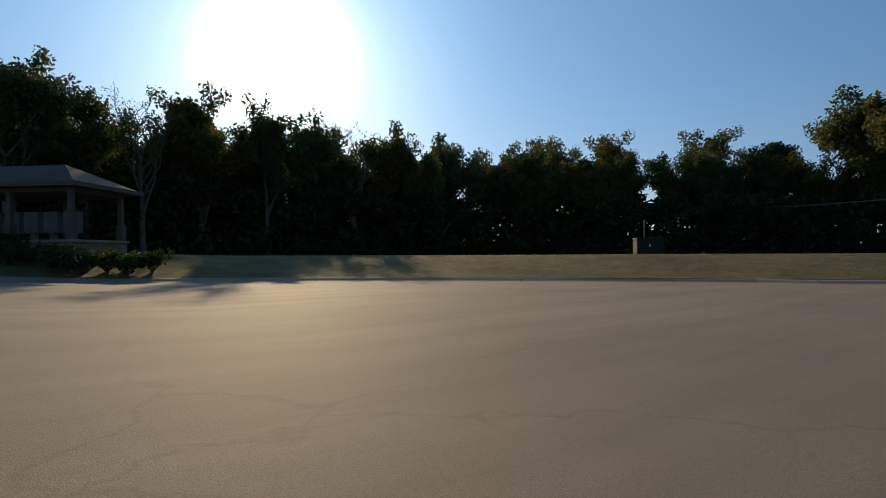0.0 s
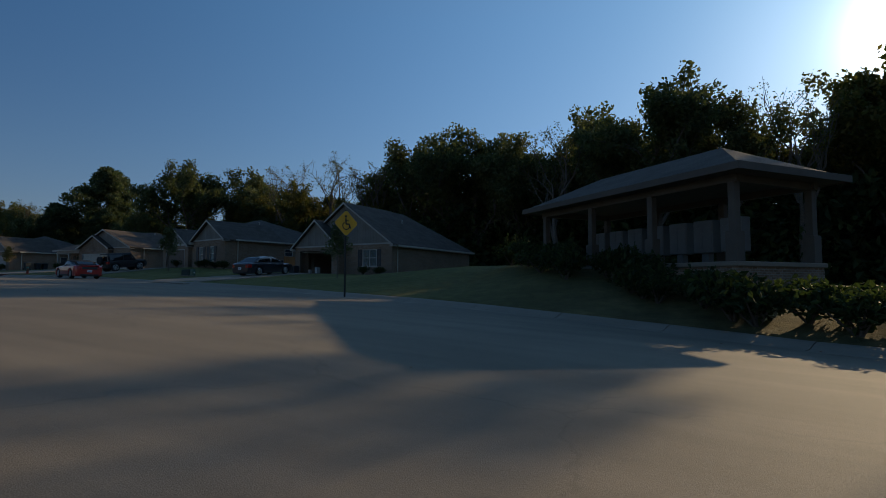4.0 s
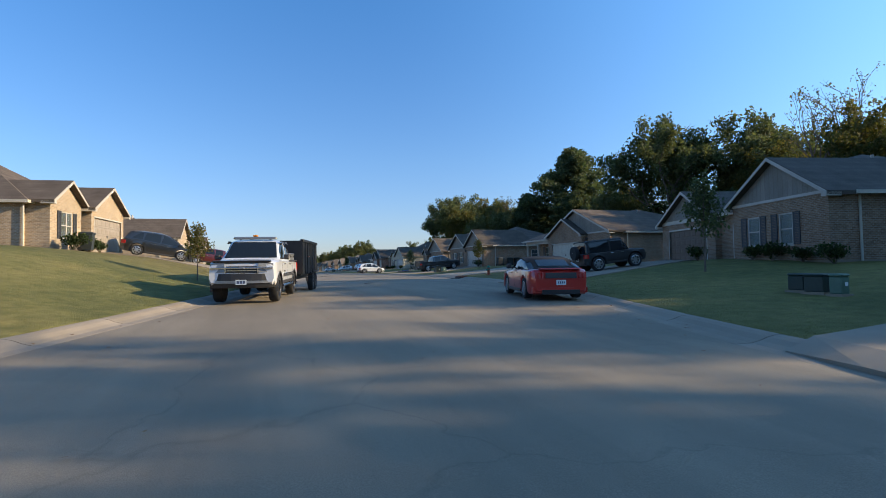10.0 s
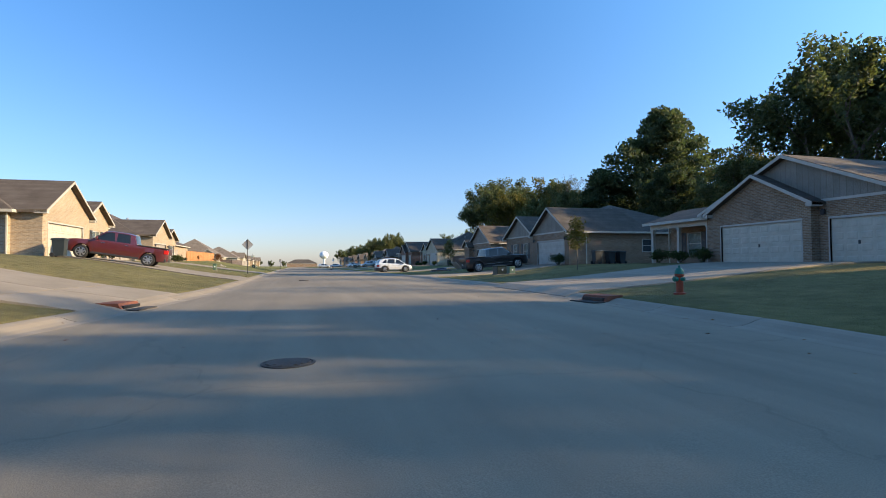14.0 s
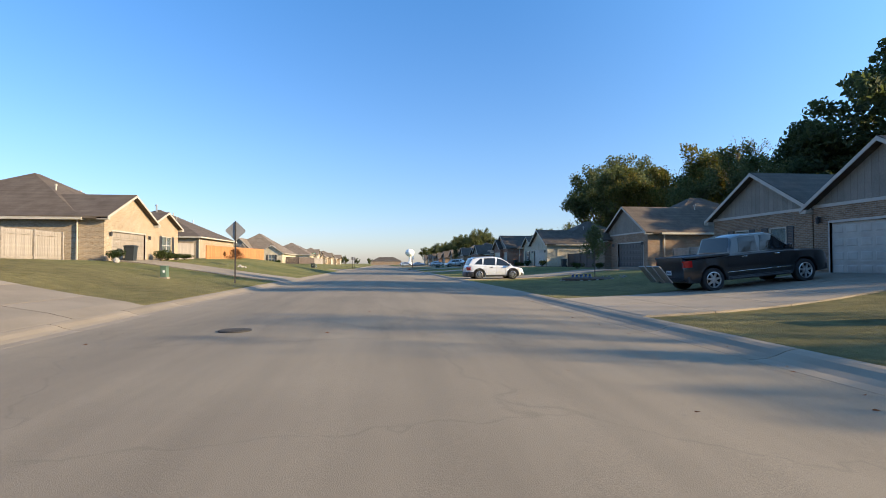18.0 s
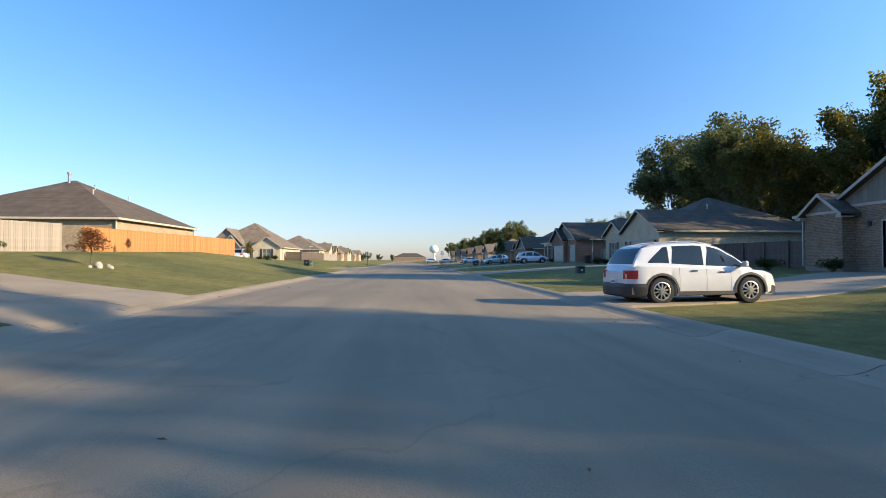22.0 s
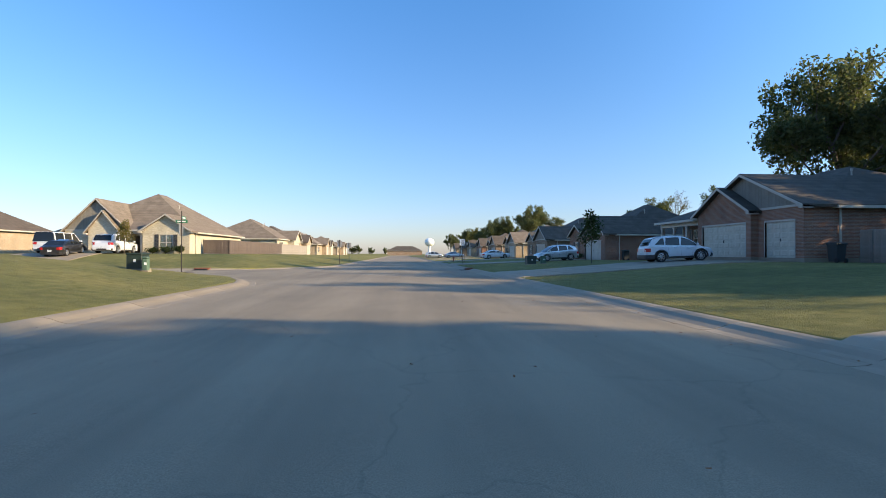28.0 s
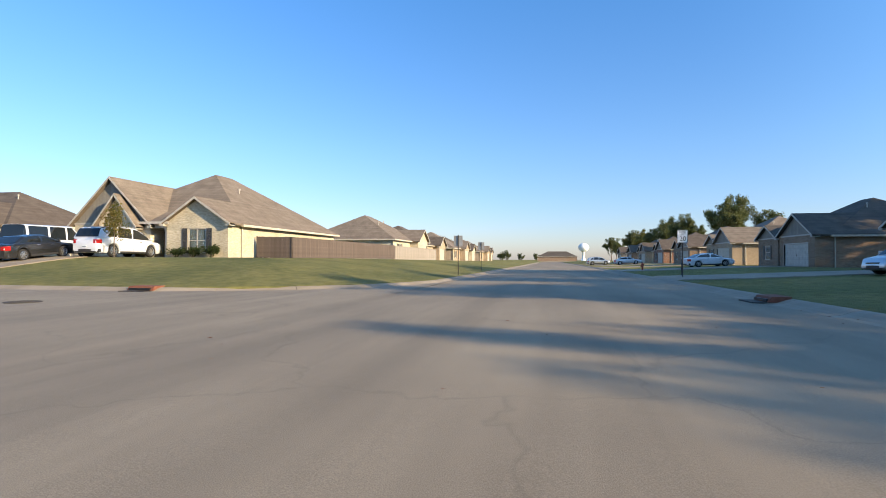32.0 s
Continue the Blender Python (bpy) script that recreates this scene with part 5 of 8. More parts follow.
def suv(name, m, label, pm, L=4.67, W=1.88, H=1.7, r=0.37, **kw):
    k, b = L / 4.67, 0.5 * H + 0.14
    return vehicle(name, m, label, "car", pm, L, W, [(-L / 2, b - 0.02), (-L / 2 + 0.25, b + 0.1), (-1.4 * k, b + 0.11), (-0.4 * k, b + 0.05), (0.7 * k, b), (1.2 * k, b - 0.02), (1.9 * k, b - 0.09), (2.2 * k, b - 0.18), (L / 2, b - 0.34)],
                   [(-L / 2 + 0.16, b + 0.08), (-L / 2 + 0.3, H - 0.32), (-L / 2 + 0.46, H - 0.14), (-1.5 * k, H - 0.07), (-0.9 * k, H - 0.02), (-0.3 * k, H), (0.2 * k, H - 0.03), (0.55 * k, H - 0.12), (1.0 * k, H - 0.36), (1.5 * k, b - 0.03)],
                   r, (-1.34 * k, 1.4 * k), 0.2, 0.24, rails=True, windows=[(-1.72 * k, -1.08 * k, 0.85), (-1.0 * k, -0.02 * k, 30.0), (0.06 * k, 1.28 * k, 30.0)], tail_from=0.6, blunt=0.2, tuck=0.82, **kw)


def sedan(name, m, label, pm, L=4.85, W=1.85, H=1.45, r=0.33, **kw):
    b = 0.96
    return vehicle(name, m, label, "car", pm, L, W, [(-L / 2, b), (-1.5, b + 0.04), (0.9, b - 0.01), (1.9, b - 0.12), (L / 2, b - 0.24)],
                   [(-1.95, b), (-1.1, H - 0.06), (-0.4, H), (0.3, H - 0.04), (1.25, b)], r, (-1.38, 1.4), 0.16, 0.22,
                   windows=[(-1.5, -0.16, 0.75), (-0.08, 1.05, 30.0)], tail_from=0.6, **kw)


def pickup(name, m, label, pm, L=5.8, W=2.03, H=1.92, r=0.41, cab=(-0.75, 1.55), axles=(-1.75, 1.9), **kw):
    b = 0.65 * H
    c0, c1 = cab
    return vehicle(name, m, label, "pickup truck", pm, L, W, [(-L / 2, b - 0.02), (c0, b), (c1 - 0.2, b), (c1, b - 0.03), (L / 2 - 0.4, b - 0.1), (L / 2, b - 0.2)],
                   [(c0, b), (c0 + 0.16, H - 0.08), (c0 + 0.6, H), (c1 - 1.0, H), (c1 - 0.75, H - 0.05), (c1, b)], r, axles, 0.32, 0.28,
                   bed=(-L / 2 + 0.1, c0 - 0.05, kw.pop("rail", 0.05)), windows=[(c0 + 0.36, c0 + 1.12, 8.0), (c0 + 1.2, c1 - 0.12, 30.0)], tail_from=0.78, **kw)


def strip(owner, name, mat, x0, x1, y, z0, z1, th=0.012, bev=0.004, label=""):
    """A flat moulding on a flank at y."""
    mb = MB()
    mb.box(x0, x1, min(y, y + math.copysign(th, y)), max(y, y + math.copysign(th, y)), z0, z1, bev=bev)
    return part(name, mb, mat, owner, label)


# white pickup with black dump trailer, facing the camera, on the left kerb
WHITE_CAR = paint("white", (0.56, 0.58, 0.62))
wp = vehicle("pickup_truck", on_ground(48.6, 9.75, 180 - 10.5, 0.02), "white extended-cab pickup with a light bar, parked at the kerb", "pickup truck", WHITE_CAR, 5.8, 2.03,
             [(-2.9, 1.3), (-0.85, 1.32), (1.4, 1.36), (1.6, 1.38), (2.5, 1.36), (2.9, 1.3)], [(-0.85, 1.32), (-0.74, 1.95), (-0.4, 2.05), (0.5, 2.06), (0.8, 2.0), (1.6, 1.37)], 0.44, (-1.7, 2.0), 0.5, 0.29,
             rim_mat=BLACK_ALLOY, pillars=[(1.52, 0.84, 0.06), (0.42, 0.38, 0.07), (-0.42, -0.36, 0.13)], spokes=6, bed=(-2.8, -0.9, 0.03), cladding=BLACK_PLASTIC, blunt=0.05, lamps=False, mirror_mat=BLACK_PLASTIC, windows=[(-0.66, 0.02, 9.0), (0.16, 1.3, 30.0)])
for s in (-1, 1):
    strip(wp, "side_moulding", CHROME, -1.25, 1.2, s * 1.012, 0.86, 0.9)
    strip(wp, "side_moulding", BLACK_PLASTIC, -1.25, 1.2, s * 1.012, 0.78, 0.855)
    strip(wp, "model_badge", CHROME, 0.78, 1.08, s * 1.012, 0.95, 0.99)
    strip(wp, "step_bar", CHROME, -1.2, 1.2, s * 0.95, 0.44, 0.52, 0.09, 0.02)
    for a, b in ((0.2, 0.85), (-0.62, 0.0)):
        mb = MB()
        mb.rings([[(a, s * 0.86, 1.99), (a, s * 0.915, 1.93), (a, s * 0.87, 2.01)], [(b, s * 0.86, 1.99), (b, s * 0.915, 1.93), (b, s * 0.87, 2.01)]])
        part("rain_visor", mb, BLACK_PLASTIC, wp)
    for z0, z1 in ((1.14, 1.26), (0.98, 1.08)):
        mb = MB()
        mb.rings([[(2.72, s * (0.5 + q * 0.42), z0), (2.935 - q * 0.06, s * (0.5 + q * 0.44), z0), (2.925 - q * 0.06, s * (0.5 + q * 0.44), z1), (2.7, s * (0.5 + q * 0.42), z1)] for q in (0, 0.5, 1)])
        part("headlight", mb, LAMP_CLEAR, wp, "stacked clear headlight")
    mb = MB()
    mb.box(-2.93, -2.8, min(s * 0.86, s * 0.99), max(s * 0.86, s * 0.99), 0.9, 1.25, bev=0.015)
    part("tail_light", mb, LAMP_RED, wp, "red tail light")
    mb = MB()
    mb.box(2.84, 2.952, min(s * 0.46, s * 0.5), max(s * 0.46, s * 0.5), 0.93, 1.12, bev=0.008)
    part("grille_surround", mb, CHROME, wp)
mb = MB()
mb.box(2.82, 2.955, -0.93, 0.93, 1.085, 1.135, bev=0.012)
mb.box(2.82, 2.955, -0.46, 0.46, 0.92, 0.955, bev=0.012)
part("grille_crossbar", mb, CHROME, wp, "chrome bars across the grille")
mb = MB()
mb.box(2.94, 2.975, -0.09, 0.09, 1.085, 1.135, bev=0.01)
part("grille_badge", mb, STEEL, wp)
mb = MB()
mb.rings([[(2.76, y, 1.3), (2.9, y, 1.28), (2.93, y, 1.33), (2.8, y, 1.35)] for y in (-0.86, 0.86)])
part("hood_deflector", mb, BLACK_PLASTIC, wp, "dark bug deflector along the hood edge")
mb = MB()
mb.rings([[(2.7, y, 0.72), (2.99 - 0.2 * abs(y) ** 3, y, 0.72), (2.97 - 0.2 * abs(y) ** 3, y, 0.93), (2.7, y, 0.95)] for y in (-0.97, -0.85, -0.6, -0.3, 0.0, 0.3, 0.6, 0.85, 0.97)])
part("bumper_pad", mb, BLACK_PLASTIC, wp)
mb = MB()
mb.rings([[(2.7, y, 0.64), (3.0 - 0.2 * abs(y) ** 3, y, 0.64), (3.0 - 0.2 * abs(y) ** 3, y, 0.715), (2.7, y, 0.715)] for y in (-0.97, -0.85, -0.6, -0.3, 0.0, 0.3, 0.6, 0.85, 0.97)])
part("bumper_bar", mb, STEEL, wp, "bright bumper bar")
mb = MB()
mb.rings([[(2.7, y, 0.48), (2.93 - 0.2 * abs(y) ** 3, y, 0.5), (2.98 - 0.2 * abs(y) ** 3, y, 0.635), (2.7, y, 0.635)] for y in (-0.96, -0.8, -0.4, 0.4, 0.8, 0.96)])
part("bumper_valance", mb, BLACK_PLASTIC, wp)
mb = MB()
mb.box(3.002, 3.015, -0.16, 0.16, 0.6, 0.75)
pl = part("number_plate", mb, PLATE, wp)
mb = MB()
for y in (-0.09, 0.0, 0.09):
    mb.box(3.016, 3.019, y - 0.035, y + 0.035, 0.63, 0.72)
part("plate_bar", mb, INK, pl)
light_bar = thing("light_bar", on_ground(48.6, 9.75, 169.5) @ pose(0.7, 0, 2.075), "white amber-lensed light bar on a pickup roof", "light bar")
mb = MB()
mb.box(-0.14, 0.12, -0.72, 0.72, 0.0, 0.09, bev=0.03)
part("bar", mb, STEEL, light_bar)
mb = MB()
mb.box(-0.1, 0.06, -0.08, 0.08, 0.092, 0.16, bev=0.02)
part("beacon", mb, LAMP_AMBER, light_bar)
for s in (-0.5, 0.5):
    mb = MB()
    mb.box(-0.03, 0.03, s - 0.03, s + 0.03, -0.03, 0.025)
    part("bracket", mb, BLACK_PLASTIC, light_bar)


def dump_trailer(m):
    t = thing("dump_trailer", m, "tall black steel dump trailer with ramps at its tail", "trailer")
    L, W, z0, z1 = 4.9, 2.1, 0.78, 2.22
    for y in (-W / 2, W / 2 - 0.06):
        mb = MB()
        mb.box(-L / 2, L / 2, y, y + 0.06, z0, z1)
        part("side_panel", mb, TRAILER_BLACK, t)
        sg = -1 if y < 0 else 1
        ye = y if sg < 0 else y + 0.06
        for i in range(7):
            x = -L / 2 + 0.05 + (L - 0.1) * i / 6
            mb = MB()
            mb.box(x - 0.04, x + 0.04, min(ye, ye + sg * 0.03), max(ye, ye + sg * 0.03), z0, z1 - 0.06)
            part("stake", mb, TRAILER_BLACK, t)
        mb = MB()
        mb.box(-L / 2 - 0.03, L / 2 + 0.03, min(ye - sg * 0.07, ye + sg * 0.07), max(ye - sg * 0.07, ye + sg * 0.07), z1 - 0.06, z1 + 0.06, bev=0.015)
        part("top_rail", mb, TRAILER_BLACK, t)
        for k, mt in enumerate((RED_TAPE, WHITE_TAPE, RED_TAPE)):
            mb = MB()
            mb.box(0.1 + k * 0.14, 0.24 + k * 0.14, min(ye, ye + sg * 0.008), max(ye, ye + sg * 0.008), 1.52, 1.57)
            part("reflective_tape", mb, mt, t)
        mb = MB()
        mb.prism([(-1.05, ye - sg * 0.02, 0.72), (-1.05, ye + sg * 0.28, 0.86), (0.95, ye + sg * 0.28, 0.86), (0.95, ye - sg * 0.02, 0.72)], (0, 0, 0.03))
        part("mudguard", mb, TRAILER_BLACK, t)
    for x, nm in ((-L / 2 - 0.06, "tail_gate"), (L / 2, "front_panel")):
        mb = MB()
        mb.box(x, x + 0.06, -W / 2, W / 2, z0, z1)
        for y in np.linspace(-W / 2 + 0.1, W / 2 - 0.1, 4) if x < 0 else ():
            mb.box(x - 0.04, x + 0.1, y - 0.04, y + 0.04, z0, z1 + 0.02)
        part(nm, mb, TRAILER_BLACK, t)
    mb = MB()
    mb.box(-L / 2, L / 2, -W / 2 + 0.06, W / 2 - 0.06, z0 - 0.06, z0)
    part("floor", mb, TRAILER_BLACK, t)
    for y in (-0.55, 0.45):
        mb = MB()
        mb.box(-L / 2 - 0.1, L / 2 + 0.2, y, y + 0.1, 0.5, 0.72)
        part("chassis_rail", mb, TRAILER_BLACK, t)
    mb = MB()
    for s in (-1, 1):
        mb.rings([[(L / 2 + 0.1, s * 0.55, 0.5), (L / 2 + 0.1, s * 0.47, 0.5), (L / 2 + 0.1, s * 0.47, 0.62), (L / 2 + 0.1, s * 0.55, 0.62)], [(L / 2 + 1.5, s * 0.06, 0.5), (L / 2 + 1.5, s * 0.0, 0.5), (L / 2 + 1.5, s * 0.0, 0.62), (L / 2 + 1.5, s * 0.06, 0.62)]])
    part("drawbar", mb, TRAILER_BLACK, t)
    mb = MB()
    mb.tube((L / 2 + 1.0, 0.25, 0.02), (L / 2 + 1.0, 0.25, 0.8), 0.04)
    mb.box(L / 2 + 0.88, L / 2 + 1.12, 0.14, 0.36, 0.0, 0.03)
    part("jack", mb, STEEL, t)
    for x in (-0.55, 0.42):
        for s in (-1, 1):
            wheel_parts(t, x, s * (W / 2 + 0.1), 0.4, 0.23, BLACK_ALLOY, 6, 0.58)
    for y in (-0.75, 0.45):
        r = MB()
        for e in (0, 0.3):
            r.prism([(-L / 2 - 0.1, y + e, 0.62), (-L / 2 - 1.25, y + e, 0.02), (-L / 2 - 1.25, y + e, 0.1), (-L / 2 - 0.1, y + e, 0.7)], (0, 0.035, 0))
        for i in range(5):
            q = (i + 0.5) / 5
            x, z = -L / 2 - 0.1 - 1.15 * q, 0.66 - 0.6 * q
            r.box(x - 0.03, x + 0.03, y, y + 0.335, z - 0.02, z + 0.02)
        part("loading_ramp", r, TRAILER_BLACK, t, "open steel loading ramp let down behind")
    for y in (-0.9, 0.8):
        mb = MB()
        mb.box(-L / 2 - 0.115, -L / 2 - 0.1, y, y + 0.12, 0.62, 0.7)
        part("tail_light", mb, LAMP_RED, t)
    return t


trailer = dump_trailer(Matrix.Translation((54.25, 8.5, road_z(54.25))) @ pose(0, 0, 0, 0, 1.0, 180 - 12.5))

# red convertible at the right kerb
CANVAS = plain("black_canvas", (0.007, 0.007, 0.008), 0.9)
rc = vehicle("convertible_car", on_ground(45.05, 0.2, -14.5), "red convertible with its black soft top up, parked at the kerb", "car", paint("red", (0.42, 0.02, 0.015)), 4.78, 1.92,
        [(-2.39, 0.98), (-1.2, 1.0), (0.55, 0.95), (1.5, 0.9), (2.1, 0.8), (2.39, 0.66)], [(-1.75, 0.98), (-1.0, 1.3), (-0.35, 1.38), (0.1, 1.33), (0.75, 0.95)], 0.345, (-1.32, 1.4), 0.15, 0.25,
        rim_mat=plain("dark_alloy", (0.3, 0.3, 0.31), 0.35, 0.85), roof_mat=CANVAS, pillars=[(0.68, 0.08, 0.05)], spokes=10, trim=paint("red", (0.42, 0.02, 0.015)), lamps=False)
# soft top over the back of the cabin, with its rear window
mb = MB()
top_z = lambda x: float(np.interp(x, [-1.78, -1.0, -0.35, 0.1], [0.99, 1.305, 1.385, 1.335]))
mb.rings([[(x, -0.9, 0.96), (x, -0.9 + 0.1 * q, 0.96 + q * (top_z(x) - 1.0) * 0.9), (x, -0.66 + 0.1 * (1 - q), top_z(x) + 0.01), (x, 0, top_z(x) + 0.03), (x, 0.66 - 0.1 * (1 - q), top_z(x) + 0.01), (x, 0.9 - 0.1 * q, 0.96 + q * (top_z(x) - 1.0) * 0.9), (x, 0.9, 0.96)] for x, q in ((-1.8, 0.1), (-1.5, 0.55), (-1.2, 0.8), (-1.0, 1.0), (-0.72, 1.0))])
soft = part("soft_top", mb, CANVAS, rc, "black canvas soft top", smooth=True)
mb = MB()
mb.rings([[(x, y, top_z(x) + 0.036 - 0.02 * abs(y)) for x in (-1.62, -1.12)] + [(x, y, top_z(x) + 0.02 - 0.02 * abs(y)) for x in (-1.12, -1.62)] for y in (-0.52, -0.2, 0.2, 0.52)])
part("rear_window", mb, CAR_GLASS, soft)
mb = MB()
mb.rings([[(-2.42, y, 0.7), (-2.36, y, 0.7), (-2.34, y, 0.88), (-2.4, y, 0.88)] for y in (-0.5, -0.2, 0.2, 0.5)])
part("tail_panel", mb, BLACK_PLASTIC, rc, "black panel between the tail lights")
for s in (-1, 1):
    for k in range(3):
        mb = MB()
        y0 = s * (0.56 + 0.1 * k)
        mb.rings([[(-2.425 + 0.02 * k, y, 0.7), (-2.3, y, 0.7), (-2.28, y, 0.89), (-2.405 + 0.02 * k, y, 0.89)] for y in (y0, y0 + s * 0.065)])
        part("tail_light", mb, LAMP_RED, rc, "tail light of three red bars")
    mb = MB()
    mb.rings([[(2.3 - q * 0.3, s * (0.5 + q * 0.36), 0.56), (2.38 - q * 0.3, s * (0.5 + q * 0.36), 0.56), (2.33 - q * 0.3, s * (0.5 + q * 0.36), 0.64), (2.25 - q * 0.3, s * (0.5 + q * 0.36), 0.64)] for q in (0, 0.5, 1)])
    part("headlight", mb, LAMP_CLEAR, rc)
mb = MB()
mb.rings([[(-2.4, y, 0.985), (-2.1, y, 1.0), (-2.38, y, 1.025)] for y in (-0.68, -0.4, 0.4, 0.68)])
part("boot_lip", mb, paint("red", (0.42, 0.02, 0.015)), rc)
mb = MB()
mb.rings([[(-2.41, y, 0.2), (-2.2, y, 0.18), (-2.2, y, 0.34), (-2.42, y, 0.34)] for y in (-0.6, -0.3, 0.3, 0.6)])
part("diffuser", mb, BLACK_PLASTIC, rc)
sedan("sedan", on_ground(32.2, -6.0, -91), "dark navy saloon parked nose-in on a driveway", paint("navy", (0.008, 0.011, 0.02)), group="parked cars")
suv("suv", on_ground(69.6, 16.4, -82), "black sport utility car parked on a sloping driveway", paint("black", (0.012, 0.013, 0.015)), group="parked cars")
pickup("pickup_truck", on_ground(90.9, 14.3, 95), "maroon crew-cab pickup on a driveway", paint("maroon", (0.08, 0.013, 0.015)), 5.7, 2.0, 1.9, 0.4, cab=(-1.0, 1.5))
dp = pickup("pickup_truck", on_ground(96.3, -13.4, -87.5), "dark navy crew-cab pickup with alloy wheels on a driveway", paint("dark", (0.005, 0.006, 0.009)), 5.8, 2.05, 1.95, 0.42, cab=(-1.1, 1.5), axles=(-1.85, 1.85), rim_mat=ALLOY)
for s in (-1, 1):
    strip(dp, "side_moulding", CHROME, -1.3, 1.3, s * 1.022, 0.62, 0.645)
    strip(dp, "step_bar", BLACK_PLASTIC, -1.2, 1.2, s * 0.99, 0.36, 0.43, 0.09, 0.02)
rack = part("hitch_bar", (lambda m: (m.box(-3.35, -2.85, -0.05, 0.05, 0.4, 0.48), m)[1])(MB()), BLACK_PLASTIC, dp)
for i in range(3):
    mb = MB()
    mb.prism([(-3.3, -0.75 + i * 0.5, 0.42), (-3.3, -0.35 + i * 0.5, 0.42), (-3.75, -0.35 + i * 0.5, 1.05), (-3.75, -0.75 + i * 0.5, 1.05)], (0.03, 0, 0.03))
    part("rack_panel", mb, SIGN_BACK, rack, "grey folded cargo-carrier panel")
suv("suv", on_ground(117.9, -8.4, -87, 0.0), "white sport utility car with roof rails, parked nose-in on a driveway", paint("white", (0.56, 0.58, 0.62)), 4.45, 1.86, 1.72, cladding=BLACK_PLASTIC, group="parked cars", spokes=10, skirt=0.58)
suv("suv", on_ground(174.6, -17.5, -94), "small white crossover parked before a garage", paint("white", (0.56, 0.58, 0.62)), 4.28, 1.78, 1.65, 0.34, cladding=BLACK_PLASTIC, skirt=0.5, group="parked cars")
suv("suv", on_ground(196.3, -16.2, 98), "silver crossover facing the street on a driveway", paint("silver", (0.45, 0.48, 0.52), 0.6), 4.52, 1.84, 1.66, 0.35, group="parked cars")
sedan("sedan", on_ground(228.6, -15.6, -80), "white saloon parked on a driveway", paint("white", (0.56, 0.58, 0.62)), group="parked cars")
sedan("sedan", on_ground(270.0, -13.0, -90), "silver saloon parked on a driveway", paint("silver", (0.45, 0.48, 0.52), 0.6), group="parked cars")
suv("suv", on_ground(197.4, 28.6, 2), "long white sport utility wagon before a garage", paint("white", (0.56, 0.58, 0.62)), 5.6, 2.0, 1.95, 0.39, group="parked cars")
vehicle("van", on_ground(196.9, 33.6, 2), "white passenger van before a garage", "van", paint("white", (0.56, 0.58, 0.62)), 5.5, 2.0, [(-2.75, 1.15), (1.4, 1.15), (2.1, 1.05), (2.75, 0.85)], [(-2.7, 1.15), (-2.55, 2.0), (0.9, 2.05), (1.9, 1.1)], 0.36, (-1.7, 1.75), 0.22, 0.23,
        pillars=[(1.8, 0.95, 0.05), (0.4, 0.4, 0.07), (-0.9, -0.9, 0.07), (-2.4, -2.4, 0.09)], group="parked cars")
sedan("sedan", on_ground(193.6, 31.2, 5), "dark grey saloon on the corner-house driveway", paint("black", (0.012, 0.013, 0.015)), group="parked cars")
suv("suv", on_ground(284.0, -9.0, -85), "pale silver car far down the street", paint("silver", (0.45, 0.48, 0.52), 0.6), group="parked cars")


def jeep(m):
    v = vehicle("jeep", m, "black open-sided jeep with a spare wheel on its tail", "jeep", plain("satin_black_paint", (0.012, 0.012, 0.013), 0.5, wear=0.1), 4.1, 1.8,
                [(-2.05, 1.12), (0.7, 1.12), (0.9, 1.12), (2.05, 1.05)], [(-1.95, 1.12), (-1.85, 1.8), (0.5, 1.82), (0.85, 1.12)], 0.42, (-1.2, 1.25), 0.34, 0.28,
                roof_mat=plain("jeep_canvas", (0.018, 0.018, 0.02), 0.85), pillars=[(0.84, 0.55, 0.05), (-0.35, -0.35, 0.05), (-1.75, -1.75, 0.07)], tuck=0.9, tail_from=0.8)
    mb = MB()
    mb.lathe([(0.26, -0.13), (0.38, -0.13), (0.41, -0.08), (0.41, 0.08), (0.38, 0.13), (0.26, 0.13)], (-2.22, 0, 1.18), 24, axis="x")
    s = part("spare_wheel", mb, RUBBER, v, smooth=True)
    mb = MB()
    mb.lathe([(0.02, -0.11), (0.24, -0.1), (0.27, 0.1), (0.02, 0.1)], (-2.24, 0, 1.18), 12, axis="x")
    part("rim", mb, ALLOY, s)
    mb = MB()
    mb.box(-2.12, -2.0, -0.2, 0.2, 1.0, 1.3)
    part("spare_bracket", mb, BLACK_PLASTIC, v)


jeep(on_ground(55.2, -10.4, -96))


# ---- driveways and walks ----
DRIVES = []


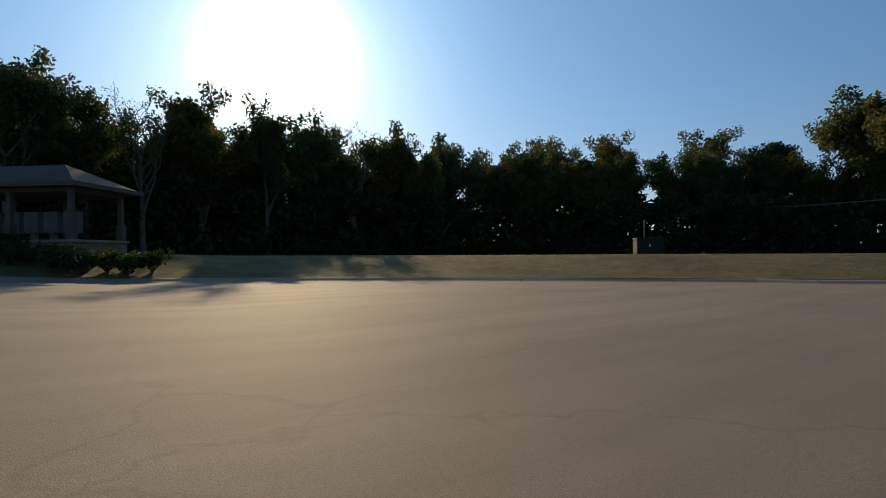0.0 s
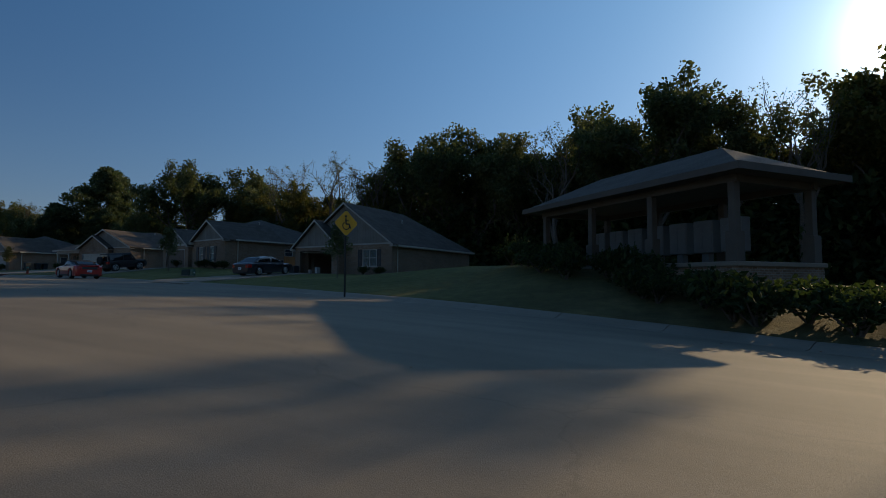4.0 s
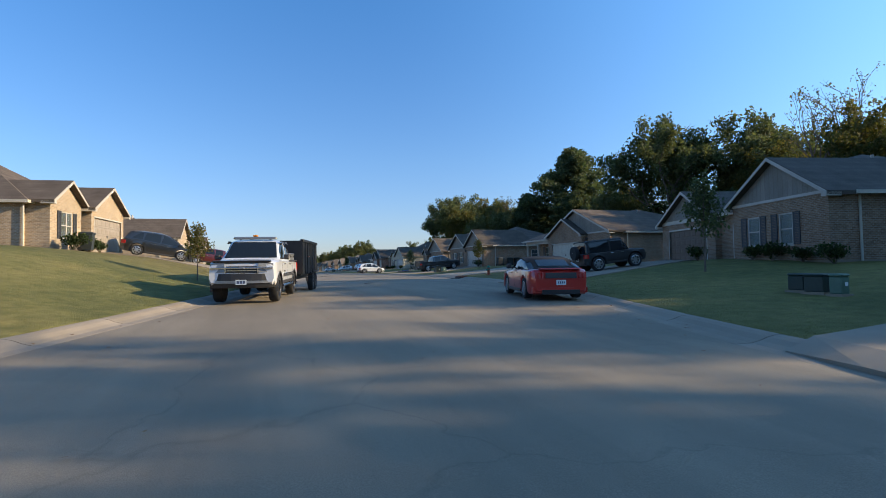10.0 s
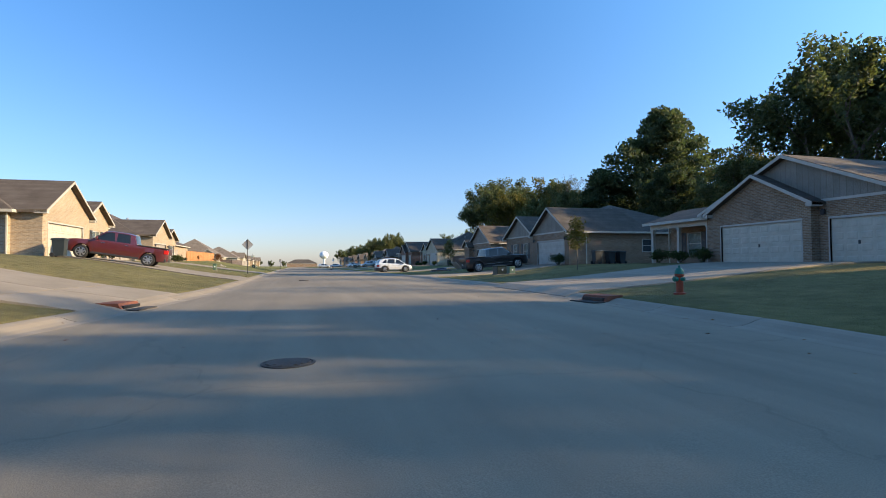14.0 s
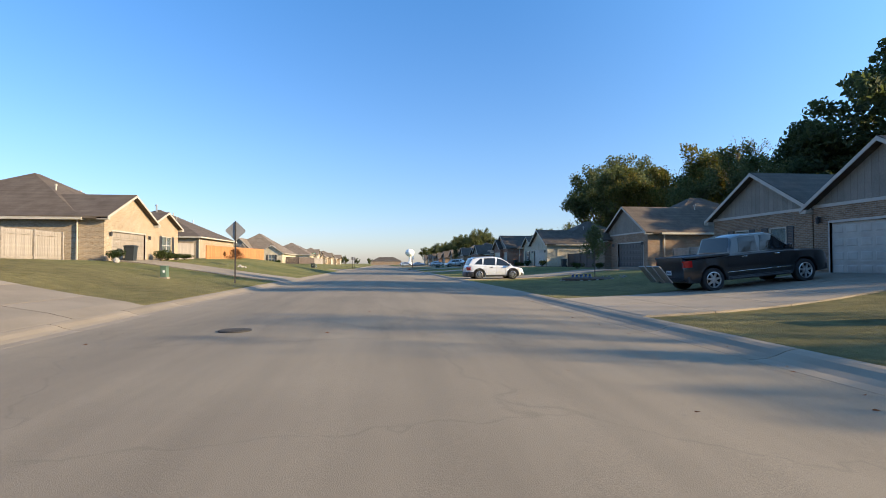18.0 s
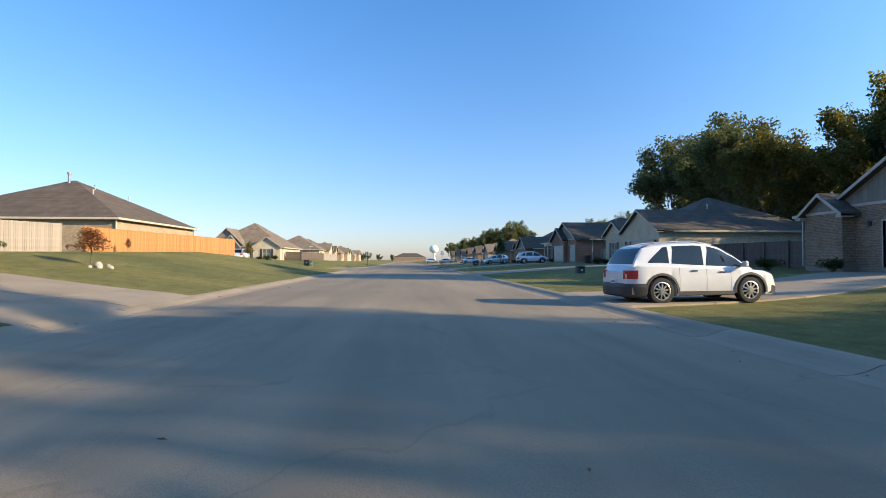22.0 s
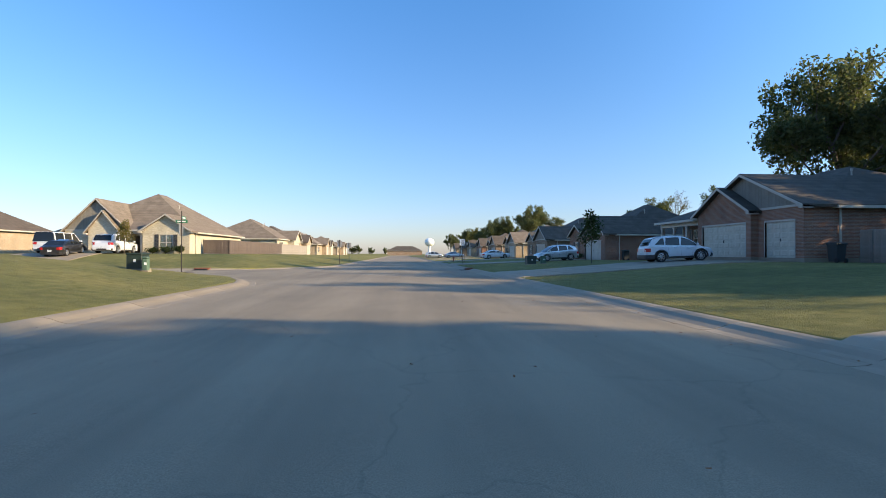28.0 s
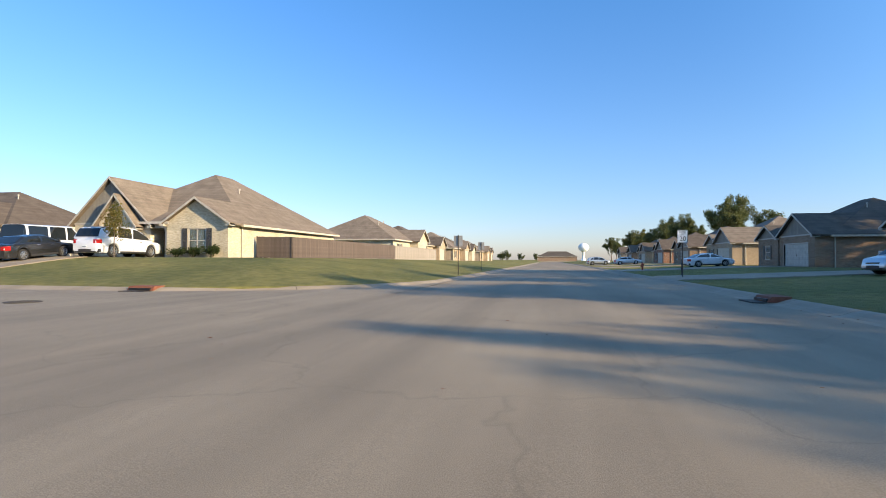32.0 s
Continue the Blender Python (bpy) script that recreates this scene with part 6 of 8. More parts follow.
def drive(pts_near, pts_far, label="pale concrete driveway"):
    """A slab from two kerb points to two points at the garage, cut into bays."""
    d = thing("driveway", Matrix(), label, "driveway", "driveways", "structure")
    (a, b), (c, e) = pts_near, pts_far
    DRIVES.append((a, b, e, c))
    n, k = 5, 2
    P = lambda u, v: Vector(a).lerp(Vector(b), u).lerp(Vector(c).lerp(Vector(e), u), v)
    for i in range(n):
        for j in range(k):
            m = 3
            mb = MB()
            g = 0.012
            grid = []
            for q in range(m + 1):
                v = (i + (0, 0.2, 0.45, 1)[q]) / n if i == 0 else (i + q / m) / n
                v = min(max(v, i / n + 0.001), (i + 1) / n - 0.001)
                row = []
                for u in (j / k + g / 6, (j + 0.5) / k, (j + 1) / k - g / 6):
                    p = P(u, v)
                    row.append((p.x, p.y, ground_z(p.x, p.y) + 0.05))
                grid.append(row)
            o = Vector(grid[0][0])
            top = [[Vector(p) - o for p in r] for r in grid]
            low = [[p - Vector((0, 0, 0.2)) for p in r] for r in top]
            for q in range(m):
                for w in range(2):
                    mb.face([top[q][w], top[q][w + 1], top[q + 1][w + 1], top[q + 1][w]])
            edge = [*top[0], *[r[-1] for r in top[1:]], *reversed(top[-1][:-1]), *[r[0] for r in reversed(top[1:-1])]]
            le = [p - Vector((0, 0, 0.2)) for p in edge]
            for q in range(len(edge)):
                w = (q + 1) % len(edge)
                mb.face([edge[q], edge[w], le[w], le[q]])
            part("slab", mb, CONCRETE, d, at=Matrix.Translation(o))


drive(((28.6, 4.3), (33.8, 2.7)), ((30.8, -13.4), (35.1, -13.9)))
drive(((50.2, -2.3), (56.6, -3.5)), ((53.7, -15.3), (58.1, -16.4)))
drive(((68.4, -4.95), (75.2, -5.15)), ((69.0, -20.1), (77.4, -20.1)))
drive(((88.9, -5.3), (94.6, -5.3)), ((92.3, -18.0), (98.2, -18.0)))
drive(((115.9, -5.3), (121.7, -5.3)), ((120.7, -22.0), (126.2, -22.0)))
drive(((142.8, -5.3), (148.4, -5.3)), ((148.0, -22.0), (153.6, -22.0)))
drive(((167.6, -5.3), (174.6, -5.3)), ((169.5, -21.8), (177.8, -21.8)))
for x0 in (197.0, 219.5, 241.0, 262.0, 283.0, 304.0):
    drive(((x0 + 0.6, -5.3), (x0 + 7.6, -5.3)), ((x0 + 1.0, -21.7), (x0 + 6.4, -21.7)))
drive(((66.2, 7.7), (72.2, 6.9)), ((66.8, 19.4), (72.1, 18.7)))
drive(((86.4, 6.3), (93.4, 6.3)), ((89.4, 17.4), (96.4, 17.2)))
drive(((112.8, 6.3), (120.6, 6.3)), ((114.0, 17.4), (119.2, 17.4)))
drive(((184.4, 36.0), (184.4, 28.0)), ((200.4, 35.4), (200.4, 28.9)))
kerbs("kerb_right", KRS, -1, 5, 230)
kerbs("kerb_left", KL1, 1, 5, 177)
kerbs("kerb_corner", KL2, 1, 183, 300)


# ---- fences ----
BOARD = {}


def board_mesh(mat, w, h):
    key = (mat.name, w, h)
    if key not in BOARD:
        mb = MB()
        mb.prism([(-w / 2, 0, 0), (w / 2, 0, 0), (w / 2, 0, h - 0.03), (w / 2 - 0.03, 0, h), (-w / 2 + 0.03, 0, h), (-w / 2, 0, h - 0.03)], (0, 0.018, 0))
        BOARD[key] = mb.mesh("board", [mat])
    return BOARD[key]


def fence(p0, p1, z0, z1, h, mat, label, pieces=True, w=0.14, rails_front=False, group="garden fences"):
    p0, p1 = Vector(p0), Vector(p1)
    d = p1 - p0
    L = d.length
    ang = math.atan2(d.y, d.x)
    f = thing("fence", Matrix.Translation((p0.x, p0.y, z0)) @ pose(0, 0, 0, 0, 0, math.degrees(ang)), label, "fence", group)
    n = int(L / w)
    me = board_mesh(mat, w - 0.008, h)
    rest = MB()
    for i in range(n):
        x = (i + 0.5) * w
        z = (z1 - z0) * x / L + random.uniform(-0.015, 0.015)
        if pieces:
            o = new("board", me)
            o.parent = f
            o.matrix_basis = pose(x, random.uniform(-0.004, 0.004), z, 0, 0, random.uniform(-0.4, 0.4))
        else:
            rest.box(x - w / 2 + 0.005, x + w / 2 - 0.005, 0, 0.018, z, z + h)
    if not pieces:
        part("boards", rest, mat, f, kind="stuff")
    for k in range(int(L / 2.4) + 1):
        x = min(k * 2.4, L - 0.05)
        mb = MB()
        y0 = -0.11 if rails_front else 0.03
        mb.box(x - 0.045, x + 0.045, y0, y0 + 0.09, (z1 - z0) * x / L - 0.25, (z1 - z0) * x / L + h + 0.02)
        part("fence_post", mb, mat, f)
    for q in (0.22, h - 0.3):
        mb = MB()
        y0 = -0.04 if rails_front else 0.02
        mb.rings([[(0, y0, q), (0, y0 + 0.036, q), (0, y0 + 0.036, q + 0.09), (0, y0, q + 0.09)], [(L, y0, q + z1 - z0), (L, y0 + 0.036, q + z1 - z0), (L, y0 + 0.036, q + 0.09 + z1 - z0), (L, y0, q + 0.09 + z1 - z0)]])
        part("fence_rail", mb, mat, f)
    return f


fence((134.4, 18.0), (160.6, 18.0), 1.55, 1.8, 1.62, CEDAR_PIECE, "new orange cedar privacy fence of upright boards")
fence((160.6, 18.1), (160.6, 34.0), 1.8, 1.9, 1.62, CEDAR_PIECE, "new orange cedar privacy fence of upright boards")
fence((127.0, 20.0), (134.3, 19.2), 1.42, 1.58, 1.75, GREYWOOD, "weathered grey board gate and fence")
fence((102.6, 20.0), (112.4, 19.4), 1.4, 1.4, 1.8, GREYWOOD, "weathered grey board gate and fence", rails_front=True)
fence((48.0, 28.0), (62.8, 25.6), 1.7, 1.9, 2.0, BROWNWOOD, "brown board fence beside a brick house")
fence((42.2, -19.6), (35.8, -18.6), ground_z(42.2, -19.6), ground_z(35.8, -18.6), 1.6, CEDAR_PIECE, "reddish cedar board fence between two brick houses")
fence((203.2, 22.2), (203.2, 19.4), 1.2, 1.15, 1.55, BROWNWOOD, "dark brown stained board fence")
fence((203.2, 19.3), (228.2, 19.0), 1.15, 1.15, 1.55, BROWNWOOD, "dark brown stained board fence")
fence((228.4, 19.2), (252.0, 19.2), 1.0, 0.95, 1.7, GREYWOOD, "weathered grey board fence")
fence((160.9, -25.0), (168.9, -25.0), 0.75, 0.8, 1.8, GREYWOOD, "weathered grey board fence")
fence((132.6, -24.5), (147.2, -25.0), 0.7, 0.75, 1.8, BROWNWOOD, "dark brown stained board fence")
fence((107.5, -24.0), (119.8, -24.2), 0.85, 0.72, 1.8, GREYWOOD, "pale weathered board gate and fence")


# ---- trees and shrubs ----
def limb(mb, p, d, length, r, depth, rng, tips, bend=0.25, seg=6):
    """A tapering limb in three pieces that forks at its end."""
    pts, q = [Vector(p)], Vector(d).normalized()
    for i in range(3):
        q = (q + Vector((rng.uniform(-bend, bend), rng.uniform(-bend, bend), rng.uniform(-0.05, bend)))).normalized()
        pts.append(pts[-1] + q * length / 3)
    u = q.orthogonal().normalized()
    w = q.cross(u)
    rings = []
    for i, c in enumerate(pts):
        rr = r * (1 - 0.5 * i / 3)
        rings.append([c + (u * math.cos(a) + w * math.sin(a)) * rr for a in (2 * math.pi * k / seg for k in range(seg))])
    mb.rings(rings, False)
    tips.append((pts[2], r))
    tips.append((pts[-1], r))
    if depth > 0:
        for k in range(rng.choice((2, 3, 3))):
            a = rng.uniform(0, 2 * math.pi)
            side = (u * math.cos(a) + w * math.sin(a)) * rng.uniform(0.45, 0.95)
            limb(mb, pts[-1] if k else pts[2], q + side + Vector((0, 0, 0.12)), length * rng.uniform(0.6, 0.82), r * 0.52, depth - 1, rng, tips, bend, max(4, seg - 1))


def leaves(tips, rng, n, size, spread, squash=0.8, keep=1.0):
    """Small folded leaf sprays scattered round the twig tips."""
    g = np.random.default_rng(rng.randrange(1 << 30))
    tips = [t for t in tips if rng.random() < keep]
    c = np.array([tuple(t[0]) for t in tips])
    idx = g.integers(0, len(c), n)
    off = g.normal(0, 1, (n, 3))
    off /= np.maximum(np.linalg.norm(off, axis=1, keepdims=True), 1e-6)
    off *= (g.random((n, 1)) ** 0.45) * spread
    off[:, 2] *= squash
    cen = c[idx] + off
    a = g.normal(0, 1, (n, 3))
    a /= np.linalg.norm(a, axis=1, keepdims=True)
    b = np.cross(a, g.normal(0, 1, (n, 3)))
    b /= np.maximum(np.linalg.norm(b, axis=1, keepdims=True), 1e-6)
    s = size * g.uniform(0.55, 1.3, (n, 1))
    k = np.cross(a, b) * s * 0.25
    v = np.stack([cen - a * s, cen + b * s * 0.55 + k, cen + a * s, cen - b * s * 0.55 + k], 1).reshape(-1, 3)
    mb = MB()
    mb.v = [tuple(p) for p in v.tolist()]
    mb.f = [(4 * i, 4 * i + 1, 4 * i + 2, 4 * i + 3) for i in range(n)]
    mb.mi = [0] * n
    return mb


def tree_meshes(seed, H, style):
    rng = random.Random(seed)
    wood, tips = MB(), []
    if style == "pine":
        wood.tube((0, 0, -0.5), (0, 0, H * 0.95), H * 0.02, 0.03, 8)
        lv = []
        n = 46
        for i in range(n):
            z = H * (0.22 + 0.76 * i / n)
            a = i * 2.4 + rng.uniform(-0.4, 0.4)
            rad = H * 0.36 * (1 - (i / n) ** 2.6) * rng.uniform(0.55, 1.15) + 0.6
            e = Vector((math.cos(a) * rad, math.sin(a) * rad, z + rad * 0.22))
            wood.tube((0, 0, z), e, 0.09, 0.03, 5)
            for q in (0.45, 0.75, 1.0):
                lv.append((Vector((0, 0, z)).lerp(e, q), 0.1))
        return wood, leaves(lv, rng, 20000, 0.3, 1.5, 0.7)
    if style == "young":
        wood.tube((0, 0, -0.2), (0, 0, H * 0.5), 0.045, 0.035, 7)
        for i in range(9):
            a, z = i * 2.4, H * (0.4 + 0.5 * i / 9)
            e = Vector((math.cos(a) * H * 0.2 * (1.1 - i / 9), math.sin(a) * H * 0.2 * (1.1 - i / 9), z + H * 0.14))
            wood.tube((0, 0, z * 0.9), e, 0.022, 0.008, 5)
            tips += [(e, 0.02), (Vector((0, 0, z)).lerp(e, 0.5), 0.02)]
        wood.tube((0, 0, H * 0.5), (0, 0, H * 0.95), 0.03, 0.01, 6)
        tips.append((Vector((0, 0, H * 0.95)), 0.02))
        return wood, leaves(tips, rng, 1500, 0.09, H * 0.13, 1.0)
    bare = style == "bare"
    th = H * (0.32 if style == "oak" else 0.42)
    lean = Vector((rng.uniform(-0.06, 0.06), rng.uniform(-0.06, 0.06), 1))
    tops = []
    rings, p = [], Vector((0, 0, -0.6))
    r0 = H * 0.022
    for i in range(6):
        q = i / 5
        c = Vector((lean.x * th * q + math.sin(q * 3) * 0.15, lean.y * th * q, -0.6 + (th + 0.6) * q))
        rr = r0 * (1.5 - 0.75 * q ** 0.5 if q < 0.25 else 1.12 - 0.42 * q)
        rings.append([c + Vector((math.cos(a) * rr, math.sin(a) * rr, 0)) for a in (2 * math.pi * k / 9 for k in range(9))])
        tops.append(c)
    wood.rings(rings, False)
    base = tops[-1]
    n = 5 if style == "oak" else 4
    for k in range(n):
        a = 2 * math.pi * k / n + rng.uniform(-0.4, 0.4)
        out = 0.85 if style == "oak" else 0.5
        limb(wood, base - Vector((0, 0, th * 0.16 * (k % 3))), Vector((math.cos(a) * out, math.sin(a) * out, 1.0)), H * 0.27, r0 * 0.55, 3, rng, tips, 0.28)
    limb(wood, base, Vector((0.05, 0.02, 1)), H * 0.3, r0 * 0.6, 3, rng, tips, 0.2)
    tips = [t for t in tips if t[0].z > th * 0.75]
    k = H * 0.94 / max(t[0].z for t in tips)
    if bare:
        return wood, leaves(tips, rng, 1100, 0.17, H * 0.035, 0.9, 0.6)
    return wood, leaves(tips, rng, 17000 if style == "oak" else 11000, 0.27, H * 0.06, 0.9)


TREE = {}


def tree(kind, x, y, H, label, style="oak", leaf=None, seed=0, ref=20.0, group="woodland edge", z=None, name="tree", turn=None):
    key = (style, leaf.name, seed)
    if key not in TREE:
        wood, crown = tree_meshes(seed * 7 + 3, ref, style)
        a, b = wood.mesh("trunk", [BARK], True, False), crown.mesh("crown", [leaf], False, False)
        ks = [v.co.z for v in b.vertices]
        TREE[key] = (a, b, max(ks))
    a, b, top = TREE[key]
    k = H / top
    t = thing(name, Matrix.Translation((x, y, (ground_z(x, y) if z is None else z) - 0.05)) @ pose(0, 0, 0, 0, 0, (x * 37 + y * 11) % 360 if turn is None else turn) @ Matrix.Diagonal((k, k, k, 1)), label, "tree", group)
    for nm, me in (("trunk", a), ("crown", b)):
        o = new(nm, me)
        o.parent = t
    return t


OAK, BAREL, PINEL, AUT = "broad oak with dark green crown behind the houses", "thin half-bare tree with pale branches", "tall dense pine behind the houses", "oak turning yellow-green at the wood's edge"
PLACES = [
    # behind the pavilion and the first houses
    (30.5, -49, 22.8, "o", 0), (36.0, -50, 23.6, "o", 2), (41.5, -51, 24, "o", 1), (17, -41, 21, "b", 0), (11, -40, 22, "t", 1), (4.8, -36, 22.5, "o", 1), (-3, -40, 21, "t", 0), (-9, -38, 21.5, "b", 1), (-17, -42, 21, "a", 0), (-26, -40, 20, "t", 1),
    (-34, -46, 21, "o", 2), (-42, -42, 20, "b", 0), (-52, -48, 22, "a", 1), (-60, -40, 20, "o", 0), (-68, -48, 21, "t", 0), (-80, -44, 22, "o", 1), (-92, -45, 24, "o", 2), (-104, -34, 20, "a", 0),
    (-118, -18, 20, "o", 0), (-126, -6, 17, "p", 0), (-122, 12, 22, "o", 1), (-112, 24, 23, "a", 1), (-100, 34, 24, "o", 2), (-88, 44, 25, "o", 0), (-80, 58, 25, "t", 0), (-72, 72, 26, "o", 1),
    # hidden oaks at x 24 and 14 are added to shade road and lawn
    (24, -51, 24, "o", 1), (14, -52, 26, "o", 0), (22, -50, 20, "t", 0), (0, -52, 21, "o", 2), (-20, -56, 21, "o", 0), (-45, -60, 22, "t", 1), (-75, -62, 22, "o", 1), (-110, -56, 22, "o", 2),
    # behind B, C, D
    (48, -47, 19, "b", 1), (56.5, -48, 20.4, "b", 0), (51, -50, 15, "a", 0), (70, -52, 21.4, "b", 1), (63, -49, 16.5, "a", 1), (77, -54, 15, "o", 0), (90.6, -48, 23, "o", 1), (88.7, -58, 22.8, "o", 2), (84.5, -60, 21, "o", 0), (79, -56, 16, "a", 0),
    (100, -44, 13, "o", 0), (106, -52, 15, "a", 1), (124, -53.4, 24.8, "p", 0), (115, -48, 14.5, "p", 1), (130, -46, 16, "p", 1), (131.6, -38, 13.4, "o", 2), (140, -46, 16.5, "b", 0), (147, -44, 17, "a", 0), (151, -50, 18, "o", 1),
    (161, -42, 16, "a", 1), (167, -57, 20.5, "b", 0), (171, -45, 20, "o", 1), (180, -48, 22, "o", 0), (189, -55, 24.6, "o", 1), (198, -51, 24.2, "o", 2), (205, -56, 25.5, "o", 0),
    # further down the street
    (232, -58, 14, "o", 1), (246, -52, 13, "o", 0), (272, -70, 18.5, "b", 1), (294, -40, 15.8, "o", 2), (322, -46, 18, "o", 1), (340, -52, 15, "a", 0), (358, -44, 17, "o", 0), (376, -40, 15, "o", 2), (392, -46, 19, "o", 1), (410, -34, 14, "o", 0),
    (430, -42, 16, "a", 1), (455, -30, 13, "o", 2), (480, -50, 16, "o", 1), (520, -40, 15, "o", 0), (560, -60, 16, "o", 2), (640, -80, 16, "o", 1), (540, 60, 9, "o", 1), (560, 95, 9, "a", 0), (430, 120, 9, "o", 0), (330, 130, 9, "o", 2), (260, 150, 10, "o", 1), (200, 140, 10, "a", 1),
]
STYLE = {"o": ("oak", LEAF_OAK, OAK), "a": ("oak", LEAF_AUTUMN, AUT), "b": ("bare", LEAF_AUTUMN, BAREL), "t": ("tall", LEAF_OAK, "tall narrow oak with an open crown"), "p": ("pine", LEAF_DARK, PINEL)}
for x, y, h, k, sd in PLACES:
    h *= 1.5 if x < -92 else 1.24 if x < -14 else 1.04 if x < 8 else 0.98 if x < 30 else 1.04 if x < 230 else 1.0
    st, lf, lb = STYLE[k]
    tree(k, x, y, h, lb, st, lf, sd)

# second row of the wood
rw = random.Random(21)
for x in np.arange(-140, 199, 6.5):
    y = -55 - rw.uniform(0, 7)
    if x < -60:
        y += (-60 - x) * 1.05
    hgt = rw.uniform(21, 24.5) if x < 34 else rw.uniform(15, 17) if x < 92 else rw.uniform(10, 12.5) if x < 128 else rw.uniform(14, 16.5) if x < 158 else rw.uniform(15, 18)
    st, lf, lb = STYLE[rw.choice("oatoa")]
    tree("w", float(x) + rw.uniform(-2, 2), y, hgt, lb, st, lf, rw.choice((0, 1)))

# low tree line beyond the last houses
for i in range(26):
    st, lf, lb = STYLE[rw.choice("ooa")]
    fx, fy = 600 + rw.uniform(-30, 60), 16 + i * 9.5 + rw.uniform(-3, 3)
    tree("f", fx, fy, rw.uniform(9, 12), "distant tree beyond the last houses", st, lf, rw.choice((0, 1)), group="distant tree line", z=ground_z(fx, fy) - 3.2)

# undergrowth along the wood
def thicket():
    rng = random.Random(5)
    tips = []
    for x in np.arange(-130, 206, 1.1):
        for _ in range(9):
            y = (-46 if x > 12 else -38) - rng.uniform(0, 9 if x > 12 else 15) + (0 if x > -90 else (abs(x + 90)) * 0.6)
            if x < -60:
                y += (-60 - x) * 1.0
            z = ground_z(x, y)
            tips.append((Vector((x + rng.uniform(-1, 1), y, z + 0.2 + rng.random() ** 1.5 * (11.0 if x < 34 else 8.0 if x < 92 else 5.0))), 0))
    # oversized dark sprays put the wood's shade into leaf colour and close sky gaps
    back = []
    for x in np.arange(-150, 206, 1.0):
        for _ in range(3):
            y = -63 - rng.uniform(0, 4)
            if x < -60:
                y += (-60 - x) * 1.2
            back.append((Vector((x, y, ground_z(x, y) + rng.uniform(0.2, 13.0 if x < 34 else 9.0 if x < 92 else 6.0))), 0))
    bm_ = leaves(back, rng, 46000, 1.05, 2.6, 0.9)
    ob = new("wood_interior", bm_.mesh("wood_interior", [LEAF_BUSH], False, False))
    tagged(ob, "large dark leaf sprays standing in for the wood's shaded depth", "undergrowth", kind="stuff")
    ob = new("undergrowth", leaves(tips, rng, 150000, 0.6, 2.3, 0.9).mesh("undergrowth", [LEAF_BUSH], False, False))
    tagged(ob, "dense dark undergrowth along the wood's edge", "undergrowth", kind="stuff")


thicket()
YOUNG = "young staked lawn tree with a thin trunk"
tree("y", 54.6, 12.4, 2.8, YOUNG, "young", LEAF_AUTUMN, 0, 4.0, "young street trees")
tree("y", 46.0, -8.4, 4.5, "small dense dark-leaved lawn tree before a brick house", "young", LEAF_DARK, 2, 4.0, "young street trees")
tree("y", 21.6, -0.8, 3.6, YOUNG, "young", LEAF_OAK, 1, 4.0, "young street trees")
tree("y", 109.7, -13.2, 3.7, "narrow young tree in a stone-edged bed", "young", LEAF_OAK, 2, 4.0, "young street trees")
tree("y", 180.6, -14.2, 4.2, "dark-leaved young lawn tree with a thin trunk", "young", LEAF_BUSH, 1, 4.0, "young street trees")
tree("y", 81.5, -13.0, 3.4, YOUNG, "young", LEAF_AUTUMN, 0, 4.0, "young street trees")
tree("y", 194.6, 26.4, 3.4, YOUNG, "young", LEAF_AUTUMN, 1, 4.0, "young street trees")
maple = tree("y", 126.0, 12.9, 1.7, "small spreading red-leaved maple on the lawn", "young", LEAF_MAPLE, 0, 4.0, "young street trees")
maple.matrix_basis = maple.matrix_basis @ Matrix.Diagonal((1.9, 1.9, 1.0, 1))
tree("y", 137.0, 17.0, 0.9, "small reddish shrub before a fence", "young", LEAF_MAPLE, 1, 4.0, "young street trees")

BUSH = {}


def shrub(x, y, r, h, leaf=LEAF_BUSH, label="clipped dark green shrub beside a house", z=None):
    key = leaf.name
    if key not in BUSH:
        rng = random.Random(11)
        st = MB()
        tips = []
        for i in range(9):
            a = i * 2.4
            e = Vector((math.cos(a) * 0.6 * (i % 3) / 2, math.sin(a) * 0.6 * (i % 3) / 2, rng.uniform(0.35, 0.75)))
            st.tube((0, 0, -0.05), e, 0.03, 0.012, 5)
            tips.append((e, 0))
        BUSH[key] = (st.mesh("branchwork", [BARK], False, False), leaves(tips, rng, 750, 0.085, 0.42, 0.8).mesh("foliage", [leaf], False, False))
    s = thing("shrub", Matrix.Translation((x, y, ground_z(x, y) if z is None else z)) @ pose(0, 0, 0, 0, 0, (x * 51) % 360) @ Matrix.Diagonal((r, r, h, 1)), label, "shrub", "shrubs along the house fronts")
    for nm, me in zip(("branchwork", "foliage"), BUSH[key]):
        o = new(nm, me)
        o.parent = s


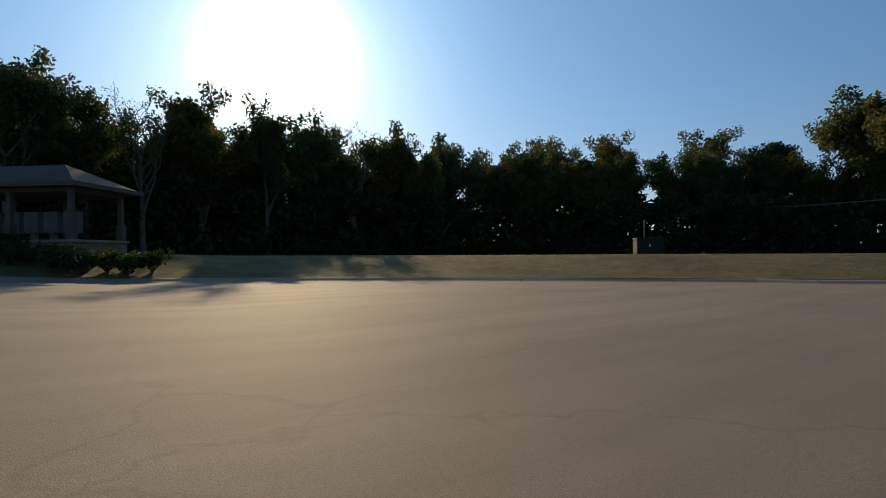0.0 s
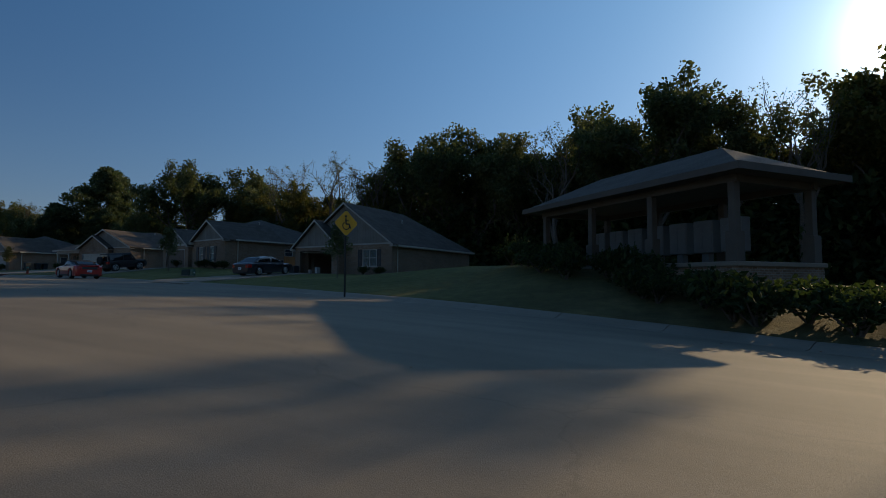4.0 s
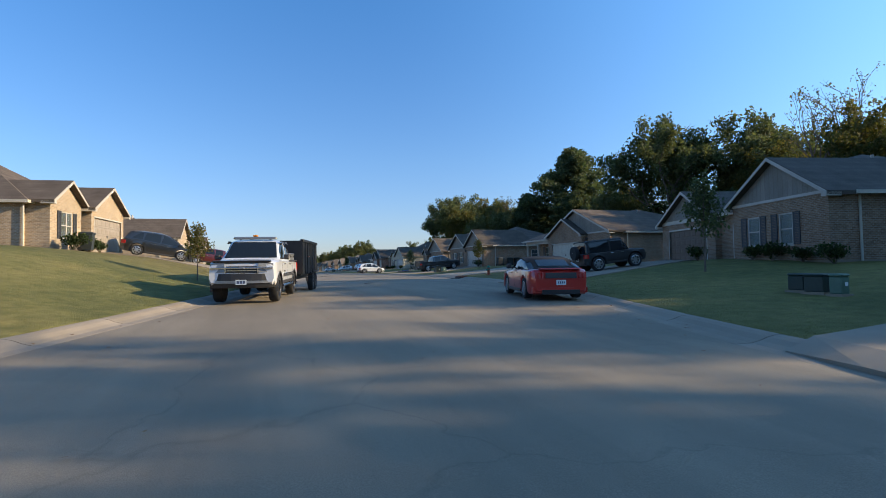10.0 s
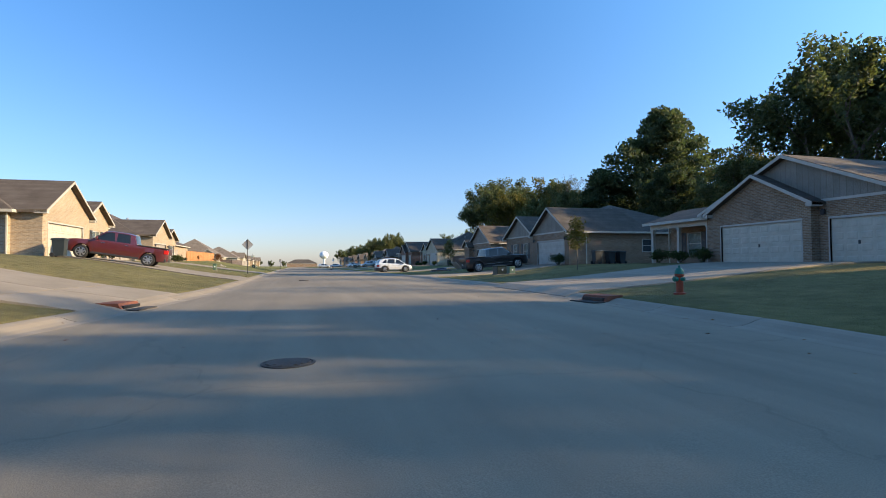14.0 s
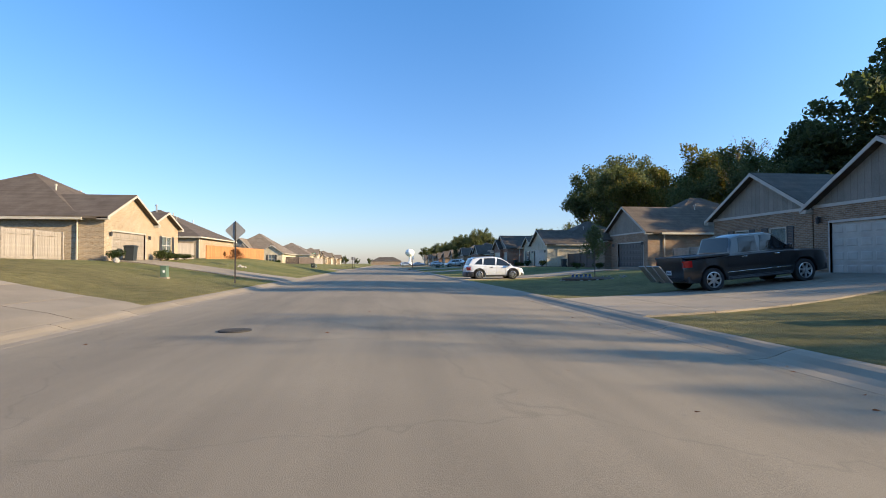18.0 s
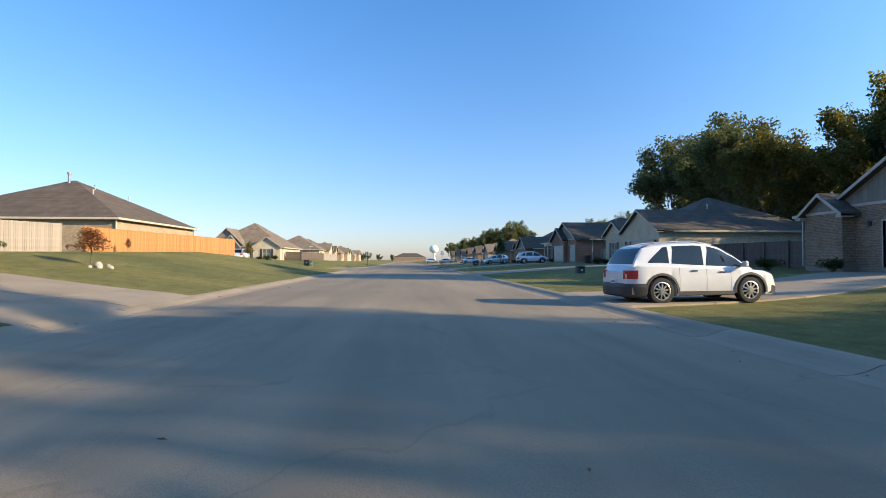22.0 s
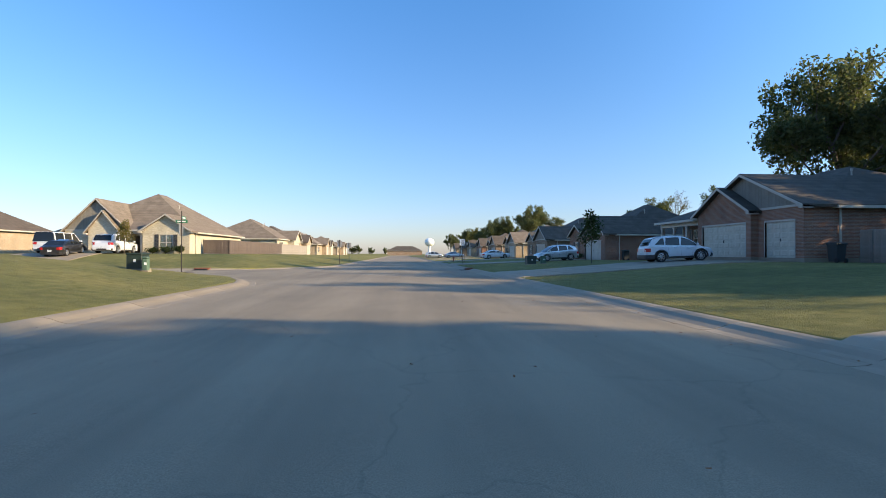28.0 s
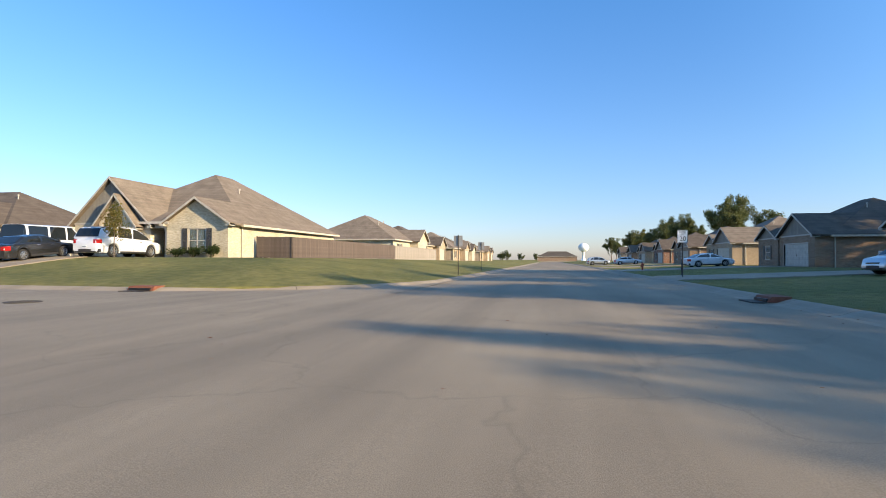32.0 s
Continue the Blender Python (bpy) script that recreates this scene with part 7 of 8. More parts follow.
for x, y, r, h in [(27.4, -12.6, 0.7, 0.8), (25.8, -12.5, 0.7, 0.7), (43.3, -12.4, 0.8, 0.9), (44.9, -12.8, 0.7, 0.7), (46.7, -13.2, 0.8, 0.9), (48.1, -13.6, 0.7, 0.8), (52.6, -14.6, 0.7, 0.9),
                   (78.2, -19.2, 0.8, 0.9), (80, -19.2, 0.8, 0.8), (82, -19.2, 0.8, 0.9), (100.6, -17.3, 0.8, 0.8), (103.2, -16.6, 0.9, 0.9), (106.2, -16.6, 0.9, 0.8), (92.5, -17.6, 0.8, 1.0), (127.3, -20.9, 0.7, 0.7), (130.8, -20.1, 0.9, 0.7),
                   (147.7, -21.5, 0.75, 0.95), (155, -21.5, 0.9, 1.0), (157.2, -21.2, 0.8, 0.6), (159.4, -21.2, 0.8, 0.7), (160.3, -21.3, 0.7, 0.6), (178.2, -21.3, 0.6, 0.7), (203.4, -21, 0.8, 0.8),
                   (62.7, 19.5, 0.9, 1.0), (64.7, 19.2, 0.8, 0.8), (65.9, 19, 0.6, 0.7), (97.6, 17.2, 0.8, 0.8), (99.6, 17.2, 0.8, 0.7), (119.8, 16.7, 0.8, 0.9), (122, 17.1, 0.8, 0.5), (124, 17.1, 0.8, 0.6), (126, 17.2, 0.8, 0.5), (112.8, 16.7, 0.7, 0.8),
                   (199.3, 24.6, 0.8, 0.8), (199.3, 25.9, 0.8, 0.7), (199.3, 23.2, 0.8, 0.9)]:
    shrub(x, y, r, h)


# ---- pavilion on the corner ----
PAVILION_PAINT = plain("brown_pavilion_paint", (0.1, 0.08, 0.06), 0.7)


MAILBOX = plain("mailbox_bronze_grey", (0.13, 0.125, 0.115), 0.5, 0.3)


def pavilion(x, y, z, turn):
    p = thing("pavilion", Matrix.Translation((x, y, z)) @ pose(0, 0, 0, 0, 0, turn), "open mailbox pavilion with a hip roof on square posts", "pavilion")
    W, D, ph = 9.8, 3.6, 2.4
    mb = MB()
    mb.box(-0.3, W + 0.3, -0.3, D + 0.3, -0.15, 0.0, bev=0.02)
    part("slab", mb, CONCRETE, p)
    mb = MB()
    mb.box(-0.22, W + 0.22, -0.22, D + 0.22, -1.9, -0.152)
    part("plinth", mb, BRICK["brown"], p)
    for i in range(4):
        for y_ in (0.0, D):
            cx = W * i / 3
            mb = MB()
            mb.box(cx - 0.19, cx + 0.19, y_ - 0.19, y_ + 0.19, 0.0, 0.9, bev=0.015)
            mb.box(cx - 0.12, cx + 0.12, y_ - 0.12, y_ + 0.12, 0.9, ph, bev=0.012)
            part("post", mb, PAVILION_PAINT, p, "square painted post on a wider base")
    for y_ in (0.0, D):
        mb = MB()
        mb.box(-0.2, W + 0.2, y_ - 0.11, y_ + 0.11, ph, ph + 0.3)
        part("beam", mb, PAVILION_PAINT, p)
    for x_ in (0.0, W):
        mb = MB()
        mb.box(x_ - 0.11, x_ + 0.11, 0.11, D - 0.11, ph + 0.003, ph + 0.297)
        part("beam", mb, PAVILION_PAINT, p)
    mb = MB()
    hip_roof(mb, 0, W, 0, D, ph + 0.62, 0.5, 0.75)
    part("roof", mb, SHINGLE["grey"], p)
    mb = MB()
    for a in ((-0.82, W + 0.82, -0.82, -0.753), (-0.82, W + 0.82, D + 0.753, D + 0.82), (-0.82, -0.753, -0.753, D + 0.753), (W + 0.753, W + 0.82, -0.753, D + 0.753)):
        mb.box(*a, ph + 0.2, ph + 0.42)
    part("fascia", mb, PAVILION_PAINT, p)
    mb = MB()
    mb.box(-0.75, W + 0.75, -0.75, D + 0.75, ph + 0.23, ph + 0.25)
    part("ceiling", mb, PAVILION_PAINT, p)
    for i in range(7):
        b = thing("mailbox_bank", Matrix.Translation((x, y, z)) @ pose(0, 0, 0, 0, 0, turn) @ pose(1.9 + i * 1.1, 1.7, 0), "grey metal cluster mailbox on a pedestal", "mailbox", "mailboxes under the pavilion")
        mb = MB()
        mb.box(-0.14, 0.14, -0.12, 0.12, 0.0, 0.4)
        part("pedestal", mb, MAILBOX, b)
        mb = MB()
        mb.box(-0.4, 0.4, -0.22, 0.22, 0.4, 1.55, bev=0.02)
        part("cabinet", mb, MAILBOX, b)
        for r in range(5):
            for c in range(2):
                mb = MB()
                mb.box(-0.36 + c * 0.37, -0.01 + c * 0.37, -0.236, -0.221, 0.46 + r * 0.21, 0.64 + r * 0.21)
                part("box_door", mb, MAILBOX, b)


pavilion(8.24, 1.25, 0.12, 137.6)
for i in range(22):
    q, o = -0.1 + 1.3 * (i / 21) ** 0.8, random.uniform(1.0, 2.6)
    shrub(8.24 - 9.1 * q + 0.674 * o, 1.25 + 8.3 * q + 0.739 * o, random.uniform(0.8, 1.3), random.uniform(0.8, 1.4), label="rough dark shrub in the bed before the pavilion")


# ---- signs and street furniture ----
def text_part(body, size, m, mat, owner, name="lettering"):
    cu = bpy.data.curves.new(name, "FONT")
    cu.body, cu.size, cu.align_x, cu.align_y, cu.extrude = body, size, "CENTER", "CENTER", 0.002
    cu.materials.append(mat)
    tmp = bpy.data.objects.new(name, cu)
    me = bpy.data.meshes.new_from_object(tmp)
    bpy.data.objects.remove(tmp)
    o = new(name, me)
    o.parent = owner
    o.matrix_basis = m
    return o


def post(owner, h, r=0.032, mat=None):
    mb = MB()
    mb.rings([[(-r, -r * 0.6, -0.4), (r, -r * 0.6, -0.4), (r, r * 0.6, -0.4), (-r, r * 0.6, -0.4)], [(-r, -r * 0.6, h), (r, -r * 0.6, h), (r, r * 0.6, h), (-r, r * 0.6, h)]])
    part("post", mb, mat or POST_STEEL, owner)


def diamond(mb, s, y0, y1, cz):
    k, e = s / math.sqrt(2), 0.05
    pts = [(-k + e, -e), (-k + e, e), (-e, k - e), (e, k - e), (k - e, e), (k - e, -e), (e, -k + e), (-e, -k + e)]
    mb.rings([[(x, y0, cz + z) for x, z in pts], [(x, y1, cz + z) for x, z in pts]])


def warn_sign(x, y, z, turn, s, cz, h, front=True):
    t = thing("road_sign", Matrix.Translation((x, y, z)) @ pose(0, 0, 0, 0, 0, turn), "yellow diamond warning sign with a wheelchair mark" if front else "grey back of a diamond road sign on a dark post", "road sign", "road signs")
    post(t, h)
    mb = MB()
    diamond(mb, s, -0.045, -0.04, cz)
    pl = part("sign_plate", mb, SIGN_BACK, t)
    mb = MB()
    diamond(mb, s - 0.015, -0.049, -0.0455, cz)
    part("sign_face", mb, SIGN_YELLOW, pl)
    if front:
        mb = MB()
        y0, y1 = -0.054, -0.0495
        def bar(ax, az, bx_, bz, w):
            d = Vector((bx_ - ax, bz - az)).normalized()
            nx, nz = -d.y * w, d.x * w
            mb.rings([[(ax + nx, yy, cz + az + nz), (bx_ + nx, yy, cz + bz + nz), (bx_ - nx, yy, cz + bz - nz), (ax - nx, yy, cz + az - nz)] for yy in (y0, y1)])
        N = 22
        for i in range(N - 5):
            a0, a1 = math.radians(120 + 270 * i / (N - 5)), math.radians(120 + 270 * (i + 1) / (N - 5))
            bar(math.cos(a0) * 0.15, -0.1 + math.sin(a0) * 0.15, math.cos(a1) * 0.15, -0.1 + math.sin(a1) * 0.15, 0.02)
        bar(-0.02, 0.2, -0.01, -0.03, 0.028)
        bar(-0.01, -0.03, 0.13, -0.03, 0.026)
        bar(0.13, -0.03, 0.19, -0.2, 0.024)
        bar(-0.01, 0.1, 0.12, 0.1, 0.018)
        disc = [(-0.02 + 0.05 * math.cos(a), 0.27 + 0.05 * math.sin(a)) for a in (2 * math.pi * i / 14 for i in range(14))]
        mb.rings([[(q[0], yy, cz + q[1]) for q in disc] for yy in (y0, y1)])
        part("wheelchair_mark", mb, SIGN_BLACK, pl)
    return t


warn_sign(14.6, 8.45, ground_z(14.6, 8.45) if ground_z(14.6, 8.45) > -1.0 else -0.95, -118, 0.76, 2.72, 3.25)
warn_sign(106.7, 7.8, ground_z(106.7, 7.8), 100, 0.76, 2.78, 3.3, False)


def stop_post(x, y, z):
    t = thing("street_sign", Matrix.Translation((x, y, z)), "stop sign and street-name blades on a dark post", "road sign", "road signs")
    post(t, 3.35, 0.03)
    mb = MB()
    oc = [(0.38 * math.cos(math.pi / 8 + i * math.pi / 4), 0.38 * math.sin(math.pi / 8 + i * math.pi / 4)) for i in range(8)]
    mb.rings([[(xx, 0.03 + a * 0, 2.35 + zz) for xx, zz in oc] for a in (0,)] + [[(xx, 0.036, 2.35 + zz) for xx, zz in oc]])
    ob = part("stop_plate", mb, SIGN_BACK, t)
    ob.matrix_basis = pose(0, 0, 0, 0, 0, 4)
    for k, (zz, an) in enumerate(((3.0, 4), (2.8, 94))):
        mb = MB()
        mb.box(0.03 if k == 0 else -0.3, 0.66 if k == 0 else 0.3, -0.008, 0.008, zz - 0.08, zz + 0.08)
        b = part("name_blade", mb, SIGN_GREEN, t)
        b.matrix_basis = pose(0, 0, 0, 0, 0, an)
        for sy in (-0.0085, 0.0085):
            mb = MB()
            mb.box(0.12 if k == 0 else -0.22, 0.56 if k == 0 else 0.22, min(sy, sy * 1.3), max(sy, sy * 1.3), zz - 0.03, zz + 0.03)
            part("name_bar", mb, SIGN_WHITE, b)


stop_post(171.4, 11.9, ground_z(171.4, 11.9))
s20 = thing("speed_sign", Matrix.Translation((201.6, -6.9, ground_z(201.6, -6.9))) @ pose(0, 0, 0, 0, 0, -84), "white speed limit sign on a dark post", "road sign", "road signs")
post(s20, 2.9)
mb = MB()
mb.box(-0.31, 0.31, -0.05, -0.042, 2.1, 2.86, bev=0.003)
sp = part("sign_plate", mb, SIGN_WHITE, s20)
mb = MB()
for a in ((-0.29, 0.29, 2.82, 2.84), (-0.29, 0.29, 2.12, 2.14), (-0.29, -0.27, 2.14, 2.82), (0.27, 0.29, 2.14, 2.82)):
    mb.box(a[0], a[1], -0.054, -0.0505, a[2], a[3])
part("border", mb, SIGN_BLACK, sp)
for body, size, zz in (("SPEED", 0.15, 2.72), ("LIMIT", 0.15, 2.58), ("20", 0.38, 2.33)):
    text_part(body, size, pose(0, -0.052, zz, 90, 0, 0), SIGN_BLACK, sp)
for x, y in ((203.5, 7.1), (218.0, 7.4)):
    t = thing("road_sign", Matrix.Translation((x, y, ground_z(x, y))) @ pose(0, 0, 0, 0, 0, 100), "grey back of a rectangular road sign on a post", "road sign", "road signs")
    post(t, 2.75)
    mb = MB()
    mb.box(-0.3, 0.3, -0.05, -0.042, 1.95, 2.7, bev=0.003)
    part("sign_plate", mb, SIGN_BACK, t)
t = thing("marker_post", Matrix.Translation((205.0, -7.6, ground_z(205, -7.6))), "thin dark post on the verge", "post")
post(t, 1.1)


def hydrant(x, y, teal=True):
    h = thing("fire_hydrant", Matrix.Translation((x, y, ground_z(x, y))), "red fire hydrant with a teal cap on the verge", "fire hydrant", "hydrants on the verge")
    mb = MB()
    mb.lathe([(0.17, -0.1), (0.17, 0.04), (0.1, 0.06), (0.105, 0.5), (0.13, 0.52), (0.13, 0.56), (0.11, 0.58)], (0, 0, 0), 18)
    part("barrel", mb, HYDRANT_RED, h, smooth=True)
    mb = MB()
    mb.lathe([(0.13, 0.57), (0.12, 0.66), (0.08, 0.73), (0.03, 0.75), (0.03, 0.81), (0.01, 0.81)], (0, 0, 0), 18)
    part("bonnet", mb, HYDRANT_TEAL if teal else HYDRANT_RED, h, smooth=True)
    for d, r in (((1, 0), 0.055), ((-1, 0), 0.055), ((0, 1), 0.075)):
        mb = MB()
        mb.tube((d[0] * 0.08, d[1] * 0.08, 0.43), (d[0] * 0.18, d[1] * 0.18, 0.43), r, r, 12)
        mb.tube((d[0] * 0.18, d[1] * 0.18, 0.43), (d[0] * 0.21, d[1] * 0.21, 0.43), r * 0.5, r * 0.4, 6)
        part("nozzle_cap", mb, HYDRANT_TEAL if teal else HYDRANT_RED, h)


hydrant(65.4, -6.9)
hydrant(223.9, -8.2, False)


def utility_box(x, y, w=0.55, d=0.5, h=0.75, mat=None, label="pale green telecom pedestal on the lawn", z=None, turn=0.0):
    t = thing("utility_box", Matrix.Translation((x, y, ground_z(x, y) if z is None else z)) @ pose(0, 0, 0, 0, 0, turn), label, "utility box", "utility boxes on the lawns")
    mb = MB()
    mb.box(-w / 2 - 0.05, w / 2 + 0.05, -d / 2 - 0.05, d / 2 + 0.05, -0.3, 0.05)
    part("pad", mb, CONCRETE, t)
    mb = MB()
    mb.box(-w / 2, w / 2, -d / 2, d / 2, 0.05, h * 0.86, bev=0.02)
    part("cabinet", mb, mat or UTIL_GREEN, t)
    mb = MB()
    mb.box(-w / 2 - 0.02, w / 2 + 0.02, -d / 2 - 0.02, d / 2 + 0.02, h * 0.86, h, bev=0.03)
    part("lid", mb, mat or UTIL_GREEN, t)
    mb = MB()
    for s in (-1, 1):
        mb.box(min(s * (w / 2), s * (w / 2 + 0.006)), max(s * (w / 2), s * (w / 2 + 0.006)), -0.08, 0.02, h * 0.45, h * 0.62)
    part("notice_label", mb, SIGN_WHITE, t)
    return t


for x, y, w, d, h, mt in [(37.3, -3.7, 0.3, 0.3, 0.55, UTIL_GREEN), (37.95, -3.95, 0.5, 0.5, 0.52, BOX_DARK), (38.6, -4.15, 0.45, 0.45, 0.5, BOX_DARK), (86.3, -9.9, 0.8, 0.7, 0.62, BOX_DARK), (84.9, -10.1, 0.45, 0.4, 0.5, UTIL_GREEN),
                          (136.9, -11.6, 0.5, 0.5, 0.5, BOX_DARK), (137.8, -11.9, 0.5, 0.5, 0.48, BOX_DARK), (188.0, -11.4, 0.9, 0.8, 0.75, BOX_DARK), (187.9, -12.5, 0.4, 0.4, 0.7, UTIL_GREEN), (164.8, 10.7, 0.24, 0.2, 0.62, UTIL_GREEN), (165.4, 11.3, 0.72, 0.62, 0.72, BOX_DARK), (104.3, 10.4, 0.32, 0.28, 0.6, UTIL_GREEN)]:
    utility_box(x, y, w, d, h, mt, "dark green utility cabinet on the lawn" if mt is BOX_DARK else "pale green telecom pedestal on the lawn")
utility_box(-29.5, 20.8, 1.9, 1.6, 1.1, plain("transformer_green", (0.012, 0.017, 0.013), 0.85), "large dark pad-mounted transformer on a grass bank", turn=40)
mk = thing("marker_post", Matrix.Translation((-30.6, 19.9, ground_z(-30.6, 19.9))), "thin wooden marker post beside a transformer", "marker post")
mb = MB()
mb.box(-0.035, 0.035, -0.035, 0.035, -0.2, 2.3, bev=0.006)
part("stake", mb, GREYWOOD, mk)
mb = MB()
mb.box(-0.12, 0.12, -0.03, 0.03, 2.22, 2.34, bev=0.006)
part("cap", mb, GREYWOOD, mk)


def wheelie_bin(x, y, z, turn):
    b = thing("wheelie_bin", Matrix.Translation((x, y, z)) @ pose(0, 0, 0, 0, 0, turn), "dark plastic wheeled rubbish bin against a house", "bin", "rubbish bins by the houses")
    mb = MB()
    q = lambda w, d, zz: [(-w, -d, zz), (w, -d, zz), (w, d, zz), (-w, d, zz)]
    mb.rings([q(0.24, 0.26, 0.06), q(0.28, 0.32, 0.95), q(0.31, 0.35, 0.96), q(0.31, 0.35, 1.0)])
    part("tub", mb, BIN_GREEN, b)
    mb = MB()
    mb.rings([q(0.32, 0.36, 1.005), q(0.31, 0.35, 1.05), q(0.2, 0.22, 1.09)])
    part("lid", mb, BIN_GREEN, b)
    for s in (-1, 1):
        mb = MB()
        mb.tube((s * 0.22, 0.3, 0.12), (s * 0.29, 0.3, 0.12), 0.12, 0.12, 14)
        part("wheel", mb, RUBBER, b)
    mb = MB()
    mb.tube((-0.22, 0.4, 0.98), (0.22, 0.4, 0.98), 0.018, 0.018, 8)
    mb.box(-0.22, -0.19, 0.33, 0.4, 0.965, 0.995)
    mb.box(0.19, 0.22, 0.33, 0.4, 0.965, 0.995)
    part("handle", mb, BIN_GREEN, b)


for x, y, tn in [(144.9, -23.6, 90), (91.8, -20.6, 90), (91.1, -21.6, 90), (91.1, -22.6, 90), (89.2, -19.2, 0), (115.2, 16.8, 0), (168.3, -23.1, 90), (63.7, 19.1, 0), (88.4, 16.6, 0), (196, -23.6, 90), (119.1, -23.4, 90)]:
    wheelie_bin(x, y, ground_z(x, y), tn)


def cover(x, y, r=0.34, kind="manhole_cover"):
    c = thing(kind, Matrix.Translation((x, y, road_z(x) + 0.012)), "round cast-iron cover set in the asphalt", "manhole cover", "covers in the street")
    mb = MB()
    mb.lathe([(r, -0.03), (r, 0.018), (r - 0.03, 0.022), (r - 0.035, 0.014), (r - 0.05, 0.014), (r - 0.055, 0.024), (0.02, 0.024)], (0, 0, 0), 28)
    part("rim", mb, IRON, c)
    for i in range(-3, 4):
        w = math.sqrt(max(0.01, (r - 0.09) ** 2 - (i * 0.075) ** 2))
        mb = MB()
        mb.box(-w, w, i * 0.075 - 0.016, i * 0.075 + 0.016, 0.02, 0.031)
        part("rib", mb, IRON, c)


for x, y in [(59.3, 3.6), (88.4, 2.9), (179.2, 14.6)]:
    cover(x, y, 0.42 if x > 170 else 0.31)


def kerb_drain(x, y, turn):
    d = thing("storm_drain", Matrix.Translation((x, y, road_z(x))) @ pose(0, 0, 0, 0, 0, turn), "rusty cast-iron storm drain hood in the kerb", "drain", "storm drains in the kerbs")
    mb = MB()
    mb.rings([[(-0.55, -0.1, 0.02), (-0.55, 0.0, 0.17), (-0.55, 0.5, 0.185), (-0.55, 0.5, 0.0)], [(0.55, -0.1, 0.02), (0.55, 0.0, 0.17), (0.55, 0.5, 0.185), (0.55, 0.5, 0.0)]])
    part("hood", mb, RUST, d)
    # solid black block stands in for the shaded opening under the hood
    mb = MB()
    mb.box(-0.45, 0.45, -0.115, -0.05, 0.03, 0.11)
    part("throat", mb, SIGN_BLACK, d)
    mb = MB()
    mb.box(-0.55, 0.55, -0.5, -0.12, -0.02, 0.02)
    part("grate", mb, IRON, d)


kerb_drain(66.4, -4.85, 186)
kerb_drain(68.0, 7.6, -8)
kerb_drain(184.5, 15.6, -92)
kerb_drain(184.5, -5.2, 180)

BED_STONE = speckled("weathered_edging_stone", (0.16, 0.15, 0.135), (0.3, 0.28, 0.25), 6.0, 60, 0.9, 0.4)

# flower bed with stones and blue pots before house E, ornaments
bed = thing("flower_bed", Matrix.Translation((109.6, -13.0, ground_z(109.6, -13.0))), "mulched round flower bed", "flower bed")
mb = MB()
mb.lathe([(1.9, -0.15), (1.85, 0.06), (1.2, 0.11), (0.02, 0.14)], (0, 0, 0), 24)
part("mulch", mb, MULCH, bed)
rng = random.Random(3)
for i in range(26):
    a = 2 * math.pi * i / 26
    r = 0.075 * rng.uniform(0.75, 1.3)
    x, y = 109.6 + 1.95 * math.cos(a), -13.0 + 1.95 * math.sin(a)
    st = thing("stone", Matrix.Translation((x, y, ground_z(x, y) - 0.03)) @ pose(0, 0, 0, 0, 0, a * 60), "weathered grey edging stone round a flower bed", "stone", "stones round the flower bed")
    mb = MB()
    mb.lathe([(r * 0.7, 0), (r, r * 0.4), (r * 0.85, r * 0.9), (r * 0.3, r * 1.15)], (0, 0, 0), 7)
    part("rock", mb, BED_STONE, st, smooth=True)
for i in range(6):
    x, y = 109.0 + 0.35 * i, -12.6 + 0.45 * (i % 2)
    pt = thing("garden_pot", Matrix.Translation((x, y, ground_z(x, y))), "small blue glazed garden ornament", "garden ornament", "blue ornaments in the bed")
    mb = MB()
    mb.lathe([(0.08, 0), (0.12, 0.16), (0.07, 0.26), (0.11, 0.34), (0.02, 0.36)], (0, 0, 0), 10)
    part("pot", mb, BLUE_GLAZE, pt, smooth=True)
for i, (x, y, r) in enumerate([(125.5, 12.3, 0.13), (126.0, 12.1, 0.11), (126.4, 12.4, 0.1), (125.8, 12.5, 0.17), (125.2, 12.5, 0.09), (126.7, 12.6, 0.09), (111.6, 16.0, 0.2), (111.2, 15.8, 0.15)]):
    st = thing("stone", Matrix.Translation((x, y, ground_z(x, y) - 0.03)), "pale garden stone on the lawn", "stone", "garden stones")
    mb = MB()
    mb.lathe([(r * 0.7, 0), (r, r * 0.5), (r * 0.8, r * 1.2), (r * 0.25, r * 1.6)], (0, 0, 0), 8)
    part("rock", mb, STONE, st, smooth=True)

# lettering on the drawbar, chest along the bed of the white pickup
text_part("TRAILER", 0.17, pose(2.45 + 0.75, 0.375, 0.57, 90, 0, 162.2), plain("yellow_lettering", (0.62, 0.52, 0.2), 0.5), trailer)
mb = MB()
mb.box(-2.3, -0.95, 0.52, 0.93, 1.34, 1.56, bev=0.015)
chest = part("tool_chest", mb, STEEL, wp, "silver tool chest along the bed side")
mb = MB()
mb.box(-2.32, -0.93, 0.5, 0.95, 1.56, 1.6, bev=0.012)
part("lid", mb, STEEL, chest)
for x in (-2.05, -1.62, -1.2):
    mb = MB()
    mb.box(x - 0.06, x + 0.06, 0.93, 0.955, 1.44, 1.52, bev=0.008)
    part("latch", mb, BLACK_PLASTIC, chest)

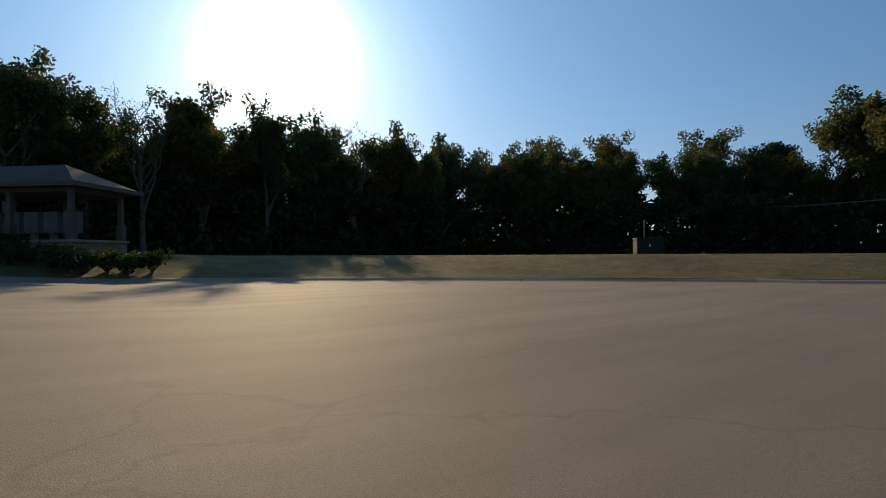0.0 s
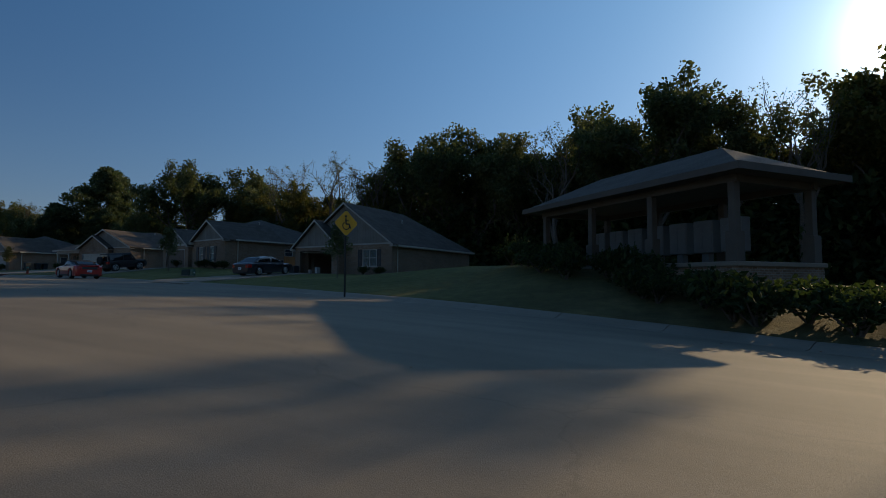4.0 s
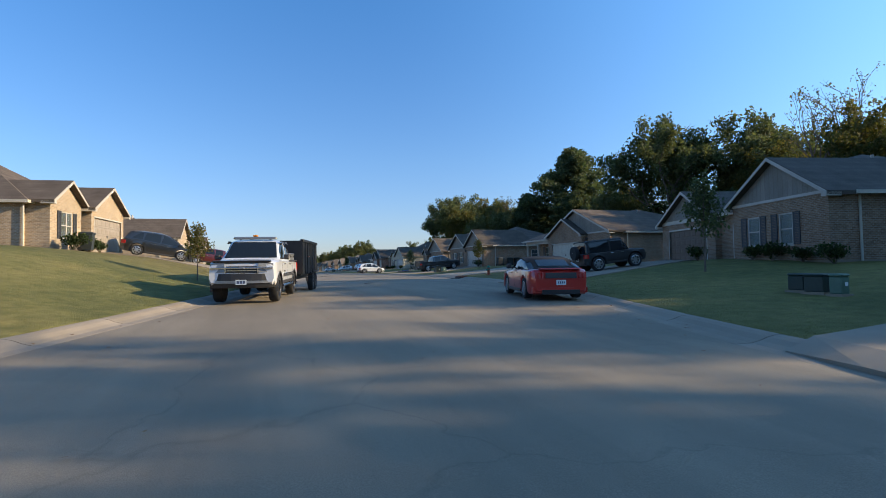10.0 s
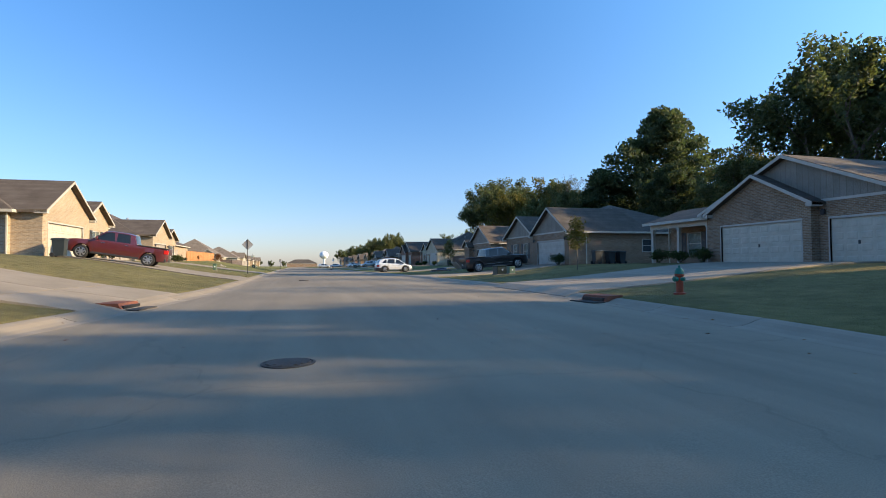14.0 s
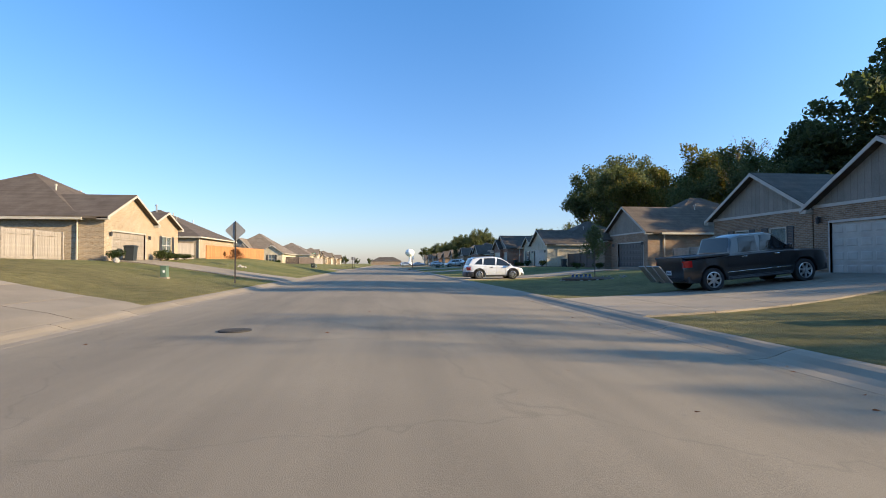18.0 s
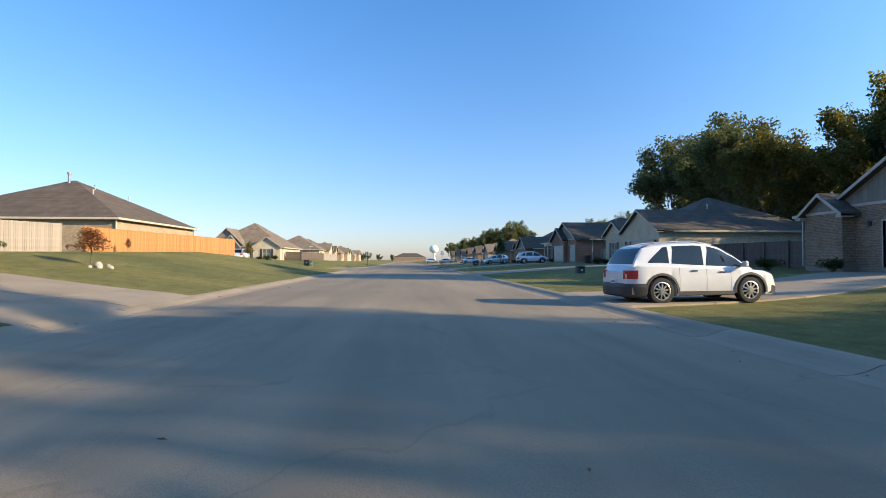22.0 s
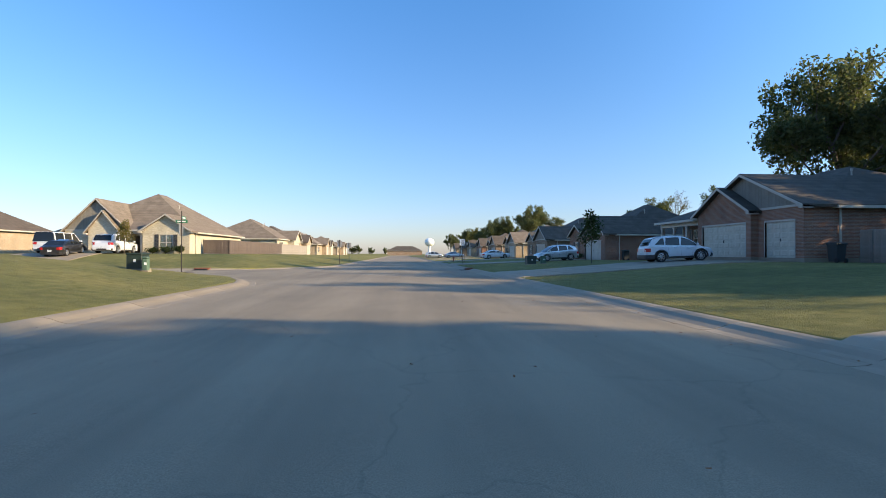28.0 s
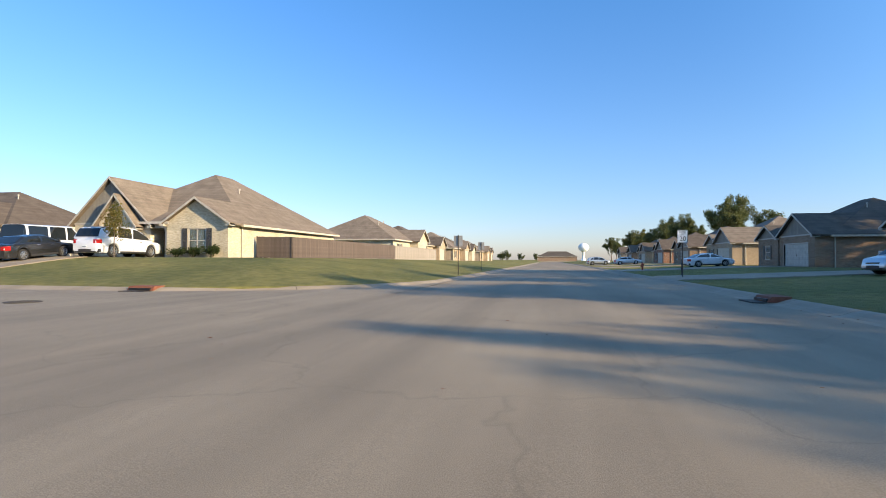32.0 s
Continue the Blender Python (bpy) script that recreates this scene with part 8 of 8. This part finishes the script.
# odds and ends before the open garage
for nm, x, y, w, d, h, mat, lab in (("storage_box", 34.9, -12.7, 0.8, 0.55, 0.66, BLACK_PLASTIC, "black plastic deck box beside an open garage"), ("cooler", 33.3, -13.0, 0.26, 0.26, 0.32, WHITE, "small white cool box before an open garage"),
                                    ("cooler", 32.5, -13.0, 0.36, 0.34, 0.55, WHITE, "tall white cool box before an open garage")):
    bx_ = thing(nm, Matrix.Translation((x, y, ground_z(x, y) + 0.05)) @ pose(0, 0, 0, 0, 0, -14), lab, "storage box" if nm == "storage_box" else "cool box")
    mb = MB()
    mb.rings([[(-w / 2 * k, -d / 2 * k, z), (w / 2 * k, -d / 2 * k, z), (w / 2 * k, d / 2 * k, z), (-w / 2 * k, d / 2 * k, z)] for k, z in ((0.9, 0.0), (0.94, 0.03), (1.0, h * 0.8))])
    part("tub", mb, mat, bx_)
    mb = MB()
    mb.box(-w / 2 - 0.02, w / 2 + 0.02, -d / 2 - 0.02, d / 2 + 0.02, h * 0.8, h, bev=0.03)
    part("lid", mb, mat, bx_)

# water tower far off
wt = thing("water_tower", Matrix.Translation((900, -42.0, -3)), "white pedestal-sphere water tower far away", "water tower")
mb = MB()
mb.lathe([(5.0, 0), (3.0, 3), (1.6, 8), (1.5, 12), (2.6, 14.5)], (0, 0, 0), 24)
part("pedestal", mb, TOWER_WHITE, wt, smooth=True)
mb = MB()
mb.lathe([(7.0 * math.sin(a), 20 - 6.0 * math.cos(a)) for a in np.linspace(0.35, math.pi - 0.02, 16)], (0, 0, 0), 28)
part("tank", mb, TOWER_WHITE, wt, smooth=True)

# utility pole and wires by the wood
up = thing("utility_pole", Matrix.Translation((-72, 60, -2)), "wooden utility pole with wires by the wood", "utility pole")
mb = MB()
mb.tube((0, 0, -0.5), (0, 0, 9.5), 0.15, 0.1, 10)
part("pole", mb, BARK, up)
mb = MB()
mb.box(-1.1, 1.1, -0.06, 0.06, 8.7, 8.85)
part("crossarm", mb, BARK, up)
for k in range(3):
    mb = MB()
    a, b = Vector((-0.9 + 0.9 * k, 0, 8.9)), Vector((-36 + 0.9 * k, -72, 9.4))
    prev = a
    for i in range(1, 13):
        q = i / 12
        p = a.lerp(b, q) - Vector((0, 0, 5.0 * q * (1 - q)))
        mb.tube(prev, p, 0.025, 0.025, 4, caps=False)
        prev = p
    part("wire", mb, SIGN_BACK, up)

for x, y, z, tn in [(92.0, -18.05, 3.1, 180), (97.8, -18.05, 3.1, 180), (77.5, -20.15, 3.3, 180), (71.6, -20.15, 3.3, 180), (147.8, -22.05, 2.9, 180), (153.9, -22.05, 2.9, 180), (113.8, 17.5, 3.2, 0), (119.5, 17.5, 3.2, 0), (120.7, -22.1, 3.0, 180), (126.4, -22.1, 3.0, 180)]:
    wall_lamp(x, y, z, tn)


# ---- grass and litter ----
def on_drive(x, y):
    """Whether a place lies on a driveway."""
    for q in DRIVES:
        s = [(q[(i + 1) % 4][0] - q[i][0]) * (y - q[i][1]) - (q[(i + 1) % 4][1] - q[i][1]) * (x - q[i][0]) for i in range(4)]
        if all(v > -1.2 for v in s) or all(v < 1.2 for v in s):
            return True
    return False


def grass():
    g = np.random.default_rng(8)
    v, f = [], []
    def strip(x0, x1, right, n, dmax):
        for _ in range(n):
            x = g.uniform(x0, x1)
            d = 0.62 + (g.random() ** 1.6) * dmax
            y = edge_r(x) - d if right else edge_l(x) + d
            if not right and (160 < x < 194):
                continue
            if on_drive(x, y):
                continue
            z = ground_z(x, y) - 0.01
            for _k in range(3):
                a, h, w = g.uniform(0, 6.28), g.uniform(0.015, 0.035), 0.006
                px, py = x + g.normal(0, 0.05), y + g.normal(0, 0.05)
                ca, sa = math.cos(a) * w, math.sin(a) * w
                i = len(v)
                v.extend([(px - ca, py - sa, z), (px + ca, py + sa, z), (px + g.normal(0, 0.03), py + g.normal(0, 0.03), z + h)])
                f.append((i, i + 1, i + 2))
    strip(6, 66, True, 17000, 9)
    strip(66, 230, True, 17000, 5)
    strip(20, 160, False, 17000, 6)
    strip(194, 240, False, 3000, 6)
    strip(-30, 10, True, 8000, 9)
    me = bpy.data.meshes.new("grass")
    me.from_pydata(v, [], f)
    me.materials.append(BLADE)
    tagged(new("grass", me), "short lawn grass blades, green and straw", "grass", kind="stuff")
    v, f = [], []
    for _ in range(900):
        x = g.uniform(0, 260)
        s = g.random()
        y = edge_r(x) + g.exponential(0.5) if s < 0.45 else edge_l(x) - g.exponential(0.4) if s < 0.75 and not 160 < x < 196 else g.uniform(edge_r(x), min(edge_l(x), edge_r(x) + 11.0))
        z = road_z(x) + 0.03
        a, r = g.uniform(0, 6.28), g.uniform(0.02, 0.05)
        i = len(v)
        v.extend([(x + math.cos(a + q) * r * k, y + math.sin(a + q) * r * k, z + g.uniform(0, 0.02)) for q, k in ((0, 1), (1.57, 0.5), (3.14, 1), (4.71, 0.5))])
        f.append((i, i + 1, i + 2, i + 3))
    me = bpy.data.meshes.new("fallen_leaves")
    me.from_pydata(v, [], f)
    me.materials.append(LEAF_MAPLE)
    tagged(new("fallen_leaves", me), "scattered dry leaves on the asphalt", "leaves", kind="stuff")


grass()
